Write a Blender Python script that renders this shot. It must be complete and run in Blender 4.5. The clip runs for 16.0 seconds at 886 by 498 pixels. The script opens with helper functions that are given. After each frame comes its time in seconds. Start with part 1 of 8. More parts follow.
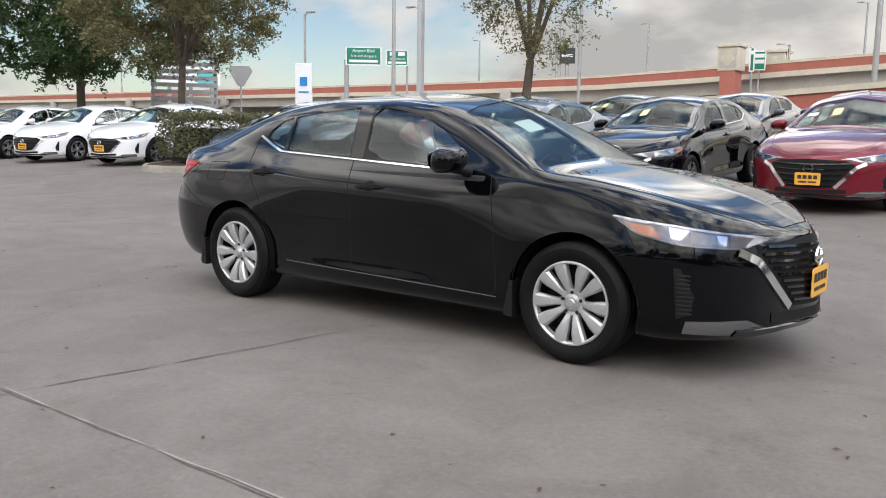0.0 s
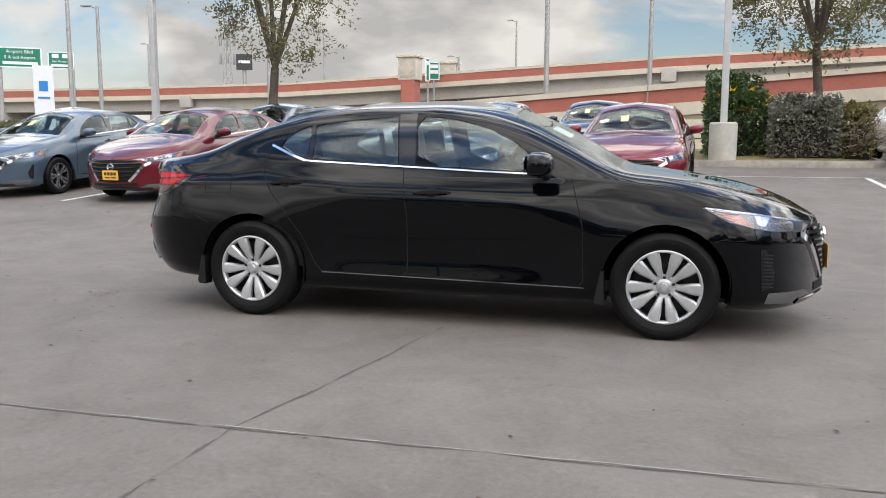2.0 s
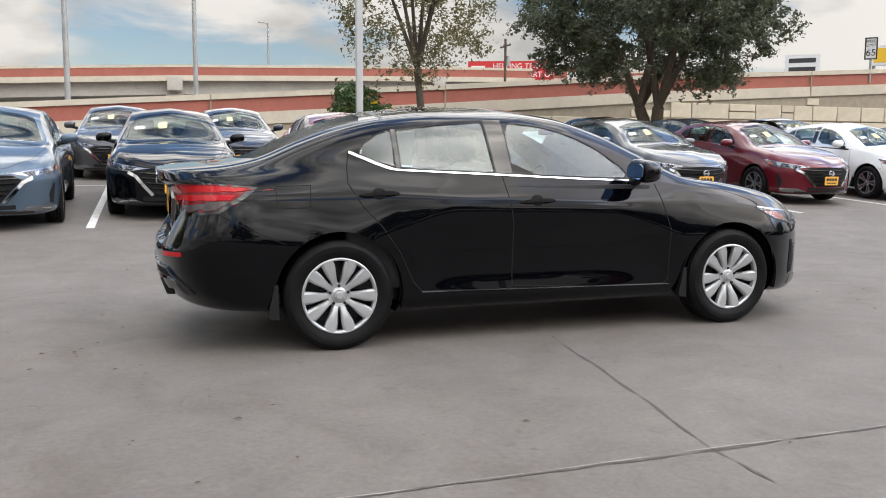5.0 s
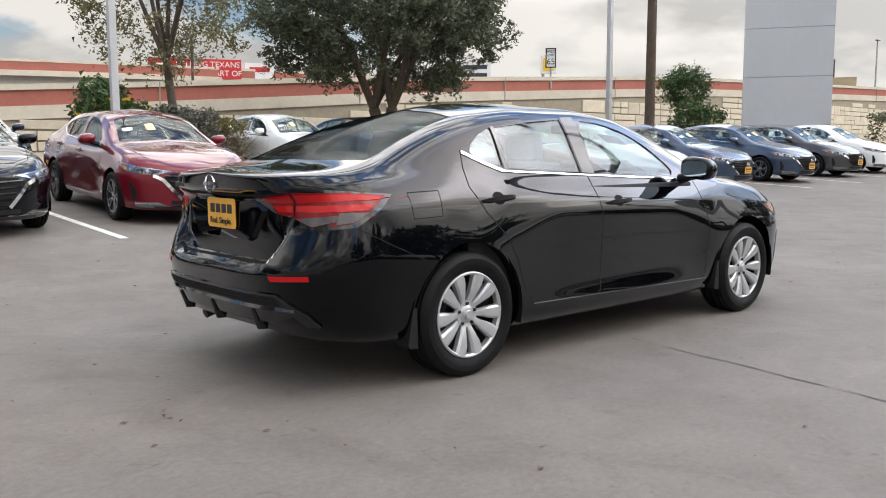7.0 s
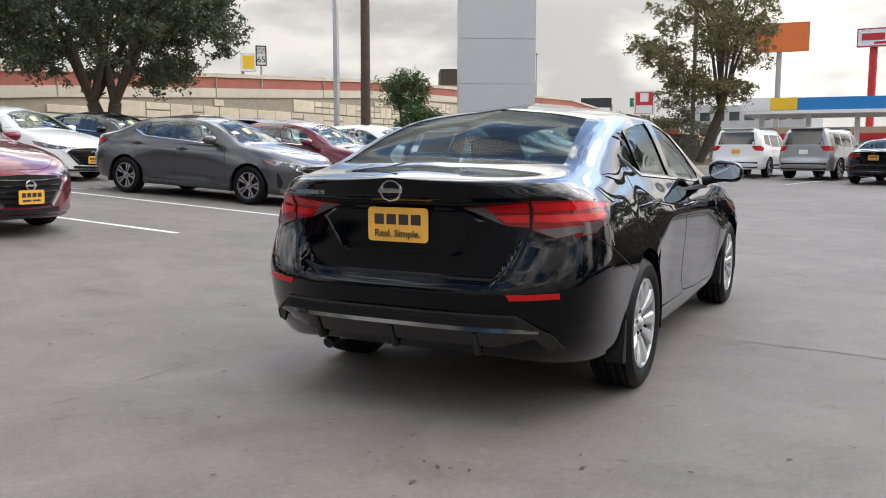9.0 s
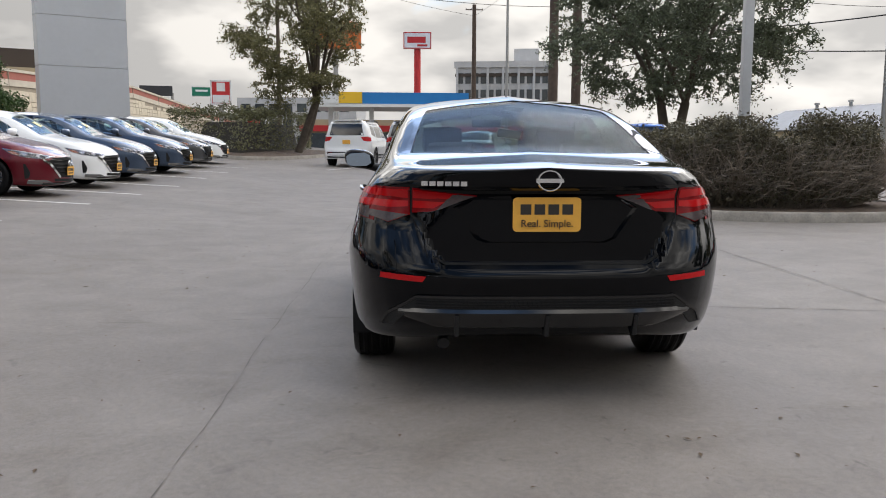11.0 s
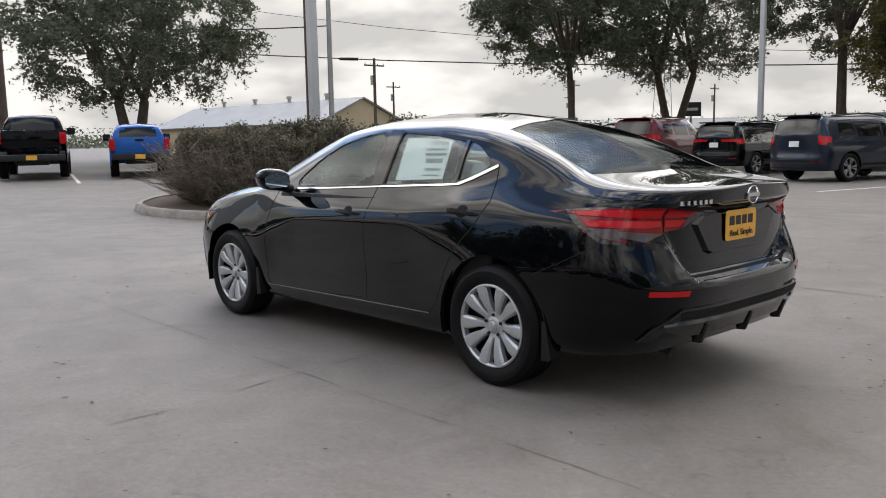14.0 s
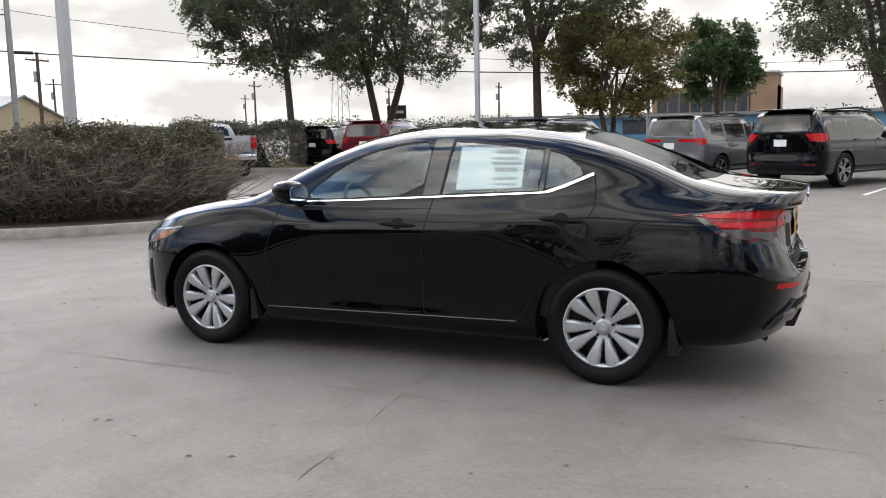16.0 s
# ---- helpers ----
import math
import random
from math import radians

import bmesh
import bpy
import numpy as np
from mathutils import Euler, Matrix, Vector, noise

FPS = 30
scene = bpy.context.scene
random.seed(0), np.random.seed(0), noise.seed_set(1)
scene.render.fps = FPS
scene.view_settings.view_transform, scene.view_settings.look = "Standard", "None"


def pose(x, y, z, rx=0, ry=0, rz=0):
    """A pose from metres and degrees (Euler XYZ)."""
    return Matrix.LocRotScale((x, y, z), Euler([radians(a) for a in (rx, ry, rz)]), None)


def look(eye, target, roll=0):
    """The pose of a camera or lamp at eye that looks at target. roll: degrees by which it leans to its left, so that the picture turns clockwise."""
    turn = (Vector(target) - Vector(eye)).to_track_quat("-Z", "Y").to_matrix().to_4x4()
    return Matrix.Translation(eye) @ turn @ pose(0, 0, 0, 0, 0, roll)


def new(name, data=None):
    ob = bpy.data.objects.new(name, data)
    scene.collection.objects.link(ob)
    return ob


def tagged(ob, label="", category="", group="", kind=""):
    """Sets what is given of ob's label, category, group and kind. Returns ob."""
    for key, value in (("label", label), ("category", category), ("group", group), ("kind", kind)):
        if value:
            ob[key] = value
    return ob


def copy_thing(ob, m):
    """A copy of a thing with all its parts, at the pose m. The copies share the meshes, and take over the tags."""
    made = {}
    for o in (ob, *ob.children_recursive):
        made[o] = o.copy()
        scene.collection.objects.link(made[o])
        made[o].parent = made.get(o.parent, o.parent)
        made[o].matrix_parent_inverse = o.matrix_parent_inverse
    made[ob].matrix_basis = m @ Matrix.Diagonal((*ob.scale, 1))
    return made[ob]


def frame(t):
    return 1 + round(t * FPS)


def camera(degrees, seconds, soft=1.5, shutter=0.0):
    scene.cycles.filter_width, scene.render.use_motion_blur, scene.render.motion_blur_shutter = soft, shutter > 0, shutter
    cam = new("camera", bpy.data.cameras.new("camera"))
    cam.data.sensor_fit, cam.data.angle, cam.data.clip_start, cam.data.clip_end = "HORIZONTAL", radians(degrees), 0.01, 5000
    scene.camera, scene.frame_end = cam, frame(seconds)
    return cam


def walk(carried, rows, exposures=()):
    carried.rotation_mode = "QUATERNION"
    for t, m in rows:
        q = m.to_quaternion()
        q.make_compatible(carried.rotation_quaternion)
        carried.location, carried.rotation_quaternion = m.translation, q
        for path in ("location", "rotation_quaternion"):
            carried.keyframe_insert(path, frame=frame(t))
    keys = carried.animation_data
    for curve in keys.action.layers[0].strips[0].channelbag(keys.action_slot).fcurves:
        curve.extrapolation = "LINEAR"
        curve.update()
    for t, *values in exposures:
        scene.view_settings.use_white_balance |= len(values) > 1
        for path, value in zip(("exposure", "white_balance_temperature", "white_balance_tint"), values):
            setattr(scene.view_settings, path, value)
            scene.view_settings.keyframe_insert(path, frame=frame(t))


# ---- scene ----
EXPOSURES = [(0.0, -0.68), (4.0, -0.60), (8.0, -0.60), (10.3, -0.86), (13.0, -1.00), (14.5, -0.80), (16.0, -0.52)]
cam = camera(55.5, 16.0, 1.0)
PATH = [
    (0, (3.471, -4.673, 1.197), (2.254, -3.111, 0.921), 0.8),
    (0.5, (3.028, -5.037, 1.159), (1.968, -3.364, 0.883), 0.8),
    (1, (2.549, -5.389, 1.171), (1.672, -3.611, 0.906), 0.4),
    (1.5, (2.024, -5.718, 1.161), (1.325, -3.862, 0.906), 0.8),
    (2, (1.425, -5.964, 1.179), (0.888, -4.055, 0.925), 0.1),
    (2.5, (0.795, -6.136, 1.188), (0.468, -4.179, 0.94), -0.8),
    (3, (0.14, -6.177, 1.186), (0.025, -4.195, 0.944), -1.4),
    (3.5, (-0.536, -6.157, 1.169), (-0.451, -4.172, 0.937), -1.7),
    (4, (-1.199, -6.017, 1.154), (-0.934, -4.047, 0.936), -1.4),
    (4.2, (-1.454, -5.956, 1.144), (-1.1, -4.0, 0.925), -0.9),
    (6.3, (-3.652, -4.706, 1.159), (-2.594, -3.023, 0.937), 0.2),
    (6.5, (-3.842, -4.515, 1.146), (-2.711, -2.88, 0.927), 0.1),
    (7, (-4.251, -3.992, 1.138), (-2.944, -2.494, 0.915), -0.2),
    (7.5, (-4.649, -3.476, 1.15), (-3.216, -2.1, 0.922), -0.9),
    (8, (-4.939, -2.967, 1.134), (-3.367, -1.751, 0.906), -0.6),
    (8.2, (-5.044, -2.748, 1.155), (-3.428, -1.591, 0.927), -0.3),
    (10.3, (-5.998, -0.281, 1.149), (-4.036, 0.023, 0.908), 0.3),
    (10.5, (-6.016, -0.012, 1.14), (-4.04, 0.172, 0.893), 0.5),
    (11, (-5.959, 0.653, 1.146), (-3.976, 0.549, 0.903), 0.2),
    (11.5, (-5.838, 1.316, 1.188), (-3.885, 0.966, 0.934), 0.3),
    (12, (-5.68, 1.937, 1.209), (-3.787, 1.344, 0.948), 0.4),
    (12.5, (-5.429, 2.484, 1.254), (-3.619, 1.676, 0.984), -0.3),
    (13, (-5.141, 3.015, 1.237), (-3.438, 1.998, 0.98), 0.0),
    (13.5, (-4.768, 3.512, 1.277), (-3.181, 2.323, 1.02), -0.6),
    (14, (-4.364, 3.992, 1.3), (-2.908, 2.646, 1.04), -1.0),
    (14.5, (-3.881, 4.399, 1.327), (-2.581, 2.903, 1.059), -1.0),
    (15, (-3.413, 4.761, 1.358), (-2.284, 3.132, 1.091), -1.0),
    (15.5, (-2.921, 5.064, 1.373), (-1.939, 3.343, 1.103), -0.9),
    (16, (-2.473, 5.302, 1.39), (-1.634, 3.507, 1.118), -1.2),
]
walk(cam, [(t, look(eye, target, roll)) for t, eye, target, roll in PATH], EXPOSURES)
# ---- sky and sun ----
world = bpy.data.worlds.new("sky")
scene.world = world
world.use_nodes = True
wn, wl = world.node_tree.nodes, world.node_tree.links
wn.clear()
SUN_ELEV, SUN_AZ = radians(38), radians(-35)  # azimuth counted from +x towards +y
w_out = wn.new("ShaderNodeOutputWorld")
w_bg = wn.new("ShaderNodeBackground")
w_sky = wn.new("ShaderNodeTexSky")
w_sky.sky_type = "NISHITA"
w_sky.sun_disc = False
w_sky.sun_elevation = SUN_ELEV
w_sky.sun_rotation = radians(90) - SUN_AZ
w_sky.dust_density = 0.6
w_co = wn.new("ShaderNodeTexCoord")
w_map = wn.new("ShaderNodeMapping")
w_map.inputs["Scale"].default_value = (1.0, 1.0, 2.6)
w_n1 = wn.new("ShaderNodeTexNoise")
w_n1.inputs["Scale"].default_value = 2.6
w_n1.inputs["Detail"].default_value = 9.0
w_n1.inputs["Roughness"].default_value = 0.56
w_n1.inputs["Distortion"].default_value = 0.35
w_cover = wn.new("ShaderNodeValToRGB")
w_cover.color_ramp.elements[0].position, w_cover.color_ramp.elements[1].position = 0.34, 0.43
w_n2 = wn.new("ShaderNodeTexNoise")
w_n2.inputs["Scale"].default_value = 5.0
w_n2.inputs["Detail"].default_value = 8.0
w_tone = wn.new("ShaderNodeValToRGB")
te = w_tone.color_ramp.elements
te[0].position, te[0].color = 0.41, (0.82, 0.80, 0.775, 1)
te[1].position, te[1].color = 0.57, (1.37, 1.315, 1.24, 1)
w_dim = wn.new("ShaderNodeVectorMath")
w_dim.operation = "SCALE"
w_dim.inputs["Scale"].default_value = 0.165
w_mix = wn.new("ShaderNodeMix")
w_mix.data_type = "RGBA"
wl.new(w_co.outputs["Generated"], w_map.inputs["Vector"])
wl.new(w_map.outputs["Vector"], w_n1.inputs["Vector"])
wl.new(w_map.outputs["Vector"], w_n2.inputs["Vector"])
# the deck is closed towards the sun and broken away from it
w_side = wn.new("ShaderNodeVectorMath")
w_side.operation = "DOT_PRODUCT"
w_side.inputs[1].default_value = (0.05, -0.055, -0.03)
w_bias = wn.new("ShaderNodeMath")
w_bias.operation = "ADD"
wl.new(w_co.outputs["Generated"], w_side.inputs[0])
wl.new(w_n1.outputs["Fac"], w_bias.inputs[0])
wl.new(w_side.outputs["Value"], w_bias.inputs[1])
# a wide gap in the deck, high ahead of the car
w_gdot = wn.new("ShaderNodeVectorMath")
w_gdot.operation = "DOT_PRODUCT"
w_gdot.inputs[1].default_value = (0.74, -0.20, 0.64)
w_gap = wn.new("ShaderNodeMapRange")
w_gap.inputs["From Min"].default_value, w_gap.inputs["From Max"].default_value = 0.84, 0.95
w_gap.inputs["To Min"].default_value, w_gap.inputs["To Max"].default_value = 0.0, -0.17
w_open = wn.new("ShaderNodeMath")
w_open.operation = "ADD"
wl.new(w_co.outputs["Generated"], w_gdot.inputs[0])
wl.new(w_gdot.outputs["Value"], w_gap.inputs["Value"])
wl.new(w_bias.outputs["Value"], w_open.inputs[0])
wl.new(w_gap.outputs["Result"], w_open.inputs[1])
# and the deck is more broken overhead than along the horizon
w_sepz = wn.new("ShaderNodeSeparateXYZ")
w_thin = wn.new("ShaderNodeMapRange")
w_thin.inputs["From Min"].default_value, w_thin.inputs["From Max"].default_value = 0.24, 0.55
w_thin.inputs["To Min"].default_value, w_thin.inputs["To Max"].default_value = 0.0, -0.065
w_broken = wn.new("ShaderNodeMath")
w_broken.operation = "ADD"
wl.new(w_co.outputs["Generated"], w_sepz.inputs["Vector"])
wl.new(w_sepz.outputs["Z"], w_thin.inputs["Value"])
wl.new(w_open.outputs["Value"], w_broken.inputs[0])
wl.new(w_thin.outputs["Result"], w_broken.inputs[1])
wl.new(w_broken.outputs["Value"], w_cover.inputs["Fac"])
wl.new(w_n2.outputs["Fac"], w_tone.inputs["Fac"])
wl.new(w_sky.outputs["Color"], w_dim.inputs[0])
wl.new(w_cover.outputs["Color"], w_mix.inputs["Factor"])
wl.new(w_dim.outputs["Vector"], w_mix.inputs["A"])
wl.new(w_tone.outputs["Color"], w_mix.inputs["B"])
# the cloud deck glows towards the hidden sun
w_dot = wn.new("ShaderNodeVectorMath")
w_dot.operation = "DOT_PRODUCT"
w_dot.inputs[1].default_value = (math.cos(SUN_ELEV) * math.cos(SUN_AZ), math.cos(SUN_ELEV) * math.sin(SUN_AZ), math.sin(SUN_ELEV))
w_glow = wn.new("ShaderNodeMapRange")
w_glow.interpolation_type = "SMOOTHSTEP"
w_glow.inputs["From Min"].default_value, w_glow.inputs["From Max"].default_value = 0.1, 0.9
w_glow.inputs["To Min"].default_value, w_glow.inputs["To Max"].default_value = 0.95, 1.50
w_gain = wn.new("ShaderNodeVectorMath")
w_gain.operation = "SCALE"
wl.new(w_co.outputs["Generated"], w_dot.inputs[0])
wl.new(w_dot.outputs["Value"], w_glow.inputs["Value"])
wl.new(w_mix.outputs["Result"], w_gain.inputs[0])
# a cloudy sky is brighter overhead than at the horizon
w_sep = wn.new("ShaderNodeSeparateXYZ")
w_high = wn.new("ShaderNodeMapRange")
w_high.inputs["From Min"].default_value, w_high.inputs["From Max"].default_value = 0.16, 0.60
w_high.inputs["To Min"].default_value, w_high.inputs["To Max"].default_value = 1.0, 2.7
w_all = wn.new("ShaderNodeMath")
w_all.operation = "MULTIPLY"
wl.new(w_co.outputs["Generated"], w_sep.inputs["Vector"])
wl.new(w_sep.outputs["Z"], w_high.inputs["Value"])
wl.new(w_high.outputs["Result"], w_all.inputs[0])
wl.new(w_glow.outputs["Result"], w_all.inputs[1])
# piled clouds overhead: bright tops and grey bases
w_map3 = wn.new("ShaderNodeMapping")
w_map3.inputs["Scale"].default_value = (1.0, 1.0, 1.5)
w_map3.inputs["Location"].default_value = (3.1, 1.7, 0.4)
w_n3 = wn.new("ShaderNodeTexNoise")
w_n3.inputs["Scale"].default_value = 3.4
w_n3.inputs["Detail"].default_value = 8.0
w_n3.inputs["Roughness"].default_value = 0.52
w_n3.inputs["Distortion"].default_value = 0.5
w_pile = wn.new("ShaderNodeMapRange")
w_pile.interpolation_type = "SMOOTHSTEP"
w_pile.inputs["From Min"].default_value, w_pile.inputs["From Max"].default_value = 0.42, 0.60
w_pile.inputs["To Min"].default_value, w_pile.inputs["To Max"].default_value = 0.85, 1.85
w_up = wn.new("ShaderNodeMapRange")
w_up.inputs["From Min"].default_value, w_up.inputs["From Max"].default_value = 0.17, 0.32
w_lift = wn.new("ShaderNodeMix")
w_lift.inputs["A"].default_value = 1.0
w_sum = wn.new("ShaderNodeMath")
w_sum.operation = "MULTIPLY"
wl.new(w_co.outputs["Generated"], w_map3.inputs["Vector"])
wl.new(w_map3.outputs["Vector"], w_n3.inputs["Vector"])
wl.new(w_n3.outputs["Fac"], w_pile.inputs["Value"])
wl.new(w_sep.outputs["Z"], w_up.inputs["Value"])
wl.new(w_up.outputs["Result"], w_lift.inputs["Factor"])
wl.new(w_pile.outputs["Result"], w_lift.inputs["B"])
wl.new(w_all.outputs["Value"], w_sum.inputs[0])
wl.new(w_lift.outputs["Result"], w_sum.inputs[1])
wl.new(w_sum.outputs["Value"], w_gain.inputs["Scale"])
wl.new(w_gain.outputs["Vector"], w_bg.inputs["Color"])
w_bg.inputs["Strength"].default_value = 1.0
wl.new(w_bg.outputs["Background"], w_out.inputs["Surface"])

sun = new("sun", bpy.data.lights.new("sun", "SUN"))
sun.data.energy, sun.data.angle, sun.data.color = 0.9, radians(40), (1.0, 0.92, 0.81)
sun.matrix_world = look((40 * math.cos(SUN_AZ), 40 * math.sin(SUN_AZ), 40 * math.tan(SUN_ELEV)), (0, 0, 0))
# ---- materials ----
def mat(name, color, rough=0.5, metal=0.0, coat=0.0, spec=0.5, scale=0.0, vary=0.0, bump=0.0, bscale=0.0, emit=0.0, trans=0.0, ior=1.45, rnd=0.0, coords="Object"):
    """A principled material, with two scales of colour variation and fine relief where asked."""
    m = bpy.data.materials.new(name)
    m.use_nodes = True
    n, l = m.node_tree.nodes, m.node_tree.links
    b = n["Principled BSDF"]
    i = b.inputs
    i["Base Color"].default_value = (*color, 1)
    i["Roughness"].default_value = rough
    i["Metallic"].default_value = metal
    i["Coat Weight"].default_value = coat
    i["Coat Roughness"].default_value = 0.03
    i["Specular IOR Level"].default_value = spec
    i["IOR"].default_value = ior
    i["Transmission Weight"].default_value = trans
    if emit:
        i["Emission Color"].default_value = (*color, 1)
        i["Emission Strength"].default_value = emit
    if vary or rnd or bump:
        co = n.new("ShaderNodeTexCoord")
    if vary or rnd:
        cur = None
        for k, (s, amount) in enumerate(((scale, vary), (scale * 9.0, vary * 0.6))):
            if not vary:
                break
            t = n.new("ShaderNodeTexNoise")
            t.inputs["Scale"].default_value = s
            t.inputs["Detail"].default_value = 6.0
            t.inputs["Roughness"].default_value = 0.6
            l.new(co.outputs[coords], t.inputs["Vector"])
            r = n.new("ShaderNodeMapRange")
            r.inputs["From Min"].default_value, r.inputs["From Max"].default_value = 0.3, 0.7
            r.inputs["To Min"].default_value, r.inputs["To Max"].default_value = 1.0 - amount, 1.0 + amount
            l.new(t.outputs["Fac"], r.inputs["Value"])
            if cur is None:
                cur = r.outputs["Result"]
            else:
                mu = n.new("ShaderNodeMath")
                mu.operation = "MULTIPLY"
                l.new(cur, mu.inputs[0])
                l.new(r.outputs["Result"], mu.inputs[1])
                cur = mu.outputs["Value"]
        if rnd:
            oi = n.new("ShaderNodeObjectInfo")
            r = n.new("ShaderNodeMapRange")
            r.inputs["To Min"].default_value, r.inputs["To Max"].default_value = 1.0 - rnd, 1.0 + rnd
            l.new(oi.outputs["Random"], r.inputs["Value"])
            if cur is None:
                cur = r.outputs["Result"]
            else:
                mu = n.new("ShaderNodeMath")
                mu.operation = "MULTIPLY"
                l.new(cur, mu.inputs[0])
                l.new(r.outputs["Result"], mu.inputs[1])
                cur = mu.outputs["Value"]
        sc = n.new("ShaderNodeVectorMath")
        sc.operation = "SCALE"
        sc.inputs[0].default_value = color
        l.new(cur, sc.inputs["Scale"])
        l.new(sc.outputs["Vector"], i["Base Color"])
    if bump:
        t = n.new("ShaderNodeTexNoise")
        t.inputs["Scale"].default_value = bscale or scale * 6
        t.inputs["Detail"].default_value = 8.0
        l.new(co.outputs[coords], t.inputs["Vector"])
        bp = n.new("ShaderNodeBump")
        bp.inputs["Strength"].default_value = min(1.0, bump)
        bp.inputs["Distance"].default_value = 0.01
        l.new(t.outputs["Fac"], bp.inputs["Height"])
        l.new(bp.outputs["Normal"], i["Normal"])
    return m


def glass(name, tint, rough=0.0, gain=0.8, base=0.10):
    """Thin pane: clear tinted see-through with a glossy film on both faces."""
    m = bpy.data.materials.new(name)
    m.use_nodes = True
    n, l = m.node_tree.nodes, m.node_tree.links
    n.clear()
    out = n.new("ShaderNodeOutputMaterial")
    tr = n.new("ShaderNodeBsdfTransparent")
    tr.inputs["Color"].default_value = (*tint, 1)
    gl = n.new("ShaderNodeBsdfGlossy")
    gl.inputs["Roughness"].default_value = rough
    gl.inputs["Color"].default_value = (0.95, 0.97, 1.0, 1)
    lw = n.new("ShaderNodeLayerWeight")
    lw.inputs["Blend"].default_value = 0.5
    fr = n.new("ShaderNodeMath")
    fr.operation = "POWER"
    fr.inputs[1].default_value = 5.0
    l.new(lw.outputs["Facing"], fr.inputs[0])
    up = n.new("ShaderNodeMath")
    up.operation = "MULTIPLY_ADD"
    up.inputs[1].default_value, up.inputs[2].default_value = gain, base
    up.use_clamp = True
    mx = n.new("ShaderNodeMixShader")
    l.new(fr.outputs["Value"], up.inputs[0])
    l.new(up.outputs["Value"], mx.inputs["Fac"])
    l.new(tr.outputs["BSDF"], mx.inputs[1])
    l.new(gl.outputs["BSDF"], mx.inputs[2])
    l.new(mx.outputs["Shader"], out.inputs["Surface"])
    return m


def paint(name, color, metal=0.0, flake=0.0, shine=0.019):
    """Car paint under a clear coat: colour below, a sharp mirror film above that grows towards grazing angles."""
    m = mat(name, color, rough=0.32 if metal else 0.5, metal=metal, spec=0.3 if metal else 0.0, scale=900.0, vary=flake)
    n, l = m.node_tree.nodes, m.node_tree.links
    co = n.new("ShaderNodeTexCoord")
    t = n.new("ShaderNodeTexNoise")
    t.inputs["Scale"].default_value = 60.0
    bp = n.new("ShaderNodeBump")
    bp.inputs["Strength"].default_value, bp.inputs["Distance"].default_value = 0.02, 0.0006
    l.new(co.outputs["Object"], t.inputs["Vector"])
    l.new(t.outputs["Fac"], bp.inputs["Height"])
    gl = n.new("ShaderNodeBsdfGlossy")
    gl.inputs["Roughness"].default_value = 0.015
    gl.inputs["Color"].default_value = (0.97, 0.98, 1.0, 1)
    l.new(bp.outputs["Normal"], gl.inputs["Normal"])
    lw = n.new("ShaderNodeLayerWeight")
    lw.inputs["Blend"].default_value = 0.5
    po = n.new("ShaderNodeMath")
    po.operation = "POWER"
    po.inputs[1].default_value = 3.1
    ma = n.new("ShaderNodeMath")
    ma.operation = "MULTIPLY_ADD"
    ma.inputs[1].default_value, ma.inputs[2].default_value = 0.92, shine
    mx = n.new("ShaderNodeMixShader")
    l.new(lw.outputs["Facing"], po.inputs[0])
    l.new(po.outputs["Value"], ma.inputs[0])
    l.new(ma.outputs["Value"], mx.inputs["Fac"])
    l.new(n["Principled BSDF"].outputs["BSDF"], mx.inputs[1])
    l.new(gl.outputs["BSDF"], mx.inputs[2])
    l.new(mx.outputs["Shader"], n["Material Output"].inputs["Surface"])
    return m


M_BLACK = paint("black_paint", (0.0012, 0.0014, 0.0022))
M_RED = paint("red_paint", (0.135, 0.004, 0.012), 0.22, 0.2)
M_MAROON = paint("maroon_paint", (0.105, 0.004, 0.011), 0.25, 0.2)
M_SLATE = paint("slate_blue_paint", (0.046, 0.068, 0.110), 0.45, 0.25)
M_BLUEGREY = paint("blue_grey_paint", (0.075, 0.108, 0.145), 0.5, 0.25)
M_NAVY = paint("dark_blue_paint", (0.010, 0.015, 0.030), 0.4, 0.25)
M_GREY = paint("grey_paint", (0.070, 0.071, 0.076), 0.5, 0.25)
M_WHITE = paint("white_paint", (0.75, 0.76, 0.76))
M_SILVER = paint("silver_paint", (0.36, 0.36, 0.37), 0.7, 0.2)
M_STEEL = paint("steel_grey_paint", (0.150, 0.155, 0.165), 0.6, 0.2)
M_BLUE = paint("bright_blue_paint", (0.010, 0.095, 0.38), 0.2, 0.2)
M_TRIM = mat("black_trim", (0.008, 0.008, 0.009), 0.5, spec=0.3, bump=0.25, bscale=600.0)
M_PIANO = mat("gloss_black_trim", (0.005, 0.005, 0.006), 0.08, coat=0.6)
M_SEAM = mat("panel_gap", (0.002, 0.002, 0.002), 0.9)
M_TYRE = mat("tyre_rubber", (0.006, 0.006, 0.0065), 0.5, spec=0.16, bump=0.3, bscale=180.0, scale=14.0, vary=0.25)
M_COVER = mat("silver_wheel_cover", (0.44, 0.45, 0.46), 0.30, metal=0.5, scale=30.0, vary=0.06)
M_ALLOY = mat("machined_alloy", (0.34, 0.34, 0.35), 0.25, metal=0.8)
M_DARKMET = mat("dark_metal", (0.03, 0.03, 0.032), 0.5, metal=0.6, scale=20.0, vary=0.3)
# mirror colour carries the blue of a reflected sky
M_MIRROR = mat("sky_blue_mirror", (0.42, 0.52, 0.64), 0.03, metal=1.0)
M_CHROME = mat("chrome", (0.78, 0.79, 0.80), 0.08, metal=1.0)
M_GLASS = glass("tinted_window_glass", (0.85, 0.90, 0.89), 0.0, 0.26, 0.05)
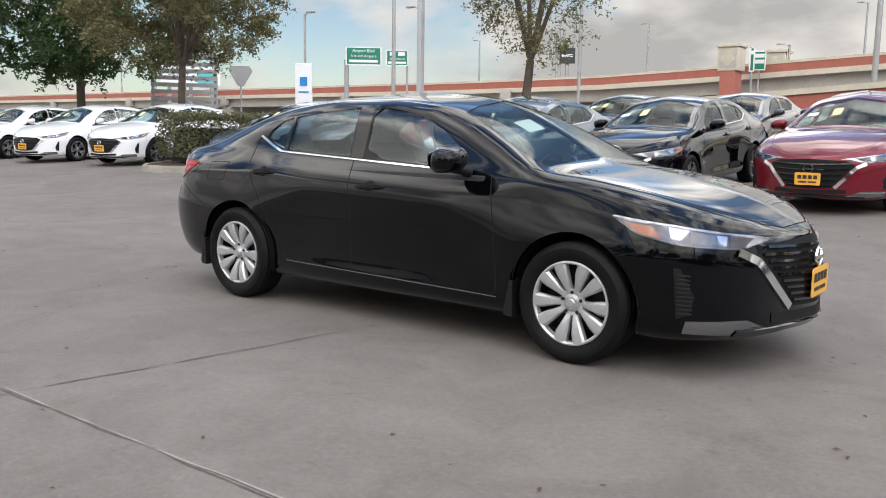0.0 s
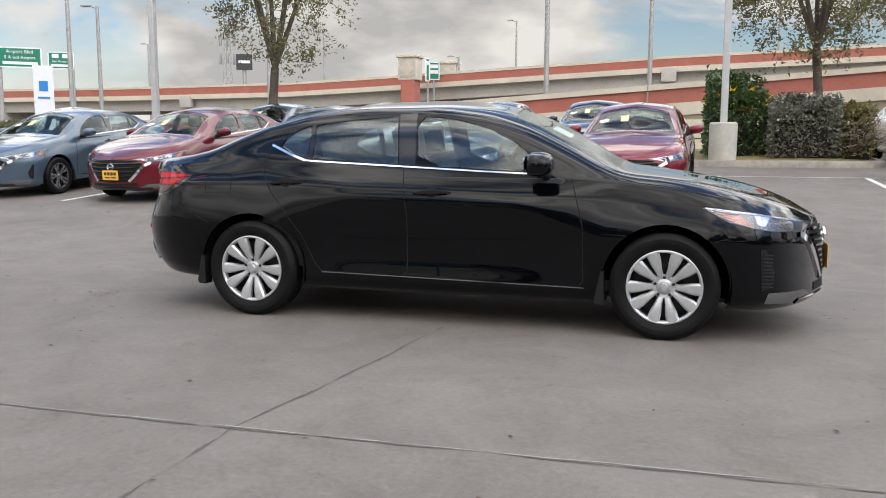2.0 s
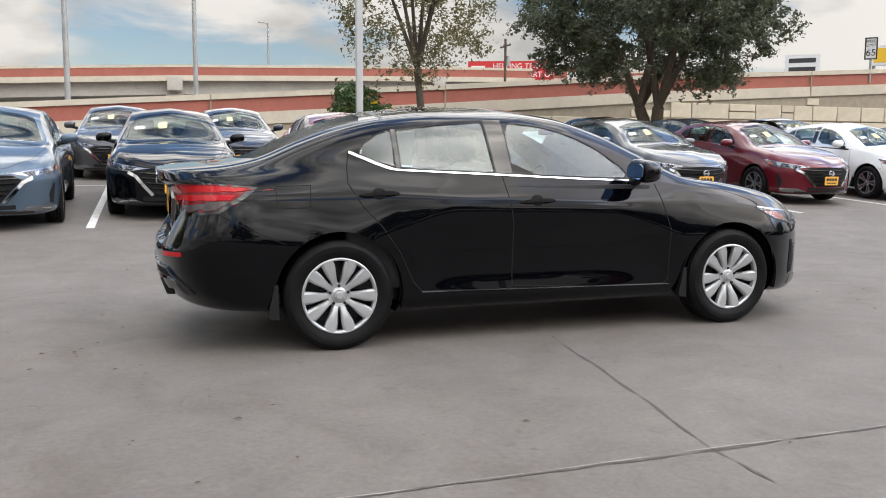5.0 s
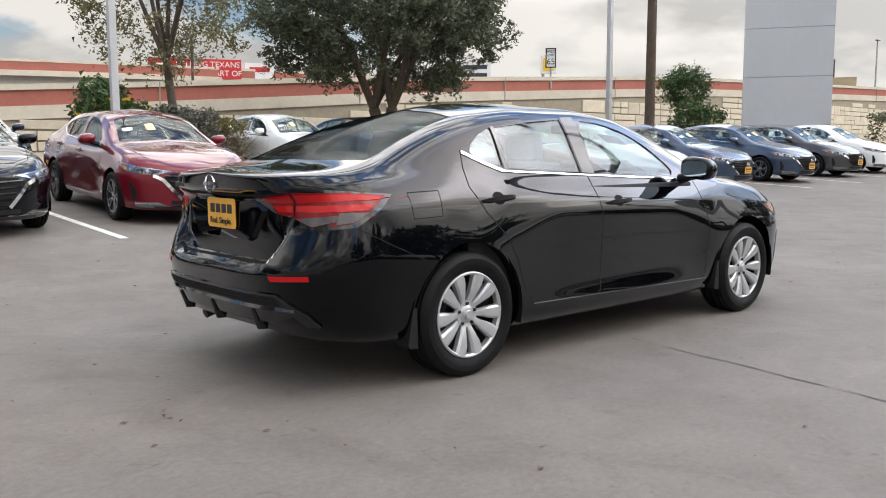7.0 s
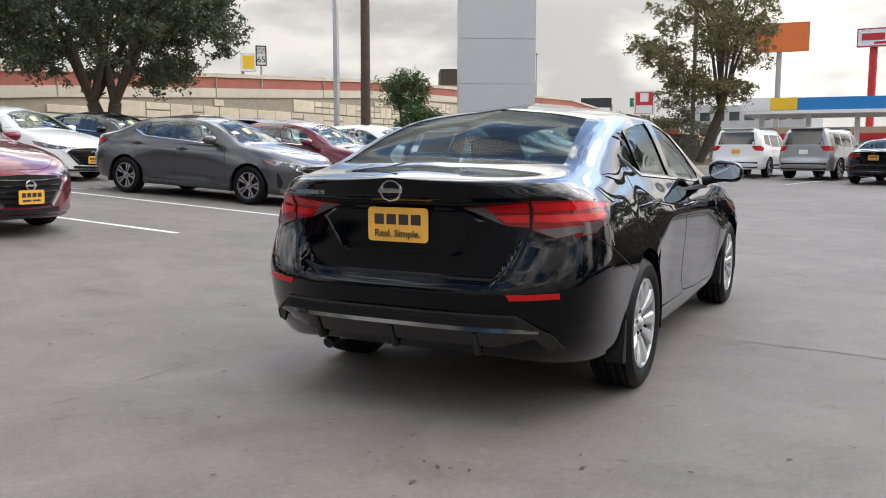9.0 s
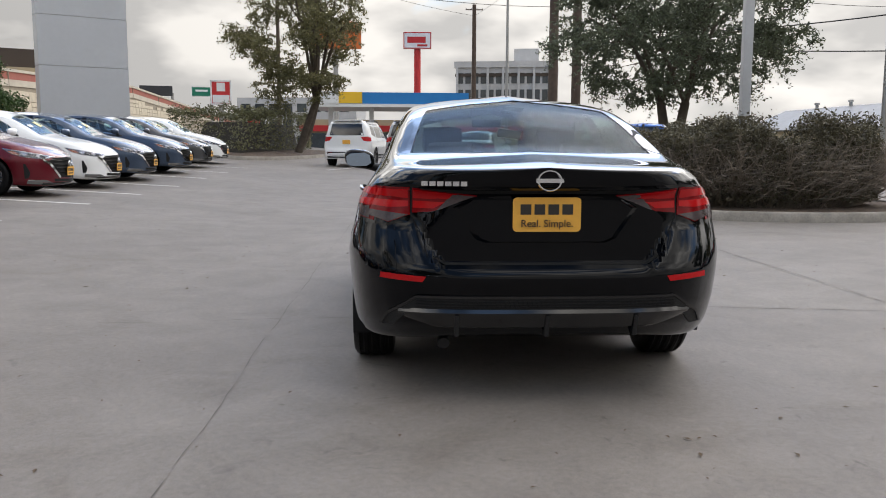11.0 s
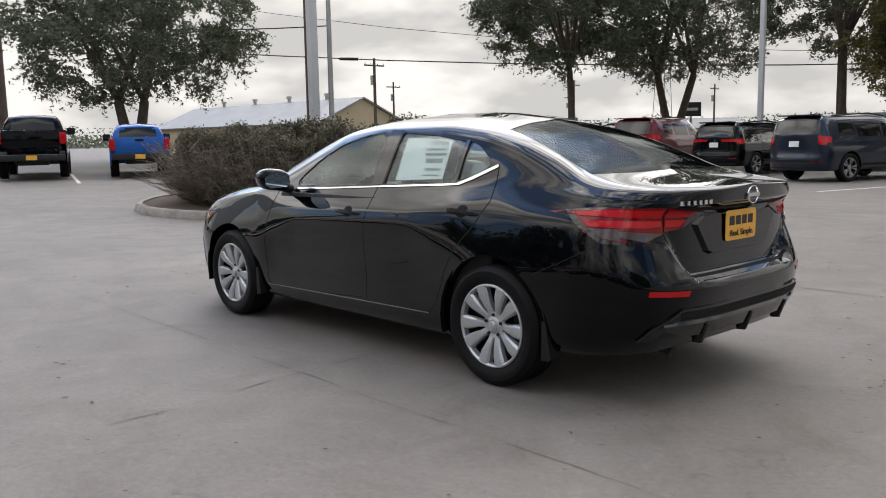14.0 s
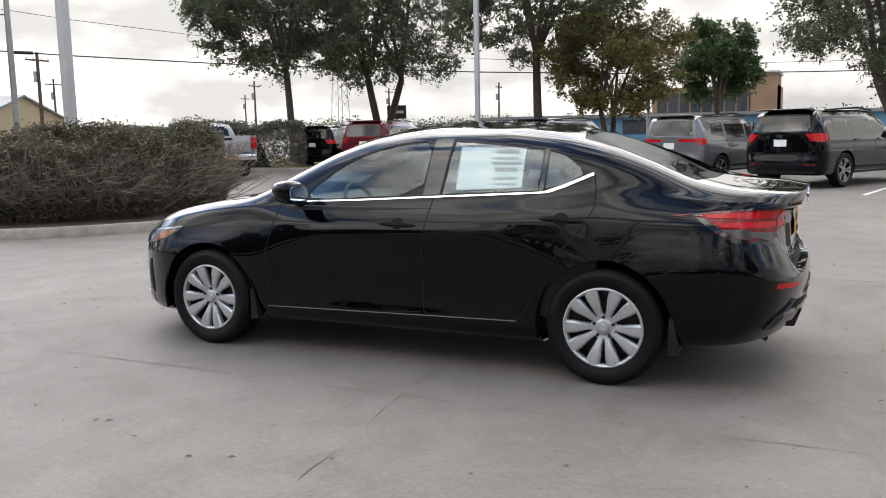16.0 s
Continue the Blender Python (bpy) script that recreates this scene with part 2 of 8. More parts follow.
M_GLASS_R = glass("rear_window_glass", (0.60, 0.66, 0.66), 0.0, 0.14, 0.025)
M_SCREEN = glass("windshield_glass", (0.80, 0.86, 0.84), 0.0, 0.5, 0.035)
M_LENS = glass("clear_lens", (0.9, 0.9, 0.92), 0.0, 0.4, 0.025)
M_REDLENS = mat("red_lamp_lens", (0.40, 0.004, 0.006), 0.18, coat=0.35, spec=0.2)
M_DARKRED = mat("dark_red_lamp_lens", (0.16, 0.002, 0.004), 0.15, coat=0.35, spec=0.2)
M_CLEARLAMP = mat("frosted_lamp_lens", (0.055, 0.040, 0.042), 0.2, coat=0.5, scale=60.0, vary=0.2)
M_AMBER = mat("amber_lens", (0.48, 0.15, 0.04), 0.15, coat=1.0)
M_LAMPIN = mat("lamp_reflector", (0.10, 0.105, 0.115), 0.30, metal=0.7, scale=30.0, vary=0.6)
M_FACET = mat("bright_lamp_facet", (0.36, 0.37, 0.39), 0.2, metal=0.9, scale=40.0, vary=0.35)
M_SMOKE = mat("smoked_chrome", (0.30, 0.31, 0.32), 0.12, metal=1.0)
M_GRAIN = mat("grained_grey_plastic", (0.012, 0.012, 0.0125), 0.55, bump=0.6, bscale=220.0)
M_SEAT = mat("grey_seat_cloth", (0.055, 0.056, 0.060), 0.85, scale=40.0, vary=0.2, bump=0.3, bscale=500.0)
M_DASH = mat("dark_dashboard", (0.022, 0.022, 0.024), 0.65, bump=0.2, bscale=400.0)
M_LINER = mat("headliner", (0.30, 0.29, 0.28), 0.9)
M_PLATE = mat("yellow_plate", (0.76, 0.39, 0.055), 0.45, scale=12.0, vary=0.05)
M_INK = mat("dark_ink", (0.03, 0.025, 0.02), 0.6)
M_PAPER = mat("paper", (0.78, 0.80, 0.78), 0.7, scale=10.0, vary=0.03)
M_PAPERY = mat("yellow_paper_tag", (0.66, 0.62, 0.34), 0.7, scale=10.0, vary=0.05)
M_CONC_POST = mat("cast_concrete", (0.42, 0.40, 0.36), 0.9, scale=3.0, vary=0.15, bump=0.5, bscale=40.0)
# ---- building tools ----
from mathutils.bvhtree import BVHTree


def obj(name, bm, material, smooth=None):
    me = bpy.data.meshes.new(name)
    bm.normal_update()
    bm.to_mesh(me)
    bm.free()
    for m in (material if isinstance(material, (list, tuple)) else [material]):
        me.materials.append(m)
    if smooth is not None:
        me.shade_smooth()
        me.set_sharp_from_angle(angle=radians(smooth))
    return new(name, me)


def part(name, bm, material, parent, label="", smooth=40):
    ob = obj(name, bm, material, smooth)
    ob.parent = parent
    if label:
        tagged(ob, label)
    return ob


def thing(name, label, category, group="", kind="", m=None):
    ob = new(name)
    ob.empty_display_size = 0.2
    if m is not None:
        ob.matrix_basis = m
    return tagged(ob, label, category, group, kind)


def box(bm, x0, x1, y0, y1, z0, z1, bevel=0.0, m=None):
    g = bmesh.ops.create_cube(bm, size=1.0)["verts"]
    for v in g:
        v.co = Vector(((x0 + x1) / 2 + v.co.x * (x1 - x0), (y0 + y1) / 2 + v.co.y * (y1 - y0), (z0 + z1) / 2 + v.co.z * (z1 - z0)))
    if bevel:
        es = list({e for v in g for e in v.link_edges})
        r = bmesh.ops.bevel(bm, geom=es, offset=bevel, segments=2, profile=0.6, affect="EDGES")
        g = list({v for f in r["faces"] for v in f.verts} | {v for v in g if v.is_valid})
    if m is not None:
        for v in g:
            v.co = m @ v.co
    return g


def tube(bm, pts, radii, seg=8, cap=True):
    """A round bar through the points with a radius at each."""
    rings = []
    n = len(pts)
    pts = [Vector(p) for p in pts]
    for k, p in enumerate(pts):
        d = (pts[min(k + 1, n - 1)] - pts[max(k - 1, 0)]).normalized()
        a = d.orthogonal().normalized() if abs(d.z) < 0.95 else d.cross(Vector((0, 1, 0))).normalized()
        if rings and prev is not None:
            a = (prev - d * prev.dot(d)).normalized()
        prev = a
        b = d.cross(a)
        r = radii[k] if isinstance(radii, (list, tuple)) else radii
        rings.append([bm.verts.new(p + r * (math.cos(2 * math.pi * s / seg) * a + math.sin(2 * math.pi * s / seg) * b)) for s in range(seg)])
    for r0, r1 in zip(rings, rings[1:]):
        for s in range(seg):
            bm.faces.new((r0[s], r0[(s + 1) % seg], r1[(s + 1) % seg], r1[s]))
    if cap:
        bm.faces.new(rings[0][::-1])
        bm.faces.new(rings[-1])
    return rings


def lathe(bm, profile, seg=40, axis="y"):
    """Turns (radius, along) pairs round the axis."""
    rings = []
    for r, h in profile:
        ring = []
        for s in range(seg):
            a = 2 * math.pi * s / seg
            p = (r * math.cos(a), h, r * math.sin(a)) if axis == "y" else (r * math.cos(a), r * math.sin(a), h)
            ring.append(bm.verts.new(p))
        rings.append(ring)
    for r0, r1 in zip(rings, rings[1:]):
        for s in range(seg):
            bm.faces.new((r0[s], r0[(s + 1) % seg], r1[(s + 1) % seg], r1[s]))
    return rings


def prism(bm, outline, lo, hi, axis="y"):
    """A closed prism over an outline of (a, b): (x, z) along y, (x, y) along z, (y, z) along x."""
    def put(a, b, h):
        return {"y": (a, h, b), "z": (a, b, h), "x": (h, a, b)}[axis]
    lows = [bm.verts.new(put(a, b, lo)) for a, b in outline]
    tops = [bm.verts.new(put(a, b, hi)) for a, b in outline]
    n = len(outline)
    fs = [bm.faces.new(lows), bm.faces.new(tops[::-1])]
    for k in range(n):
        fs.append(bm.faces.new((lows[k], tops[k], tops[(k + 1) % n], lows[(k + 1) % n])))
    bmesh.ops.recalc_face_normals(bm, faces=fs)
    return fs


def pchip(xs, ys, q):
    """Monotone cubic through the points, at q."""
    xs, ys, q = np.asarray(xs, float), np.asarray(ys, float), np.asarray(q, float)
    h, d = np.diff(xs), np.diff(ys) / np.diff(xs)
    m = np.zeros(len(xs))
    m[0], m[-1] = d[0], d[-1]
    for k in range(1, len(xs) - 1):
        if d[k - 1] * d[k] > 0:
            w1, w2 = 2 * h[k] + h[k - 1], h[k] + 2 * h[k - 1]
            m[k] = (w1 + w2) / (w1 / d[k - 1] + w2 / d[k])
    k = np.clip(np.searchsorted(xs, q) - 1, 0, len(xs) - 2)
    t = np.clip((q - xs[k]) / h[k], 0, 1)
    return (2 * t**3 - 3 * t**2 + 1) * ys[k] + (t**3 - 2 * t**2 + t) * h[k] * m[k] + (-2 * t**3 + 3 * t**2) * ys[k + 1] + (t**3 - t**2) * h[k] * m[k + 1]


def smoothpoly(pts, rounds=1):
    """Corner cutting of a closed outline."""
    for _ in range(rounds):
        out = []
        for k, (a, b) in enumerate(pts):
            c, d = pts[(k + 1) % len(pts)]
            out += [(0.8 * a + 0.2 * c, 0.8 * b + 0.2 * d), (0.2 * a + 0.8 * c, 0.2 * b + 0.8 * d)]
        pts = out
    return pts


class Skin:
    """A hull that outlines can be laid on: rays from outside along an axis find its surface."""

    def __init__(self, verts, faces):
        self.tree = BVHTree.FromPolygons([Vector(v) for v in verts], faces)

    def at(self, a, b, axis, side):
        far = 5.0
        if axis == "y":
            o, d = Vector((a, side * far, b)), Vector((0, -side, 0))
        elif axis == "x":
            o, d = Vector((side * far, a, b)), Vector((-side, 0, 0))
        else:
            o, d = Vector((a, b, far)), Vector((0, 0, -1))
        p, nrm, _, _ = self.tree.ray_cast(o, d)
        if p is None:
            p, nrm, _, _ = self.tree.find_nearest(o + d * (far - (0.8 if axis == "y" else 2.2 if axis == "x" else 1.2)))
        if nrm.dot(d) > 0:
            nrm = -nrm
        return p, nrm

    def patch(self, outlines, axis, side, lift=0.003, thick=0.006, step=0.05, bm=None):
        """The part of the hull inside convex outlines, lifted off it and given thickness."""
        bm = bm or bmesh.new()
        if outlines and not isinstance(outlines[0][0], (tuple, list)):
            outlines = [outlines]
        for ol in outlines:
            sub = bmesh.new()
            a0, a1 = min(p[0] for p in ol), max(p[0] for p in ol)
            b0, b1 = min(p[1] for p in ol), max(p[1] for p in ol)
            na, nb = max(1, int((a1 - a0) / step) + 1), max(1, int((b1 - b0) / step) + 1)
            grid = [[sub.verts.new((a0 + (a1 - a0) * i / na, b0 + (b1 - b0) * j / nb, 0)) for j in range(nb + 1)] for i in range(na + 1)]
            for i in range(na):
                for j in range(nb):
                    sub.faces.new((grid[i][j], grid[i + 1][j], grid[i + 1][j + 1], grid[i][j + 1]))
            area = sum(p[0] * q[1] - q[0] * p[1] for p, q in zip(ol, list(ol[1:]) + [ol[0]]))
            for p, q in zip(ol, list(ol[1:]) + [ol[0]]):
                nx, ny = q[1] - p[1], p[0] - q[0]
                if area < 0:
                    nx, ny = -nx, -ny
                if abs(nx) + abs(ny) < 1e-9:
                    continue
                bmesh.ops.bisect_plane(sub, geom=sub.verts[:] + sub.edges[:] + sub.faces[:], dist=1e-6, plane_co=(p[0], p[1], 0), plane_no=(nx, ny, 0), clear_outer=True)
            made = {}
            top = []
            for v in sub.verts:
                p, nrm = self.at(v.co.x, v.co.y, axis, side)
                made[v] = (bm.verts.new(p + nrm * lift), bm.verts.new(p + nrm * (lift - thick)))
            for f in sub.faces:
                top.append(bm.faces.new([made[v][0] for v in f.verts]))
                bm.faces.new([made[v][1] for v in f.verts][::-1])
            for e in sub.edges:
                if len(e.link_faces) == 1:
                    v, w = e.verts
                    bm.faces.new((made[v][0], made[w][0], made[w][1], made[v][1]))
            sub.free()
        bmesh.ops.recalc_face_normals(bm, faces=bm.faces[:])
        return bm

    def strip(self, line, width, axis, side, lift=0.001, thick=0.004, bm=None, step=0.03):
        """A narrow band along a line on the hull."""
        bm = bm or bmesh.new()
        pts = []
        for (a, b), (c, d) in zip(line, line[1:]):
            n = max(1, int(math.hypot(c - a, d - b) / step))
            pts += [(a + (c - a) * k / n, b + (d - b) * k / n) for k in range(n)]
        pts.append(line[-1])
        rows = []
        for k, (a, b) in enumerate(pts):
            (a0, b0), (a1, b1) = pts[max(k - 1, 0)], pts[min(k + 1, len(pts) - 1)]
            ln = math.hypot(a1 - a0, b1 - b0) or 1
            nx, ny = -(b1 - b0) / ln * width / 2, (a1 - a0) / ln * width / 2
            r = []
            for s in (1, -1):
                p, nrm = self.at(a + s * nx, b + s * ny, axis, side)
                r += [bm.verts.new(p + nrm * lift), bm.verts.new(p + nrm * (lift - thick))]
            rows.append(r)
        for r, s in zip(rows, rows[1:]):
            bm.faces.new((r[0], r[2], s[2], s[0]))
            bm.faces.new((r[0], s[0], s[1], r[1]))
            bm.faces.new((r[2], r[3], s[3], s[2]))
        bmesh.ops.recalc_face_normals(bm, faces=bm.faces[:])
        return bm
# ---- the sedan ----
WB, WR, TRACK = 1.354, 0.322, 0.785
ROWS = 9


def hull(table, front, rear, nose, tail, n=110, per=5, lid=None, crowd=4, crease=False):
    """Cross sections along x, each from the underside over the side to the middle of the top.
    table: rows of x, then (y, z) of eight lines from the lower edge up and the height of the middle.
    front, rear: (where the plan begins to draw in, its end, two powers); nose, tail: (z, dx) profiles of the ends."""
    xs = [r[0] for r in table]
    x0, x1 = -rear[1], front[1]
    t = np.linspace(0, 1, n)
    s = x0 + (x1 - x0) * t
    # stations crowd towards both ends
    q = np.unique(np.round(np.sort(np.concatenate([x0 + (s - x0) * 1.0, x0 + 0.12 * (1 - np.cos(np.pi * t[::crowd] / 2)), x1 - 0.16 * (1 - np.cos(np.pi * t[::4] / 2))])), 4))
    ctrl = []
    for k in range(7):
        y = pchip(xs, [r[1 + k][0] for r in table], q)
        z = pchip(xs, [r[1 + k][1] for r in table], q)
        ctrl.append((y, z))
    top = pchip(xs, [r[8] for r in table], q)
    taper = np.ones_like(q)
    f = q > front[0]
    taper[f] = np.clip(1 - ((q[f] - front[0]) / (front[1] - front[0])) ** front[2], 0, 1) ** (1 / front[3])
    b = q < -rear[0]
    taper[b] = np.clip(1 - ((-q[b] - rear[0]) / (rear[1] - rear[0])) ** rear[2], 0, 1) ** (1 / rear[3])
    verts, grid = [], []
    for i, x in enumerate(q):
        ys = [0.0] + [c[0][i] for c in ctrl] + [0.0]
        zs = [ctrl[0][1][i]] + [c[1][i] for c in ctrl] + [top[i]]
        u = np.arange(len(ys), dtype=float)
        uu = np.linspace(0, len(ys) - 1, (len(ys) - 1) * per + 1)
        flat = 0.5 * np.clip(np.minimum(uu - 2.0, 7.0 - uu), 0.0, 1.0) if crease else 0.0 * uu
        yy = ((1 - flat) * pchip(u, ys, uu) + flat * np.interp(uu, u, ys)) * taper[i]
        zz = (1 - flat) * pchip(u, zs, uu) + flat * np.interp(uu, u, zs)
        w1 = np.clip((x - front[0] - 0.1) / (front[1] - front[0] - 0.1), 0, 1) ** 1.5
        w0 = np.clip((-x - rear[0] - 0.1) / (rear[1] - rear[0] - 0.1), 0, 1) ** 1.5
        col = []
        for y, z in zip(yy, zz):
            dx = w1 * np.interp(z, [p[0] for p in nose], [p[1] for p in nose]) + w0 * np.interp(z, [p[0] for p in tail], [p[1] for p in tail])
            if lid is not None and w0 > 0:
                dx += w0 * lid(y, z)
            col.append(len(verts))
            verts.append((x + dx, y, z))
        grid.append(col)
    m = len(grid[0])
    half = len(verts)
    verts += [(x, -y, z) for x, y, z in verts]
    faces = []
    for a, c in zip(grid, grid[1:]):
        for j in range(m - 1):
            faces.append((a[j], c[j], c[j + 1], a[j + 1]))
            faces.append((half + a[j], half + a[j + 1], half + c[j + 1], half + c[j]))
    return verts, faces


def clean_hull(verts, faces):
    bm = bmesh.new()
    vs = [bm.verts.new(v) for v in verts]
    for f in faces:
        try:
            bm.faces.new([vs[k] for k in f])
        except ValueError:
            pass
    bmesh.ops.remove_doubles(bm, verts=bm.verts[:], dist=0.0012)
    bmesh.ops.dissolve_degenerate(bm, dist=0.0004, edges=bm.edges[:])
    holes = [e for e in bm.edges if e.is_boundary]
    if holes:
        bmesh.ops.holes_fill(bm, edges=holes, sides=0)
    bmesh.ops.recalc_face_normals(bm, faces=bm.faces[:])
    return bm


def shell(bm, name, thick, cutters):
    """The hull as a hollow shell with the cutters taken away."""
    me = bpy.data.meshes.new(name)
    bm.to_mesh(me)
    base = new(name + "_base", me)
    so = base.modifiers.new("solidify", "SOLIDIFY")
    so.thickness, so.offset, so.use_even_offset = thick, -1.0, False
    cut = bpy.data.meshes.new(name + "_cut")
    cutters.to_mesh(cut)
    cutters.free()
    cob = new(name + "_cut", cut)
    bo = base.modifiers.new("cut", "BOOLEAN")
    bo.operation, bo.object, bo.solver, bo.use_self = "DIFFERENCE", cob, "EXACT", True
    bpy.context.view_layer.update()
    out = bpy.data.meshes.new_from_object(base.evaluated_get(bpy.context.evaluated_depsgraph_get()))
    for o in (base, cob):
        d = o.data
        bpy.data.objects.remove(o)
        bpy.data.meshes.remove(d)
    out.materials.clear()
    return out


# x, lower edge, sill, lower door, widest, shoulder, belt, rail (each y, z), middle of the top
SEDAN = [
    (-2.340, (0.700, 0.310), (0.800, 0.360), (0.860, 0.480), (0.880, 0.660), (0.820, 0.860), (0.760, 0.985), (0.700, 1.035), 1.055),
    (-2.200, (0.720, 0.270), (0.820, 0.330), (0.870, 0.460), (0.890, 0.660), (0.840, 0.870), (0.770, 0.995), (0.690, 1.045), 1.080),
    (-2.000, (0.760, 0.250), (0.840, 0.310), (0.875, 0.450), (0.895, 0.660), (0.845, 0.885), (0.765, 1.010), (0.670, 1.065), 1.097),
    (-1.800, (0.790, 0.240), (0.860, 0.300), (0.883, 0.450), (0.900, 0.642), (0.844, 0.895), (0.760, 1.025), (0.645, 1.105), 1.135),
    (-1.550, (0.800, 0.220), (0.870, 0.300), (0.885, 0.450), (0.905, 0.620), (0.841, 0.900), (0.760, 1.035), (0.620, 1.200), 1.252),
    (-1.300, (0.800, 0.210), (0.870, 0.300), (0.884, 0.450), (0.905, 0.615), (0.834, 0.905), (0.760, 1.042), (0.600, 1.285), 1.348),
    (-1.000, (0.800, 0.200), (0.858, 0.295), (0.860, 0.450), (0.885, 0.700), (0.845, 0.894), (0.765, 1.035), (0.580, 1.350), 1.422),
    (-0.600, (0.800, 0.200), (0.856, 0.290), (0.844, 0.440), (0.868, 0.805), (0.849, 0.878), (0.770, 1.018), (0.568, 1.385), 1.460),
    (-0.200, (0.800, 0.200), (0.856, 0.285), (0.842, 0.430), (0.866, 0.795), (0.848, 0.868), (0.775, 1.000), (0.568, 1.385), 1.467),
    (0.150, (0.800, 0.200), (0.856, 0.285), (0.842, 0.430), (0.866, 0.785), (0.848, 0.858), (0.780, 0.985), (0.575, 1.352), 1.442),
    (0.450, (0.800, 0.200), (0.856, 0.285), (0.844, 0.430), (0.868, 0.775), (0.849, 0.848), (0.785, 0.972), (0.602, 1.268), 1.372),
    (0.750, (0.800, 0.200), (0.856, 0.285), (0.854, 0.430), (0.879, 0.690), (0.847, 0.844), (0.790, 0.960), (0.655, 1.135), 1.235),
    (1.000, (0.800, 0.200), (0.856, 0.285), (0.876, 0.430), (0.897, 0.615), (0.842, 0.840), (0.800, 0.945), (0.715, 1.015), 1.085),
    (1.100, (0.800, 0.200), (0.856, 0.285), (0.879, 0.430), (0.900, 0.615), (0.844, 0.835), (0.803, 0.937), (0.730, 0.985), 1.035),
    (1.350, (0.800, 0.200), (0.856, 0.285), (0.884, 0.430), (0.905, 0.615), (0.846, 0.820), (0.805, 0.910), (0.725, 0.957), 1.000),
    (1.650, (0.800, 0.200), (0.870, 0.280), (0.886, 0.420), (0.905, 0.609), (0.851, 0.785), (0.805, 0.860), (0.720, 0.905), 0.948),
    (1.900, (0.800, 0.190), (0.870, 0.270), (0.889, 0.400), (0.905, 0.601), (0.862, 0.735), (0.800, 0.800), (0.700, 0.845), 0.892),
    (2.100, (0.820, 0.190), (0.890, 0.260), (0.900, 0.390), (0.910, 0.580), (0.880, 0.690), (0.800, 0.745), (0.680, 0.785), 0.825),
    (2.260, (0.840, 0.200), (0.900, 0.260), (0.910, 0.380), (0.910, 0.550), (0.880, 0.640), (0.800, 0.690), (0.660, 0.720), 0.748),
    (2.325, (0.840, 0.220), (0.900, 0.270), (0.910, 0.380), (0.910, 0.520), (0.880, 0.600), (0.800, 0.650), (0.660, 0.680), 0.705),
]
NOSE = [(0.18, -0.07), (0.26, 0.015), (0.34, 0.01), (0.5, 0.0), (0.62, -0.02), (0.75, -0.06)]
TAIL = [(0.25, 0.10), (0.36, 0.03), (0.45, 0.0), (0.570, -0.018), (0.605, -0.012), (0.635, 0.004), (0.80, 0.080), (0.86, 0.086), (0.92, 0.082), (0.945, 0.060), (0.975, 0.016), (1.06, 0.0)]


def boot_lid(y, z):
    """The boot lid stands upright inside the sloping bumper corners, over a ledge."""
    if not 0.605 < z < 0.945:
        return 0.0
    half = float(np.interp(z, [0.61, 0.67, 0.84, 0.95], [0.46, 0.53, 0.615, 0.62]))
    a = min(max((half - y) / 0.035, 0.0), 1.0)
    b = min(max((z - 0.610) / 0.022, 0.0), 1.0)
    c = min(max((0.945 - z) / 0.03, 0.0), 1.0)
    ease = a * a * (3 - 2 * a) * b * b * (3 - 2 * b) * c
    return ease * (0.090 - float(np.interp(z, [p[0] for p in TAIL], [p[1] for p in TAIL])))
FRONT_WIN = smoothpoly([(-0.215, 1.025), (0.565, 0.990), (0.600, 1.035), (0.40, 1.185), (0.20, 1.275), (0.0, 1.325), (-0.245, 1.345)])
REAR_WIN = [(-0.345, 1.032), (-0.945, 1.060), (-0.955, 1.285), (-0.66, 1.322), (-0.385, 1.342)]
QUARTER = [(-0.985, 1.068), (-1.11, 1.100), (-1.195, 1.145), (-1.175, 1.190), (-1.08, 1.255), (-0.985, 1.285)]
WINDSHIELD = [(1.05, 0.655), (1.05, -0.655), (0.40, -0.52), (0.345, -0.3), (0.335, 0.0), (0.345, 0.3), (0.40, 0.52)]
BACKLIGHT = [(-1.80, 0.60), (-1.86, 0.3), (-1.875, 0.0), (-1.86, -0.3), (-1.80, -0.60), (-1.15, -0.50), (-1.09, -0.25), (-1.08, 0.0), (-1.09, 0.25), (-1.15, 0.50)]
TAIL_OUT = [[(0.605, 0.965), (0.835, 0.965), (0.875, 0.93), (0.87, 0.86), (0.70, 0.805), (0.605, 0.842)]]
TAIL_IN = [[(0.31, 0.930), (0.595, 0.962), (0.595, 0.850), (0.50, 0.858)]]


def mirror_outline(ol):
    return [(-a, b) for a, b in ol]


def arch_cut(bm, x, r, z, lo, hi):
    for s in (1, -1):
        ol = [(x + r * math.cos(2 * math.pi * k / 36), z + r * math.sin(2 * math.pi * k / 36)) for k in range(36)]
        prism(bm, ol, s * lo, s * hi)


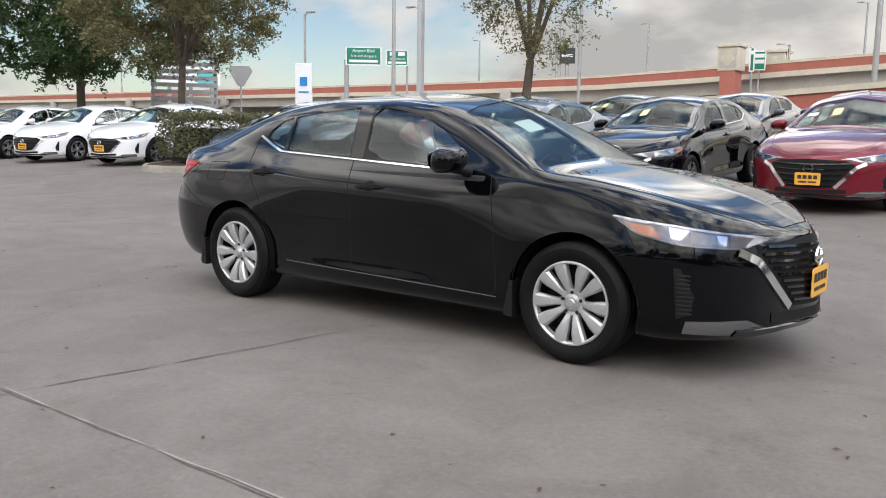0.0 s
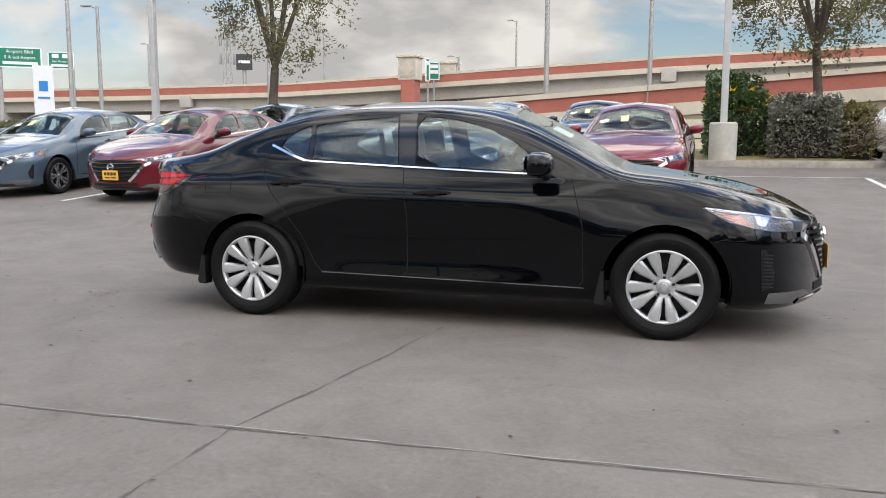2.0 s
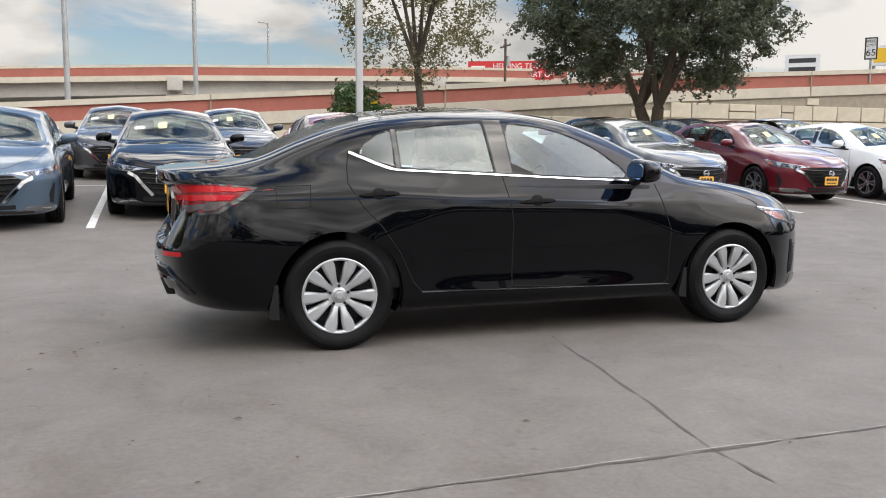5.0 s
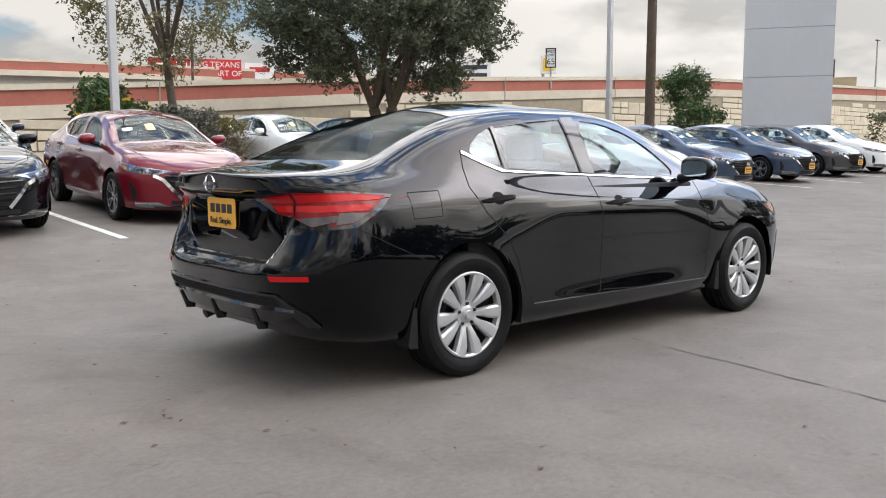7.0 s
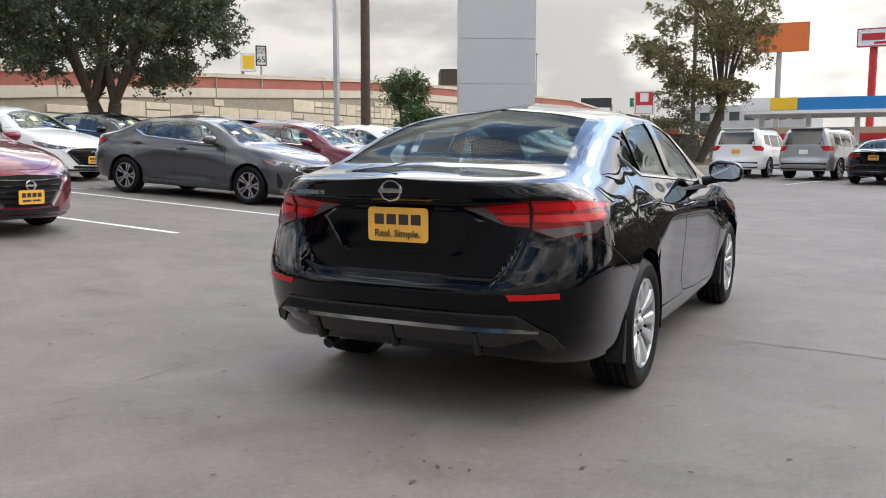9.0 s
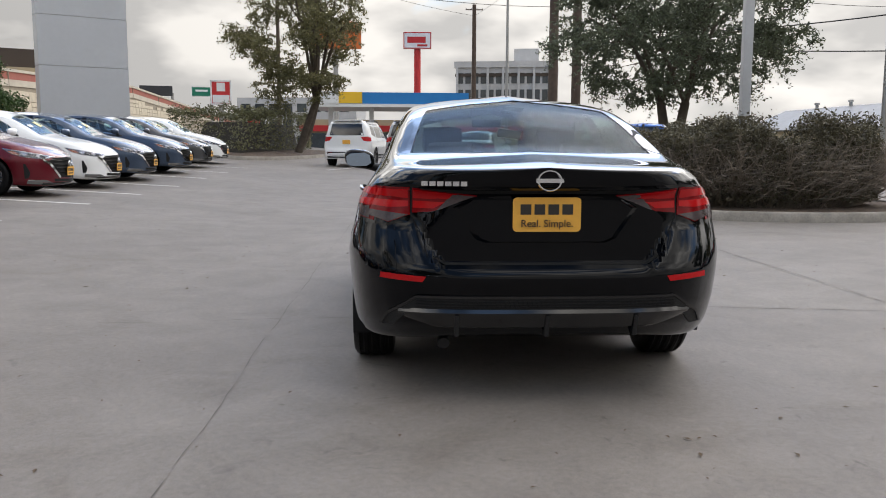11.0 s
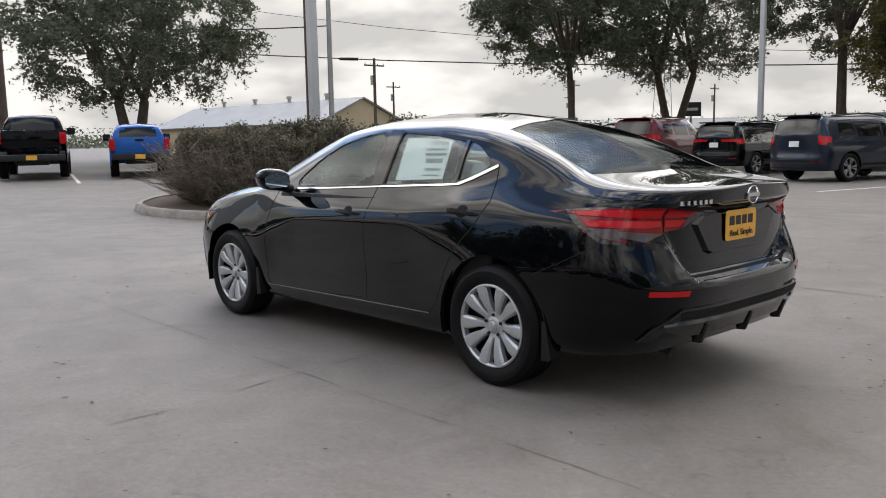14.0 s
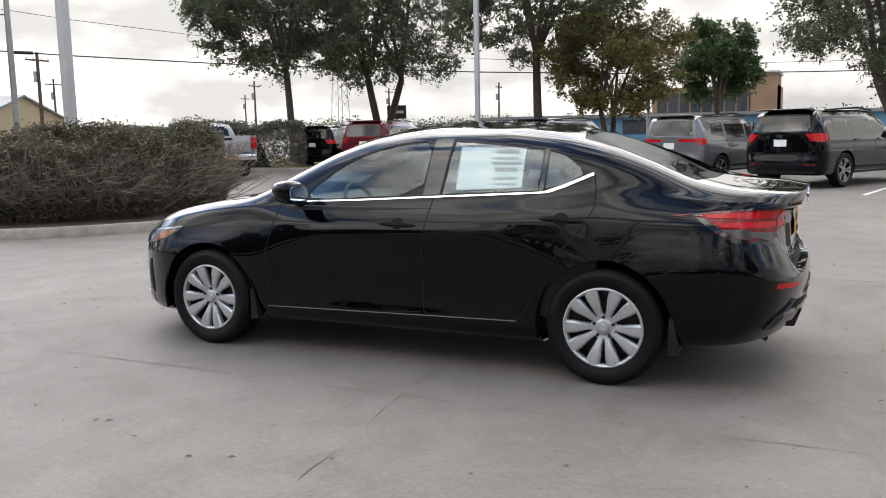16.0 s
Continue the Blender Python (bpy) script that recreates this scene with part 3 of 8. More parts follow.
def wheel_parts(parent, x, y, side, r=WR, w=0.105, cover=None, style="cover"):
    """tyre > tread and sidewall, brake disc, wheel cover with ten blades and lug nuts; faces outward along side."""
    def put(bm):
        for v in bm.verts:
            v.co = Vector((x + v.co.x, y + side * v.co.y, r + v.co.z))
        if side < 0:
            bmesh.ops.reverse_faces(bm, faces=bm.faces[:])
        return bm
    k = r / 0.322
    ri = 0.222 * k
    bm = bmesh.new()
    prof = [(ri, -w * 0.9), (ri + 0.02, -w), (r - 0.06, -w * 1.04), (r - 0.014, -w * 0.93)]
    for g in (-0.62, -0.22, 0.22, 0.62):
        prof += [(r, (g - 0.13) * w), (r - 0.007, (g - 0.05) * w), (r - 0.007, (g + 0.05) * w), (r, (g + 0.13) * w)]
    prof += [(r - 0.014, w * 0.93), (r - 0.028, w * 1.0), (r - 0.032, w * 1.035), (r - 0.058, w * 1.05), (r - 0.062, w * 1.035), (ri + 0.02, w), (ri, w * 0.86)]
    lathe(bm, prof, 56 if cover else 26)
    tyre = part("tyre", put(bm), M_TYRE, parent, smooth=30)
    bm = bmesh.new()
    lathe(bm, [(ri, w * 0.86), (ri - 0.004, w * 0.88), (ri - 0.014, w * 0.70), (ri - 0.02, -w * 0.2), (ri - 0.02, -w * 0.9)], 48 if cover else 26)
    part("rim", put(bm), M_DARKMET, tyre, "dark steel wheel rim")
    bm = bmesh.new()
    lathe(bm, [(0.0, w * 0.12), (ri * 0.45, w * 0.12), (ri * 0.5, w * 0.02), (ri * 0.82, w * 0.02), (ri * 0.82, -w * 0.05), (ri * 0.98, -w * 0.1)], 32 if cover else 16)
    part("brake_disc", put(bm), M_DARKMET, tyre)
    bm = bmesh.new()
    if style == "cover":
        lathe(bm, [(ri + 0.001, w * 0.84), (ri + 0.001, w * 0.93), (ri - 0.007, w * 0.96), (ri - 0.016, w * 0.88), (ri - 0.018, w * 0.6)], 48)
        lathe(bm, [(0.0, w * 0.80), (0.030, w * 0.80), (0.034, w * 0.72), (0.048, w * 0.66), (0.066, w * 0.70), (0.074, w * 0.55)], 30)
        blades = [72 * p + d for p in range(5) for d in (-16.0, 16.0)]
        w0, w1 = 0.033, 0.078
        bmesh.ops.recalc_face_normals(bm, faces=bm.faces[:])
        cov = part("wheel_cover", put(bm), M_COVER, parent, "silver ten-spoke plastic wheel cover", 28)
        for a in blades:
            sp = bmesh.new()
            turn = Matrix.Rotation(radians(a + 90), 3, "Y")
            rows = []
            for rr, wd, h in ((0.052, w0, 0.62), (0.10, w0 * 1.25, 0.80), (0.16, w1 * 0.86, 0.93), (ri - 0.006, w1, 0.93)):
                row = []
                for c, dh in ((-0.5, -0.10), (-0.34, 0.0), (0.0, 0.025), (0.34, 0.0), (0.5, -0.10)):
                    row.append(sp.verts.new(turn @ Vector((rr * k, (h + dh) * w, c * wd * k))))
                low = [sp.verts.new(turn @ Vector((rr * k, (h - 0.35) * w, c * wd * k))) for c in (0.5, -0.5)]
                rows.append(row + low)
            for p, q in zip(rows, rows[1:]):
                for j in range(len(p)):
                    sp.faces.new((p[j], q[j], q[(j + 1) % len(p)], p[(j + 1) % len(p)]))
            sp.faces.new(rows[0])
            sp.faces.new(rows[-1][::-1])
            bmesh.ops.recalc_face_normals(sp, faces=sp.faces[:])
            part("spoke", put(sp), M_COVER, cov, smooth=28)
        for p in range(5 if cover else 0):
            bm = bmesh.new()
            a = radians(72 * p + 90)
            lathe(bm, [(0.0, w * 0.76), (0.008, w * 0.76), (0.010, w * 0.70), (0.010, w * 0.5)], 6)
            for v in bm.verts:
                v.co += Vector((0.056 * math.cos(a), 0, 0.056 * math.sin(a)))
            part("lug_nut", put(bm), M_DARKMET, tyre)
    else:
        # hub, five twin spokes and rim in one star-shaped plate
        seg = 50
        radii = [(0.018, 0.70), (0.050, 0.74), (0.30 * ri, 0.70), (0.62 * ri, 0.80), (ri - 0.016, 0.90), (ri + 0.001, 0.90)]
        net = [[bm.verts.new((rr * math.cos(2 * math.pi * (j - 0.5) / seg), hh * w, rr * math.sin(2 * math.pi * (j - 0.5) / seg))) for j in range(seg)] for rr, hh in radii]
        for q in range(len(radii) - 1):
            for j in range(seg):
                if q in (0, 1, 4) or j % 10 in (1, 2, 8, 9):
                    bm.faces.new((net[q][j], net[q + 1][j], net[q + 1][(j + 1) % seg], net[q][(j + 1) % seg]))
        bm.verts.ensure_lookup_table()
        bmesh.ops.recalc_face_normals(bm, faces=bm.faces[:])
        bmesh.ops.solidify(bm, geom=bm.faces[:], thickness=0.02)
        loose = [v for v in bm.verts if not v.link_faces]
        bmesh.ops.delete(bm, geom=loose, context="VERTS")
        bmesh.ops.recalc_face_normals(bm, faces=bm.faces[:])
        part("alloy_wheel", put(bm), M_ALLOY, tyre, "dark machined five-spoke alloy wheel", 30)
    bm = bmesh.new()
    lathe(bm, [(0.0, w * 0.87), (0.020, w * 0.87), (0.024, w * 0.83), (0.024, w * 0.7)], 24)
    part("centre_cap", put(bm), M_COVER if style == "cover" else M_ALLOY, tyre)
    return tyre


def bars(bm, rects, axis, at, thick=0.002):
    """Plain rectangles (a0, a1, b0, b1) as raised bars: writing that is not spelt out."""
    for a0, a1, b0, b1 in rects:
        lo, hi = sorted((at, at + thick))
        if axis == "x":
            box(bm, lo, hi, a0, a1, b0, b1)
        else:
            box(bm, a0, a1, lo, hi, b0, b1)


def plate_outline(z0, z1, half=0.152, r=0.018):
    """A plate's outline with rounded corners."""
    out = []
    for cy, cz, a0 in ((half - r, z1 - r, 0), (-half + r, z1 - r, 90), (-half + r, z0 + r, 180), (half - r, z0 + r, 270)):
        out += [(cy + r * math.cos(radians(a0 + 30 * k)), cz + r * math.sin(radians(a0 + 30 * k))) for k in range(4)]
    return out


def seat(parent, x, y, rear=False):
    """cushion, backrest and head restraint of one seat, lofted with rounded edges."""
    wd = 0.25
    bm = bmesh.new()
    box(bm, x - 0.25, x + 0.28, y - wd, y + wd, 0.42, 0.60, 0.06)
    part("seat_cushion", bm, M_SEAT, parent, "dark grey cloth seat cushion")
    bm = bmesh.new()
    box(bm, -0.07, 0.07, -wd + 0.01, wd - 0.01, 0.0, 0.56 if not rear else 0.46, 0.06, pose(x - 0.24, y, 0.55, 0, -18, 0))
    part("seat_backrest", bm, M_SEAT, parent)
    bm = bmesh.new()
    box(bm, -0.05, 0.05, -0.13, 0.13, 0.0, 0.17, 0.045, pose(x - (0.43 if not rear else 0.40), y, 1.10 if not rear else 1.00, 0, -12, 0))
    part("head_restraint", bm, M_SEAT, parent)


def sedan(label, body_paint, group="", fine=True, style="cover", tag_windows=True):
    """The whole sedan, nose along +x, on z = 0."""
    car = thing("sedan", label, "car", group)
    verts, faces = hull(SEDAN, (1.55, 2.325, 2.6, 1.55), (1.75, 2.34, 3.2, 3.4), NOSE, TAIL, 120 if fine else 46, 8 if fine else 3, boot_lid, 2 if fine else 4, True)
    hb = clean_hull(verts, faces)
    hb.verts.ensure_lookup_table()
    skin = Skin(verts, faces)
    cut = bmesh.new()
    arch_cut(cut, WB, 0.372, 0.325, 0.60, 1.2)
    arch_cut(cut, -WB, 0.372, 0.325, 0.60, 1.2)
    for ol in (FRONT_WIN, REAR_WIN, QUARTER):
        for s in (1, -1):
            prism(cut, ol, s * 0.40, s * 1.2)
    prism(cut, WINDSHIELD, 0.95, 2.0, "z")
    prism(cut, BACKLIGHT, 1.02, 2.0, "z")
    me = shell(hb, "body", 0.028, cut)
    me.materials.append(body_paint)
    me.shade_smooth()
    me.set_sharp_from_angle(angle=radians(32))
    hb.free()
    body = new("body", me)
    body.parent = car
    body.material_slots[0].link = "OBJECT"
    body.material_slots[0].material = body_paint

    # glass
    for s in (1, -1):
        for nm, ol in (("front_door_window", FRONT_WIN), ("rear_door_window", REAR_WIN), ("quarter_window", QUARTER)):
            g = part(nm, skin.patch(ol, "y", s, -0.005, 0.004), M_GLASS, car)
            g.visible_shadow = False
    g = part("windshield", skin.patch(WINDSHIELD, "z", 1, -0.003, 0.005, 0.06), M_SCREEN, car)
    g.visible_shadow = False
    g = part("rear_window", skin.patch(BACKLIGHT, "z", 1, -0.003, 0.004, 0.06), M_GLASS_R, car)
    g.visible_shadow = False
    for s in (1, -1):
        # black pillar trim between the door windows, and bright line under them
        part("pillar_trim", skin.patch([(-0.335, 1.03), (-0.225, 1.022), (-0.255, 1.36), (-0.375, 1.355)], "y", s, 0.002, 0.004), M_PIANO, car, "gloss black pillar trim")
        part("window_trim", skin.strip([(-0.965, 1.05), (-0.975, 1.29)], 0.026, "y", s, 0.002, 0.004), M_PIANO, car)
        line = [(0.60, 0.975), (0.2, 0.990), (-0.3, 1.014), (-0.93, 1.043), (-1.0, 1.048), (-1.10, 1.083), (-1.26, 1.150)]
        part("chrome_strip", skin.strip(line[:5], 0.009, "y", s, 0.006, 0.008, skin.strip(line[4:], 0.015, "y", s, 0.006, 0.008)), M_CHROME, car, "bright chrome line under the windows")
        part("sill_strip", skin.strip([(-0.85, 0.318), (0.88, 0.292)], 0.006, "y", s, 0.004, 0.008), M_SMOKE, car, "thin bright line on the sill")
        seams = [
            [(-1.26, 1.16), (-1.28, 1.07), (-1.285, 0.97), (-1.21, 0.84), (-1.10, 0.72), (-0.985, 0.56), (-0.90, 0.38), (-0.85, 0.325), (-0.30, 0.31), (-0.255, 0.335), (-0.252, 0.70), (-0.30, 1.01)],
            [(-0.24, 0.33), (0.20, 0.303), (0.84, 0.296), (0.872, 0.33), (0.868, 0.66), (0.82, 0.84), (0.785, 0.955)],
        ]
        bm = bmesh.new()
        for ln in seams:
            skin.strip(ln, 0.006, "y", s, 0.0008, 0.003, bm)
        part("door_gap", bm, M_SEAM, car)
        bm = bmesh.new()
        skin.strip([(-1.505, 0.96), (-1.515, 0.835), (-1.70, 0.83), (-1.705, 0.955), (-1.505, 0.96)], 0.004, "y", s, 0.0008, 0.003, bm)
        if s < 0:
            part("fuel_door_gap", bm, M_SEAM, car)
        else:
            bm.free()
        part("bumper_gap", skin.strip([(-1.66, 0.63), (-1.86, 0.72), (-2.02, 0.80)], 0.004, "y", s, 0.0008, 0.003), M_SEAM, car)
        part("fender_gap", skin.strip([(1.62, 0.60), (1.72, 0.63), (1.60, 0.80)], 0.004, "y", s, 0.0008, 0.003), M_SEAM, car)
        # handles: a dark cup and a bar over it
        for hx, hz in ((-1.105, 0.902), (-0.09, 0.852)):
            cup = [(hx + 0.045 * math.cos(k * 0.524), hz + 0.006 + 0.034 * math.sin(k * 0.524)) for k in range(12)]
            h = part("door_handle", skin.patch(cup, "y", s, 0.0015, 0.004, 0.02), M_SEAM, car, "dark cup behind the handle")
            bm = bmesh.new()
            rows = []
            for t in np.linspace(-1, 1, 9):
                p, nrm = skin.at(hx + 0.125 * t, hz + 0.004 * t, "y", s)
                out = 0.034 * (1 - t**4) + 0.004
                ht = 0.013 * (1 - 0.35 * t**4)
                ring = [p + nrm * (out - 0.016) + Vector((0, 0, ht)), p + nrm * out + Vector((0, 0, ht * 0.6)), p + nrm * out - Vector((0, 0, ht * 0.6)), p + nrm * (out - 0.016) - Vector((0, 0, ht))]
                rows.append([bm.verts.new(v) for v in ring])
            for a, b in zip(rows, rows[1:]):
                for j in range(4):
                    bm.faces.new((a[j], b[j], b[(j + 1) % 4], a[(j + 1) % 4]))
            bm.faces.new(rows[0]), bm.faces.new(rows[-1])
            bmesh.ops.recalc_face_normals(bm, faces=bm.faces[:])
            g = part("grip", bm, M_PIANO if body_paint is M_BLACK else body_paint, h, smooth=60)
        # door mirror
        bm = bmesh.new()
        bmesh.ops.create_uvsphere(bm, u_segments=20 if fine else 12, v_segments=12 if fine else 8, radius=1.0)
        for v in bm.verts:
            c = v.co
            f = 1.0 if c.x > 0 else 0.42
            sx = abs(c.x) ** 0.8 * (1 if c.x > 0 else -1)
            sy = abs(c.y) ** 0.7 * (1 if c.y > 0 else -1)
            sz = abs(c.z) ** 0.75 * (1 if c.z > 0 else -1)
            v.co = Vector((0.585 + 0.115 * sx * f, s * (0.955 + 0.115 * sy), 1.045 + 0.073 * sz + 0.012 * sy * s))
        mir = part("door_mirror", bm, body_paint, car, smooth=60)
        mir.material_slots[0].link = "OBJECT"
        mir.material_slots[0].material = body_paint
        bm = bmesh.new()
        tube(bm, [(0.63, s * 0.80, 0.972), (0.62, s * 0.87, 0.985), (0.60, s * 0.93, 1.00)], [0.035, 0.026, 0.03], 10)
        part("mirror_foot", bm, M_TRIM, mir, "matt black mirror foot")
        bm = bmesh.new()
        prism(bm, smoothpoly([(s * 0.86, 0.995), (s * 1.05, 0.99), (s * 1.055, 1.085), (s * 0.88, 1.095)]), 0.531, 0.535, "x")
        part("mirror_glass", bm, M_MIRROR, mir, "mirror glass")
        # splash guards and wheels
        for wx, d in ((WB, -1), (-WB, -1)):
            bm = bmesh.new()
            prism(bm, [(wx - 0.355, 0.40), (wx - 0.375, 0.40), (wx - 0.410, 0.225), (wx - 0.400, 0.205), (wx - 0.350, 0.20)], s * 0.80, s * 0.886)
            part("mud_flap", bm, M_TRIM, car, "black splash guard behind the wheel")
            bm = bmesh.new()
            ol = [(wx + 0.385 * math.cos(math.pi * (k / 14.0 * 1.16 - 0.08)), 0.325 + 0.385 * math.sin(math.pi * (k / 14.0 * 1.16 - 0.08))) for k in range(15)]
            lo = [bm.verts.new((a, s * 0.50, b)) for a, b in ol]
            hi = [bm.verts.new((a, s * 0.885 if abs(b) < 9 else 0, b)) for a, b in ol]
            for k in range(14):
                bm.faces.new((lo[k], lo[k + 1], hi[k + 1], hi[k]))
            bm.faces.new(lo)
            bmesh.ops.solidify(bm, geom=bm.faces[:], thickness=0.004)
            part("wheel_arch_liner", bm, M_SEAM, car)
            wheel_parts(car, wx, s * TRACK, s, cover=fine, style=style)

    # rear end
    for s in (1, -1):
        ol = [[(s * a, b) for a, b in o] for o in TAIL_OUT]
        part("lamp_bezel", skin.patch([(-2.12, 0.978), (-1.800, 0.952), (-1.875, 0.892), (-2.02, 0.806), (-2.13, 0.795)], "y", s, 0.002, 0.008, 0.03), M_PIANO, car, "gloss black surround of the tail lamp")
        lamp = part("tail_lamp", skin.patch(ol, "x", -1, 0.004, 0.012, 0.03), M_DARKRED, car, "red tail lamp")
        for bl in ([(0.612, 0.957), (0.82, 0.954), (0.82, 0.924), (0.612, 0.918)], [(0.612, 0.903), (0.83, 0.908), (0.83, 0.884), (0.70, 0.872), (0.612, 0.878)]):
            part("lamp_band", skin.patch([[(s * a, b) for a, b in bl]], "x", -1, 0.007, 0.006, 0.03), M_REDLENS, lamp, "bright red lamp blade")
        part("reverse_lens", skin.patch([[(s * 0.612, 0.842), (s * 0.865, 0.868), (s * 0.862, 0.854), (s * 0.70, 0.808)]], "x", -1, 0.007, 0.006, 0.03), M_CLEARLAMP, lamp, "clear lower lens")
        side = [(-2.10, 0.965), (-1.845, 0.948), (-1.90, 0.905), (-2.03, 0.825), (-2.12, 0.81)]
        part("lamp_side", skin.patch(side, "y", s, 0.004, 0.012, 0.03), M_DARKRED, lamp, "red side of the tail lamp")
        for bl in ([(-2.09, 0.957), (-1.865, 0.944), (-1.885, 0.928), (-2.09, 0.925)], [(-2.09, 0.908), (-1.93, 0.902), (-1.955, 0.882), (-2.09, 0.876)]):
            part("lamp_band", skin.patch(bl, "y", s, 0.007, 0.006, 0.03), M_REDLENS, lamp, "bright red lamp blade")
        part("side_lens", skin.patch([(-2.08, 0.872), (-1.955, 0.872), (-2.03, 0.828), (-2.10, 0.818)], "y", s, 0.007, 0.006, 0.03), M_CLEARLAMP, lamp)
        inner = part("trunk_lamp", skin.patch([[(s * a, b) for a, b in o] for o in TAIL_IN], "x", -1, 0.004, 0.012, 0.03), M_DARKRED, car, "red inner tail lamp on the boot lid")
        for bl in ([(0.40, 0.937), (0.590, 0.956), (0.590, 0.918), (0.44, 0.912)], [(0.45, 0.898), (0.590, 0.904), (0.590, 0.872), (0.50, 0.870)]):
            part("lamp_band", skin.patch([[(s * a, b) for a, b in bl]], "x", -1, 0.007, 0.006, 0.03), M_REDLENS, inner, "bright red lamp blade")
        part("inner_lens", skin.patch([[(s * 0.32, 0.928), (s * 0.415, 0.938), (s * 0.485, 0.862), (s * 0.47, 0.866)]], "x", -1, 0.007, 0.006, 0.03), M_CLEARLAMP, inner)
        part("rear_reflector", skin.patch([(s * 0.535, 0.578), (s * 0.735, 0.588), (s * 0.738, 0.564), (s * 0.55, 0.554)], "x", -1, 0.004, 0.008, 0.03), M_REDLENS, car, "narrow red reflector in the bumper")
    bm = bmesh.new()
    ring = []
    for off, f in ((0.001, 1.0), (0.016, 0.93)):
        row = []
        for y, z in ((-0.415, 0.875), (-0.35, 0.915), (0.35, 0.915), (0.415, 0.875), (0.315, 0.735), (0.27, 0.718), (-0.27, 0.718), (-0.315, 0.735)):
            q, _ = skin.at(y * f, 0.82 + (z - 0.82) * f, "x", -1)
            row.append(bm.verts.new((q.x - off, y * f, 0.82 + (z - 0.82) * f)))
        ring.append(row)
    for k in range(8):
        bm.faces.new((ring[0][k], ring[0][(k + 1) % 8], ring[1][(k + 1) % 8], ring[1][k]))
    q, _ = skin.at(0.0, 0.82, "x", -1)
    mid = bm.verts.new((q.x - 0.016, 0.0, 0.82))
    for k in range(8):
        bm.faces.new((ring[1][k], ring[1][(k + 1) % 8], mid))
    back = [bm.verts.new(v.co + Vector((0.05, 0, 0))) for v in ring[0]]
    for k in range(8):
        bm.faces.new((ring[0][k], back[k], back[(k + 1) % 8], ring[0][(k + 1) % 8]))
    bmesh.ops.recalc_face_normals(bm, faces=bm.faces[:])
    part("plate_recess", bm, body_paint, car, smooth=20)
    bm = bmesh.new()
    skin.strip([(0.600, 0.985), (0.600, 0.84), (0.520, 0.67), (0.45, 0.628), (-0.45, 0.628), (-0.520, 0.67), (-0.600, 0.84), (-0.600, 0.985)], 0.007, "x", -1, 0.001, 0.003, bm)
    part("boot_gap", bm, M_SEAM, car)
    # black strip painted as the line of shade under the boot edge
    part("recess_edge", skin.strip([(0.56, 0.955), (0.34, 0.945), (-0.34, 0.945), (-0.56, 0.955)], 0.012, "x", -1, 0.003, 0.005), M_SEAM, car)
    # lower bumper: grained insert, fins
    band = part("bumper_insert", skin.patch([[(-0.60, 0.436), (-0.57, 0.484), (0.57, 0.484), (0.60, 0.436)], [(-0.60, 0.436), (-0.57, 0.484), (-0.70, 0.40), (-0.73, 0.345), (-0.68, 0.345)], [(0.60, 0.436), (0.57, 0.484), (0.70, 0.40), (0.73, 0.345), (0.68, 0.345)]], "x", -1, 0.008, 0.014, 0.04), M_GRAIN, car, "grained dark grey bumper insert")
    for k in range(3 if fine else 0):
        part("mesh_rib", skin.strip([(-0.575, 0.446 + 0.013 * k), (0.575, 0.446 + 0.013 * k)], 0.004, "x", -1, 0.012, 0.006), M_TRIM, band)
    for k in range(58 if fine else 0):
        y0 = -0.57 + k * 0.02
        part("mesh_rib", skin.strip([(y0 - 0.006, 0.442), (y0 + 0.006, 0.478)], 0.004, "x", -1, 0.011, 0.006), M_TRIM, band)
    part("insert_edge", skin.strip([(-0.735, 0.350), (-0.70, 0.408), (-0.575, 0.490), (0.575, 0.490), (0.70, 0.408), (0.735, 0.350)], 0.010, "x", -1, 0.013, 0.014), M_PIANO, band)
    bm = bmesh.new()
    rows = []
    for y in np.linspace(-0.66, 0.66, 25):
        y = float(y)
        p, _ = skin.at(y, 0.432, "x", -1)
        up = 0.045 * max(0.0, abs(y) / 0.66 - 0.72) / 0.28
        rows.append([bm.verts.new(v) for v in ((p.x - 0.004, y, 0.437), (p.x - 0.012, y, 0.415), (p.x + 0.015, y, 0.350 + up), (p.x + 0.07, y, 0.325 + up), (p.x + 0.20, y, 0.320 + up), (p.x + 0.20, y, 0.42))])
    for a, b in zip(rows, rows[1:]):
        for j in range(6):
            bm.faces.new((a[j], a[(j + 1) % 6], b[(j + 1) % 6], b[j]))
    bm.faces.new(rows[0]), bm.faces.new(rows[-1])
    bmesh.ops.recalc_face_normals(bm, faces=bm.faces[:])
    dif = part("rear_valance", bm, M_PIANO, car, "gloss black lower valance")
    for y in (-0.40, 0.0, 0.40):
        bm = bmesh.new()
        p, _ = skin.at(y, 0.432, "x", -1)
        prism(bm, [(p.x - 0.016, 0.405), (p.x + 0.08, 0.405), (p.x + 0.10, 0.300), (p.x + 0.02, 0.305)], y - 0.009, y + 0.009)
        part("fin", bm, M_GRAIN, dif)
    bm = bmesh.new()
    tube(bm, [(-1.9, 0.45, 0.27), (-2.12, 0.45, 0.262), (-2.17, 0.45, 0.245)], 0.028, 12)
    part("exhaust_pipe", bm, M_DARKMET, car)
    # badge, plates
    p, nrm = skin.at(0.0, 0.995, "x", -1)
    bm = bmesh.new()
    ring = []
    for k in range(36):
        a = 2 * math.pi * k / 36
        ring.append([bm.verts.new((p.x - h, rr * math.cos(a), 0.998 + rr * math.sin(a) * 0.86)) for rr, h in ((0.056, 0.004), (0.053, 0.010), (0.047, 0.010), (0.044, 0.004))])
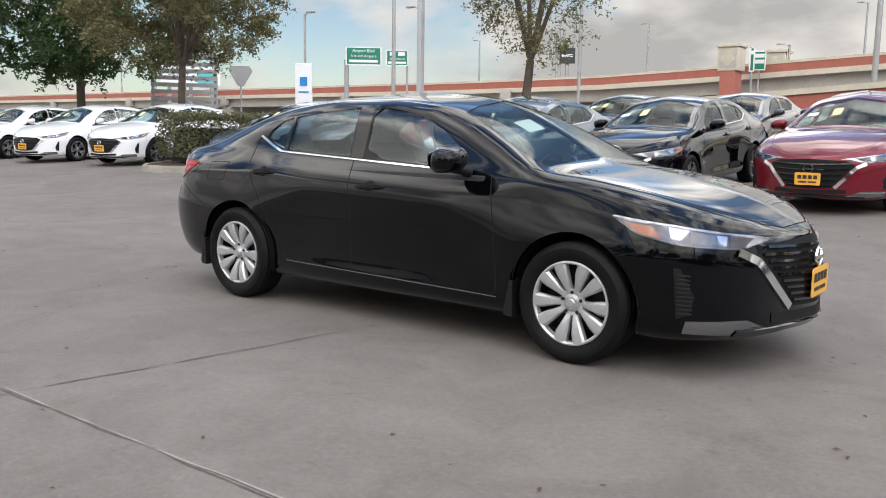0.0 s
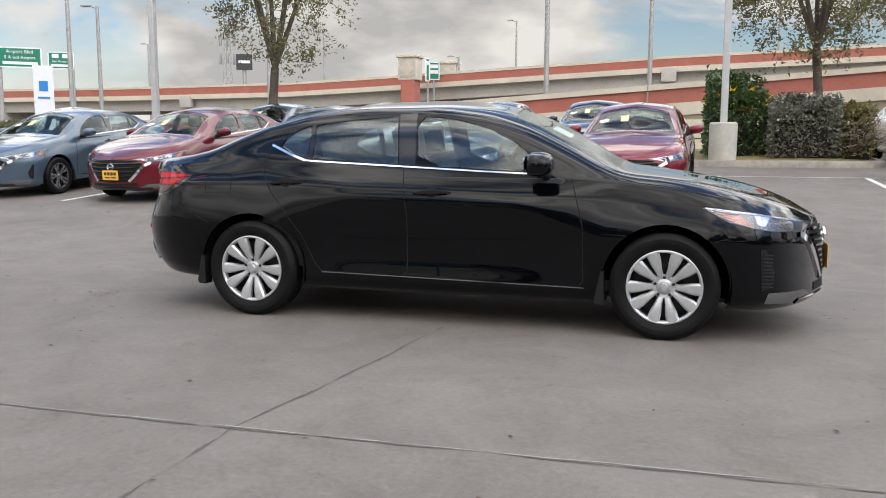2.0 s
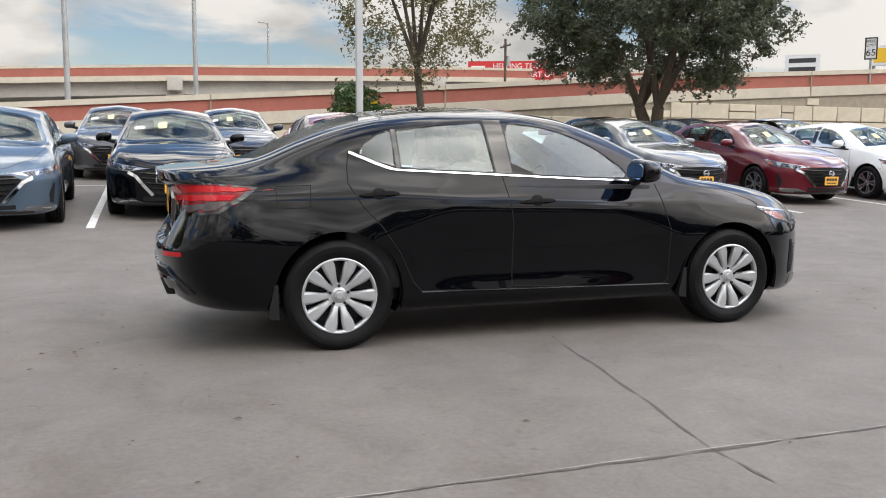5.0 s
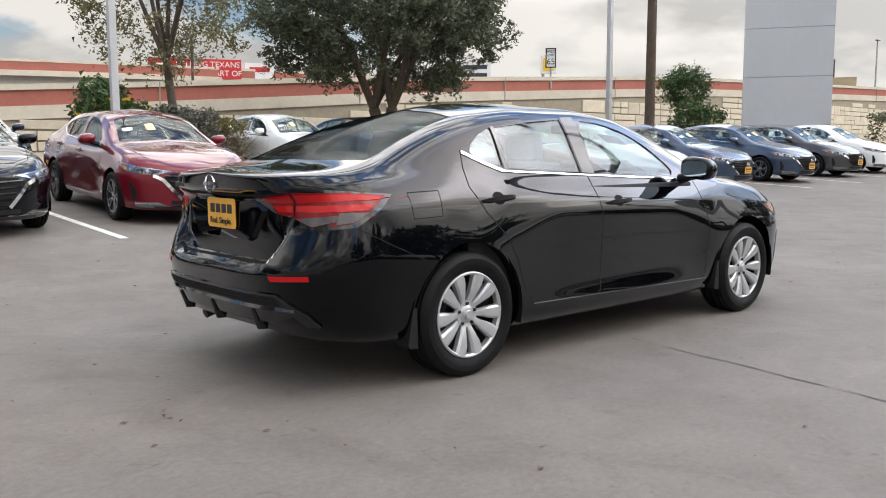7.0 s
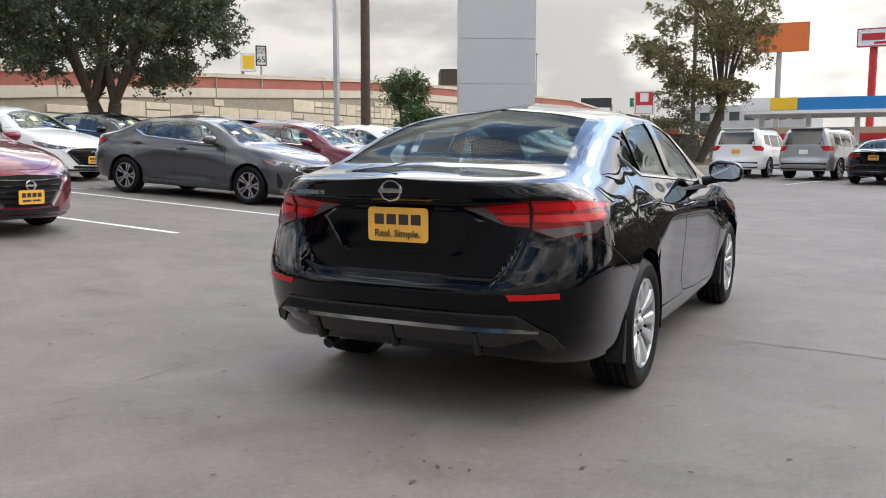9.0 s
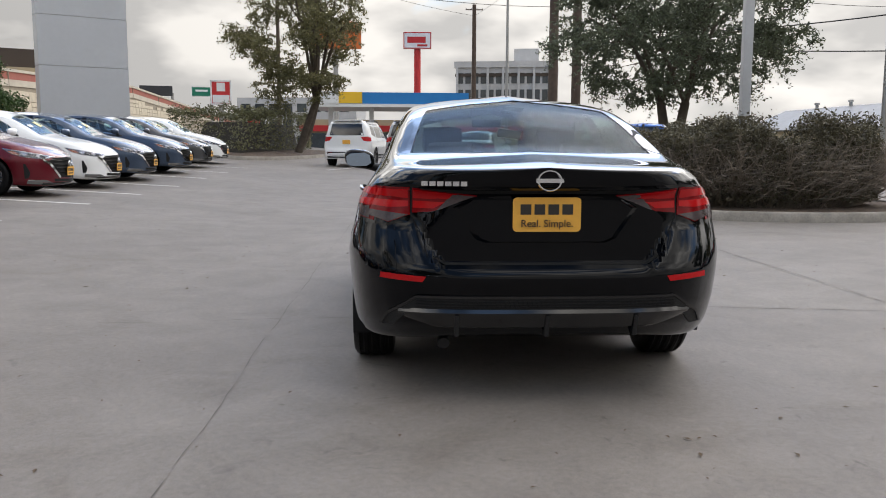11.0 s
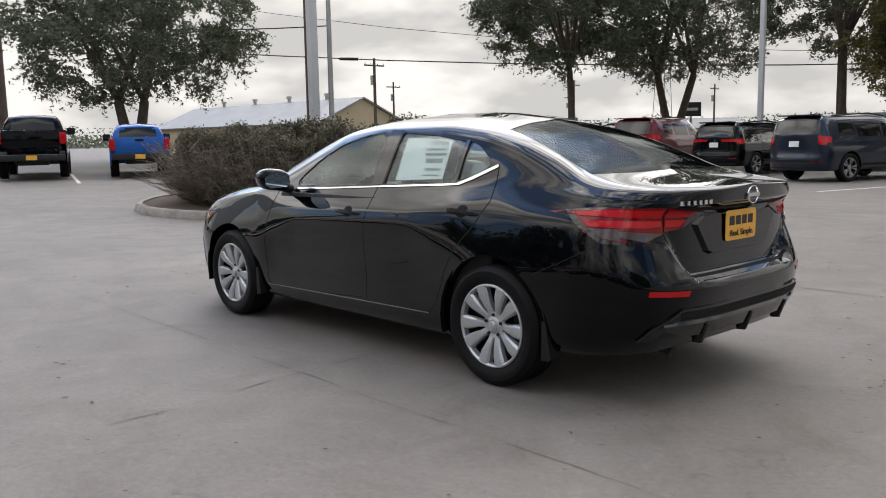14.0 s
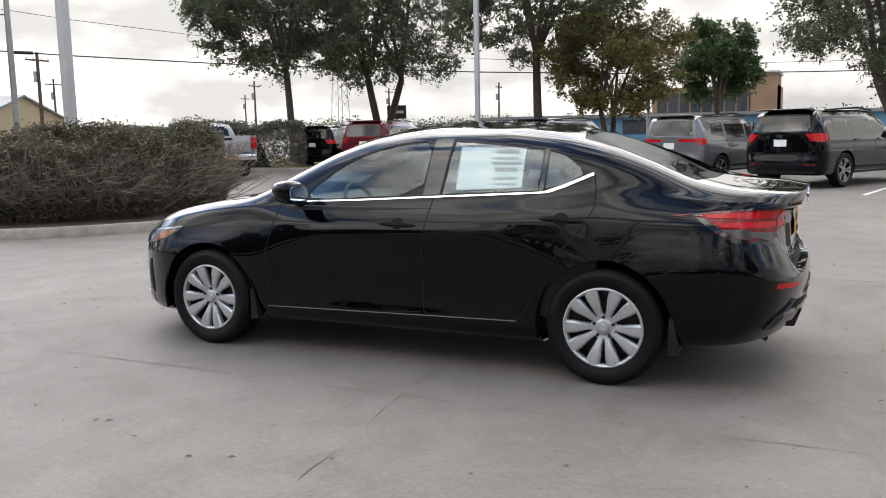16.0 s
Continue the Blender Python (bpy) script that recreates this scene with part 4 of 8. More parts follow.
    for k in range(36):
        a, b = ring[k], ring[(k + 1) % 36]
        for j in range(3):
            bm.faces.new((a[j], a[j + 1], b[j + 1], b[j]))
    box(bm, p.x - 0.012, p.x - 0.002, -0.060, 0.060, 0.989, 1.007)
    bmesh.ops.recalc_face_normals(bm, faces=bm.faces[:])
    part("rear_badge", bm, M_CHROME, car, "round chrome badge with a cross bar")
    px, _ = skin.at(0.0, 0.775, "x", -1)
    px.x -= 0.010
    upper, _ = skin.at(0.0, 0.915, "x", -1)
    lean = (upper.x - px.x - 0.010) / 0.14
    bm = bmesh.new()
    prism(bm, plate_outline(0.770, 0.922), px.x - 0.014, px.x - 0.010, "x")
    for v in bm.verts:
        v.co.x += (v.co.z - 0.770) * lean
    plate = part("rear_plate", bm, M_PLATE, car, "yellow dealer plate with dark lettering bars")
    bm = bmesh.new()
    bars(bm, [(0.118 - k * 0.062 - 0.048, 0.118 - k * 0.062, 0.846, 0.892) for k in range(4)] + ([] if fine else [(0.008, 0.105, 0.798, 0.818), (-0.105, -0.008, 0.798, 0.818)]), "x", px.x - 0.0155)
    for v in bm.verts:
        v.co.x += (v.co.z - 0.770) * lean
    part("lettering", bm, M_INK, plate)
    bm = bmesh.new()
    for k in range(6):
        y = 0.555 - k * 0.034
        q, _ = skin.at(y - 0.012, 0.982, "x", -1)
        box(bm, q.x - 0.007, q.x + 0.004, y - 0.027, y, 0.973, 0.993)
    part("model_lettering", bm, M_CHROME, car, "row of chrome lettering bars")

    # front end
    gl = [[(0.0, 0.690), (0.40, 0.668), (0.50, 0.615), (0.26, 0.345), (0.0, 0.335)], [(0.0, 0.690), (-0.40, 0.668), (-0.50, 0.615), (-0.26, 0.345), (0.0, 0.335)]]
    gr = part("grille", skin.patch(gl, "x", 1, 0.004, 0.012, 0.05), M_SEAM, car, "black front grille with horizontal bars")
    for k in range(9 if fine else 5):
        z = 0.37 + k * (0.034 if fine else 0.064)
        wdt = float(np.interp(z, [0.345, 0.615, 0.69], [0.25, 0.47, 0.36]))
        part("grille_bar", skin.strip([(-wdt, z + 0.010), (-wdt * 0.4, z), (wdt * 0.4, z), (wdt, z + 0.010)], 0.013, "x", 1, 0.018, 0.016), M_PIANO, gr)
    for s in (1, -1):
        part("chrome_wing", skin.strip([(s * 0.60, 0.635), (s * 0.50, 0.585), (s * 0.40, 0.46), (s * 0.295, 0.345)], 0.040, "x", 1, 0.014, 0.018), M_CHROME, car, "chrome wing beside the grille")
        lamp_side = [(1.555, 0.795), (1.86, 0.760), (2.10, 0.715), (2.215, 0.690), (2.12, 0.645), (1.90, 0.668), (1.70, 0.715)]
        hl = part("headlamp", skin.patch(lamp_side, "y", s, 0.003, 0.010, 0.03), M_LAMPIN, car, "clear headlamp with chrome inside")
        part("amber_marker", skin.patch([(1.63, 0.770), (1.77, 0.750), (1.83, 0.694), (1.72, 0.716)], "y", s, 0.006, 0.006, 0.03), M_AMBER, hl, "amber side marker")
        part("lamp_housing", skin.patch([(1.93, 0.735), (2.02, 0.715), (2.06, 0.665), (1.94, 0.680)], "y", s, 0.006, 0.006, 0.03), M_PIANO, hl)
        for bl in ([(1.60, 0.788), (1.74, 0.770), (1.76, 0.762), (1.64, 0.776)], [(1.84, 0.752), (1.93, 0.737), (1.90, 0.690), (1.86, 0.700)], [(2.025, 0.715), (2.065, 0.708), (2.07, 0.664), (2.055, 0.664)], [(1.76, 0.706), (1.90, 0.676), (2.10, 0.653), (1.92, 0.669)], [(2.145, 0.696), (2.19, 0.686), (2.15, 0.664), (2.13, 0.660)]):
            part("reflector_facet", skin.patch(bl, "y", s, 0.007, 0.006, 0.03), M_FACET, hl, "bright chrome lamp facet")
        part("lamp_housing", skin.patch([(2.07, 0.708), (2.14, 0.694), (2.12, 0.660), (2.08, 0.664)], "y", s, 0.006, 0.006, 0.03), M_DARKMET, hl)
        part("light_guide", skin.strip([(1.57, 0.793), (1.86, 0.757), (2.10, 0.711), (2.19, 0.690), (2.13, 0.655)], 0.008, "y", s, 0.008, 0.006), M_FACET, hl, "bright light guide")
        lens = part("headlamp_lens", skin.patch(lamp_side, "y", s, 0.012, 0.003, 0.03), M_LENS, hl, "clear headlamp lens")
        lens.visible_shadow = False
        vent = part("air_curtain", skin.patch([(1.885, 0.560), (1.915, 0.560), (1.975, 0.42), (1.955, 0.33), (1.90, 0.31), (1.895, 0.40)], "y", s, 0.003, 0.008, 0.03), M_TRIM, car, "ribbed black corner vent")
        for k in range(10 if fine else 0):
            z = 0.335 + k * 0.021
            part("rib", skin.strip([(1.900, z + 0.004), (1.955 + 0.01 * (k < 5), z)], 0.007, "y", s, 0.009, 0.008), M_DARKMET, vent)
        part("fog_bezel", skin.patch([(1.94, 0.300), (2.16, 0.300), (2.22, 0.255), (2.10, 0.225), (1.92, 0.235)], "y", s, 0.004, 0.010, 0.03), M_SMOKE, car, "glossy bright lower corner bezel")
    part("lower_intake", skin.strip([(-0.42, 0.300), (0.0, 0.292), (0.42, 0.300)], 0.050, "x", 1, 0.004, 0.008), M_SEAM, car)
    part("front_lip", skin.strip([(-0.60, 0.235), (-0.3, 0.245), (0.3, 0.245), (0.60, 0.235)], 0.030, "x", 1, 0.012, 0.016), M_PIANO, car)
    part("hood_gap", skin.strip([(1.02, 0.725), (1.5, 0.70), (1.9, 0.60), (2.14, 0.36), (2.205, 0.20), (2.22, 0.0), (2.205, -0.20), (2.14, -0.36), (1.9, -0.60), (1.5, -0.70), (1.02, -0.725)], 0.006, "z", 1, 0.0008, 0.003), M_SEAM, car)
    q, _ = skin.at(0.0, 0.57, "x", 1)
    bm = bmesh.new()
    ring = []
    for k in range(36):
        a = 2 * math.pi * k / 36
        ring.append([bm.verts.new((q.x + h, rr * math.cos(a) * 1.05, 0.575 + rr * math.sin(a) * 0.95)) for rr, h in ((0.060, 0.020), (0.057, 0.030), (0.048, 0.030), (0.044, 0.020))])
    for k in range(36):
        a, b = ring[k], ring[(k + 1) % 36]
        for j in range(3):
            bm.faces.new((a[j], a[j + 1], b[j + 1], b[j]))
    box(bm, q.x + 0.018, q.x + 0.032, -0.066, 0.066, 0.565, 0.586)
    bmesh.ops.recalc_face_normals(bm, faces=bm.faces[:])
    part("front_badge", bm, M_CHROME, car, "round chrome badge with a cross bar")
    bm = bmesh.new()
    prism(bm, plate_outline(0.375, 0.527), q.x + 0.034, q.x + 0.038, "x")
    fp = part("front_plate", bm, M_PLATE, car, "yellow dealer plate with dark lettering bars")
    bm = bmesh.new()
    bars(bm, [(-0.118 + k * 0.062, -0.118 + k * 0.062 + 0.048, 0.450, 0.497) for k in range(4)] + [(-0.105, -0.008, 0.403, 0.423), (0.008, 0.105, 0.403, 0.423)], "x", q.x + 0.0385)
    part("lettering", bm, M_INK, fp)

    # cabin
    bm = bmesh.new()
    box(bm, -1.9, 1.15, -0.74, 0.74, 0.26, 0.33)
    part("cabin_floor", bm, M_DASH, car)
    bm = bmesh.new()
    box(bm, 0.55, 1.08, -0.72, 0.72, 0.66, 0.96, 0.07)
    dash = part("dashboard", bm, M_DASH, car, "dark dashboard")
    bm = bmesh.new()
    box(bm, -1.88, -1.42, -0.62, 0.62, 0.92, 0.985, 0.02)
    part("parcel_shelf", bm, M_DASH, car)
    for s in (1, -1):
        bm = bmesh.new()
        box(bm, -1.3, 0.75, s * 0.78 - 0.03, s * 0.78 + 0.03, 0.34, 0.955, 0.02)
        part("door_lining", bm, M_DASH, car)
    bm = bmesh.new()
    c = Matrix.Translation((0.43, 0.36, 0.90)) @ Euler((0, radians(-65), 0)).to_matrix().to_4x4()
    for k in range(24):
        a0, a1 = 2 * math.pi * k / 24, 2 * math.pi * (k + 1) / 24
        tube(bm, [c @ Vector((0.18 * math.cos(a0), 0.18 * math.sin(a0), 0)), c @ Vector((0.18 * math.cos(a1), 0.18 * math.sin(a1), 0))], 0.015, 6, False)
    for a in (0.3, math.pi - 0.3, -math.pi / 2):
        tube(bm, [c @ Vector((0, 0, 0.01)), c @ Vector((0.17 * math.sin(a), 0.17 * math.cos(a), 0))], 0.018, 6)
    part("steering_wheel", bm, M_DASH, car)
    bm = bmesh.new()
    box(bm, 0.36, 0.39, -0.11, 0.11, 1.285, 1.345, 0.012)
    part("rear_view_mirror", bm, M_DASH, car)
    for x, y, r in ((0.02, 0.37, False), (0.02, -0.37, False), (-0.86, 0.37, True), (-0.86, -0.37, True)):
        seat(car, x, y, r)
    return car, skin


def repaint(car, paint_to):
    for o in car.children_recursive:
        if o.type == "MESH" and o.name.split(".")[0] in ("body", "door_mirror", "plate_recess", "grip"):
            o.material_slots[0].link = "OBJECT"
            o.material_slots[0].material = paint_to


hero, hero_skin = sedan("clean black sedan with silver wheel covers parked on concrete", M_BLACK)

# papers behind the glass
slip = part("window_sticker", hero_skin.patch([(-0.43, 1.060), (-0.84, 1.078), (-0.84, 1.298), (-0.43, 1.315)], "y", 1, -0.012, 0.002, 0.1), M_PAPER, hero, "white price sheet inside the rear window")
bm = bmesh.new()
for z0, z1, x0, x1 in ((1.27, 1.295, -0.66, -0.80), (1.235, 1.25, -0.64, -0.80), (1.205, 1.222, -0.64, -0.82), (1.165, 1.19, -0.66, -0.80), (1.12, 1.135, -0.66, -0.80), (1.09, 1.10, -0.66, -0.80)):
    hero_skin.patch([(x0, z0), (x1, z0), (x1, z1), (x0, z1)], "y", 1, -0.0105, 0.001, 0.1, bm)
part("printing", bm, mat("grey_print", (0.25, 0.27, 0.26), 0.7), slip)
part("windshield_sticker", hero_skin.patch([(0.60, -0.30), (0.60, -0.12), (0.72, -0.12), (0.72, -0.30)], "z", 1, -0.012, 0.002, 0.06), M_PAPER, hero, "white paper slip behind the windshield")
# ---- ground ----
def gz(x, y):
    """Height of the lot: level under the car, rising gently towards the road wall and ahead of the car."""
    d = min(max(0.0, y - 2.0), 14.0)
    e = min(max(0.0, x - 11.0), 30.0)
    return 0.055 * d * min(1.0, d / 2.5) + 0.018 * e * min(1.0, e / 5.0)


def concrete():
    m = bpy.data.materials.new("lot_concrete")
    m.use_nodes = True
    n, l = m.node_tree.nodes, m.node_tree.links
    b = n["Principled BSDF"]
    co = n.new("ShaderNodeTexCoord")
    def noise(scale, detail=6.0, rough=0.6, dist=0.0):
        t = n.new("ShaderNodeTexNoise")
        t.inputs["Scale"].default_value, t.inputs["Detail"].default_value = scale, detail
        t.inputs["Roughness"].default_value, t.inputs["Distortion"].default_value = rough, dist
        l.new(co.outputs["Object"], t.inputs["Vector"])
        return t.outputs["Fac"]
    def ramp(fac, p0, c0, p1, c1):
        r = n.new("ShaderNodeValToRGB")
        e = r.color_ramp.elements
        e[0].position, e[0].color, e[1].position, e[1].color = p0, (*c0, 1), p1, (*c1, 1)
        l.new(fac, r.inputs["Fac"])
        return r.outputs["Color"]
    def mult(a, c, f=1.0):
        x = n.new("ShaderNodeMix")
        x.data_type, x.blend_type = "RGBA", "MULTIPLY"
        x.inputs["Factor"].default_value = f
        l.new(a, x.inputs["A"])
        l.new(c, x.inputs["B"])
        return x.outputs["Result"]
    col = ramp(noise(0.35, 5.0, 0.55, 0.6), 0.3, (0.136, 0.120, 0.105), 0.7, (0.175, 0.157, 0.139))
    col = mult(col, ramp(noise(1.9, 8.0, 0.65, 0.8), 0.32, (0.80, 0.79, 0.78), 0.62, (1.05, 1.05, 1.05)))
    col = mult(col, ramp(noise(34.0, 6.0, 0.75), 0.32, (0.80, 0.80, 0.80), 0.68, (1.12, 1.12, 1.12)))
    col = mult(col, ramp(noise(210.0, 2.0, 0.6), 0.32, (0.80, 0.80, 0.80), 0.68, (1.12, 1.12, 1.12)))
    col = mult(col, ramp(noise(5.5, 3.0, 0.5, 1.6), 0.66, (1.0, 1.0, 1.0), 0.78, (0.72, 0.71, 0.70)))
    # broad brown stains with ragged rims, small dark spots and pale scuffs
    col = mult(col, ramp(noise(0.85, 9.0, 0.68, 1.1), 0.55, (1.0, 1.0, 1.0), 0.70, (0.82, 0.79, 0.75)))
    col = mult(col, ramp(noise(8.5, 4.0, 0.5, 0.4), 0.70, (1.0, 1.0, 1.0), 0.76, (0.66, 0.64, 0.62)))
    col = mult(col, ramp(noise(3.2, 10.0, 0.72, 2.2), 0.30, (1.20, 1.19, 1.17), 0.42, (1.0, 1.0, 1.0)))
    l.new(col, b.inputs["Base Color"])
    b.inputs["Roughness"].default_value = 0.72
    bp = n.new("ShaderNodeBump")
    bp.inputs["Strength"].default_value, bp.inputs["Distance"].default_value = 0.35, 0.004
    l.new(noise(120.0, 6.0, 0.7), bp.inputs["Height"])
    l.new(bp.outputs["Normal"], b.inputs["Normal"])
    return m


M_CONC = concrete()
M_LINE = mat("worn_white_road_paint", (0.62, 0.61, 0.58), 0.8, scale=9.0, vary=0.25)
M_JOINT = mat("dark_joint_sealant", (0.098, 0.089, 0.079), 0.9, scale=30.0, vary=0.3)
M_CRACK = mat("crack_edge_concrete", (0.27, 0.25, 0.225), 0.9, scale=30.0, vary=0.2)
M_KERB = mat("kerb_concrete", (0.24, 0.22, 0.19), 0.85, scale=4.0, vary=0.25, bump=0.4, bscale=60.0)
M_MULCH = mat("brown_mulch", (0.075, 0.052, 0.036), 0.95, scale=25.0, vary=0.4, bump=1.0, bscale=60.0)
M_GRASS = mat("dry_grass", (0.16, 0.13, 0.055), 0.95, scale=2.0, vary=0.3, bump=0.8, bscale=30.0)

bm = bmesh.new()
ys = [-900, -200, -60, -20, 0, 1, 2, 2.5, 3, 3.5, 4, 4.5, 6, 8, 10, 13, 16, 20, 60, 200, 900]
xs = [-900, -200, -60, -20, -8, 0, 8, 11, 12, 13, 14, 15, 16, 18, 20, 24, 30, 36, 41, 60, 200, 900]
gv = [[bm.verts.new((x, y, gz(x, y))) for y in ys] for x in xs]
for i in range(len(xs) - 1):
    for j in range(len(ys) - 1):
        bm.faces.new((gv[i][j], gv[i + 1][j], gv[i + 1][j + 1], gv[i][j + 1]))
tagged(obj("ground", bm, M_CONC, 30), "worn grey concrete lot with stains and joints", "ground", kind="structure")


def ribbon(name, pts, width, material, label, wobble=0.0, lift=0.004, seed=1):
    """A flat band on the ground along a line, its edges uneven where asked."""
    rnd = random.Random(seed)
    bm = bmesh.new()
    line = []
    for (a, b), (c, d) in zip(pts, pts[1:]):
        n = max(1, int(math.hypot(c - a, d - b) / 0.12)) if wobble else max(1, int(math.hypot(c - a, d - b) / 1.0))
        line += [(a + (c - a) * k / n, b + (d - b) * k / n) for k in range(n)]
    line.append(pts[-1])
    prev = None
    off = 0.0
    for k, (a, b) in enumerate(line):
        (a0, b0), (a1, b1) = line[max(k - 1, 0)], line[min(k + 1, len(line) - 1)]
        ln = math.hypot(a1 - a0, b1 - b0)
        nx, ny = -(b1 - b0) / ln, (a1 - a0) / ln
        off = 0.85 * off + rnd.uniform(-1, 1) * wobble
        w = width * (1 + (max(-0.97, rnd.uniform(-1.3, 0.8)) if wobble else 0))
        row = [bm.verts.new((a + nx * (off + s * w / 2), b + ny * (off + s * w / 2), gz(a, b) + lift)) for s in (-1, 1)]
        if prev:
            bm.faces.new((prev[0], row[0], row[1], prev[1]))
        prev = row
    bmesh.ops.recalc_face_normals(bm, faces=bm.faces[:])
    for f in bm.faces:
        if f.normal.z < 0:
            f.normal_flip()
    return tagged(obj(name, bm, material), label, "joint" if "joint" in name else "marking", kind="structure")


# slab joints: one along the car's side, one across, cracks
JX = [(-14, -3.12), (-6, -3.04), (-0.33, -2.97), (4, -2.90), (14, -2.75)]
ribbon("slab_joint", JX, 0.012, M_JOINT, "dark joint between concrete slabs", 0.006, 0.003, 3)
ribbon("slab_joint", [(a, b + 0.012) for a, b in JX], 0.007, M_CRACK, "chipped pale edge of a slab joint", 0.006, 0.004, 4)
ribbon("slab_joint", [(-0.42, -9), (-0.33, -2.97), (-0.18, -2.1), (0.0, -0.9)], 0.011, M_JOINT, "dark joint between concrete slabs", 0.008, 0.003, 5)
ribbon("slab_joint", [(-8.4, 1.46), (-0.1, 1.45), (6.1, 1.37), (14, 1.3)], 0.005, M_JOINT, "dark joint between concrete slabs", 0.008, 0.003, 6)
ribbon("slab_joint", [(-0.36, 0.7), (-0.45, 1.6), (-0.55, 2.6)], 0.007, M_JOINT, "fine crack across a concrete slab", 0.015, 0.003, 7)
for k, x in enumerate([-8.3, -5.7, -3.1, -0.7, 2.1, 4.75, 7.8, 10.5, 13.3, 16.1, 19.0, 22.0]):
    ribbon("stall_line", [(x, 5.6), (x, 11.2)], 0.10, M_LINE, "worn white stall line on concrete", 0.0, 0.004)
ribbon("stall_line", [(-9, 11.25), (24, 11.25)], 0.10, M_LINE, "worn white stall line on concrete", 0.0, 0.005)
for k, (a, b) in enumerate([((29.5, 1.6), (24.5, 3.2)), ((28.5, -1.0), (23.4, 0.6)), ((27.2, -3.9), (22.2, -2.3)), ((26.2, -6.6), (21.0, -5.0))]):
    ribbon("stall_line", [a, b], 0.10, M_LINE, "worn white stall line on concrete", 0.0, 0.004)
for a, b in (((-4.2, -18.5), (-3.0, -13.4)), ((-0.8, -18.9), (0.4, -13.8)), ((2.4, -19.6), (3.6, -14.6))):
    ribbon("stall_line", [a, b], 0.10, M_LINE, "worn white stall line on concrete", 0.0, 0.004)


# ---- kerbs, islands ----
def island(name, outline, label, fill, height=0.15):
    """A kerb ring with a planted bed inside."""
    z = min(gz(a, b) for a, b in outline)
    cx, cy = sum(a for a, _ in outline) / len(outline), sum(b for _, b in outline) / len(outline)
    th = thing(name, label, "kerb", kind="structure")
    bm = bmesh.new()
    rows = []
    for a, b in outline:
        g = gz(a, b)
        d = math.hypot(a - cx, b - cy)
        ux, uy = (a - cx) / d, (b - cy) / d
        rows.append([bm.verts.new((a - ux * o, b - uy * o, g + h)) for o, h in ((0.0, -0.02), (0.02, height - 0.03), (0.05, height), (0.15, height), (0.16, 0.02))])
    n = len(rows)
    for k in range(n):
        p, q = rows[k], rows[(k + 1) % n]
        for j in range(4):
            bm.faces.new((p[j], q[j], q[j + 1], p[j + 1]))
    bmesh.ops.recalc_face_normals(bm, faces=bm.faces[:])
    part("kerb", bm, M_KERB, th, smooth=40)
    bm = bmesh.new()
    c = bm.verts.new((cx, cy, gz(cx, cy) + height + 0.04))
    ring = [bm.verts.new((a - 0.155 * (a - cx) / math.hypot(a - cx, b - cy), b - 0.155 * (b - cy) / math.hypot(a - cx, b - cy), gz(a, b) + height - 0.03)) for a, b in outline]
    for k in range(n):
        bm.faces.new((ring[k], ring[(k + 1) % n], c))
    bmesh.ops.recalc_face_normals(bm, faces=bm.faces[:])
    part("bed", bm, fill, th, smooth=60)
    return th


ISLE = smoothpoly([(10.6, -2.4), (9.0, -2.5), (7.7, -3.3), (6.75, -4.6), (6.45, -6.2), (6.9, -7.8), (8.0, -8.8), (10.0, -8.6), (12.6, -7.2), (14.2, -5.4), (13.4, -3.8), (12.0, -2.8)], 1)
island("kerb_1", ISLE, "rounded concrete kerb round a mulched hedge bed", M_MULCH)
ISLE2 = smoothpoly([(-14.2, 6.0), (-11.7, 6.0), (-11.7, 13.2), (-14.2, 13.2)], 2)
island("kerb_2", ISLE2, "concrete kerb round a hedge bed", M_MULCH)
island("kerb_3", [(1.4, 13.7), (1.7, 13.4), (5.3, 13.4), (5.6, 13.7), (5.6, 17.6), (1.4, 17.6)], "concrete kerb round a planted bed beside a stall", M_GRASS)
island("kerb_6", [(-12, 17.9), (12, 17.7), (30, 17.9), (36, 18.3), (36, 22), (12, 22.5), (-12, 22)], "long concrete kerb in front of dry grass", M_GRASS)
island("kerb_4", smoothpoly([(27.5, 7.2), (29.0, 5.6), (40, 3.6), (46, 4.4), (46, 10.5), (30, 11.2)], 2), "concrete kerb round a hedge bed", M_MULCH)
island("kerb_5", smoothpoly([(22, -16.5), (9.5, -25.5), (-14, -26.5), (-14, -31), (24, -31), (40, -22), (34, -16)], 2), "concrete kerb of a planted strip", M_GRASS)


# ---- foliage ----
def leaf_mat(name, col, vary=0.35):
    m = bpy.data.materials.new(name)
    m.use_nodes = True
    n, l = m.node_tree.nodes, m.node_tree.links
    b = n["Principled BSDF"]
    g = n.new("ShaderNodeNewGeometry")
    h = n.new("ShaderNodeHueSaturation")
    r = n.new("ShaderNodeMapRange")
    r.inputs["To Min"].default_value, r.inputs["To Max"].default_value = 1 - vary, 1 + vary
    l.new(g.outputs["Random Per Island"], r.inputs["Value"])
    l.new(r.outputs["Result"], h.inputs["Value"])
    h.inputs["Color"].default_value = (*col, 1)
    l.new(h.outputs["Color"], b.inputs["Base Color"])
    b.inputs["Roughness"].default_value = 0.55
    tl = n.new("ShaderNodeBsdfTranslucent")
    mx = n.new("ShaderNodeMixShader")
    mx.inputs["Fac"].default_value = 0.3
    l.new(h.outputs["Color"], tl.inputs["Color"])
    l.new(b.outputs["BSDF"], mx.inputs[1])
    l.new(tl.outputs["BSDF"], mx.inputs[2])
    l.new(mx.outputs["Shader"], n["Material Output"].inputs["Surface"])
    return m


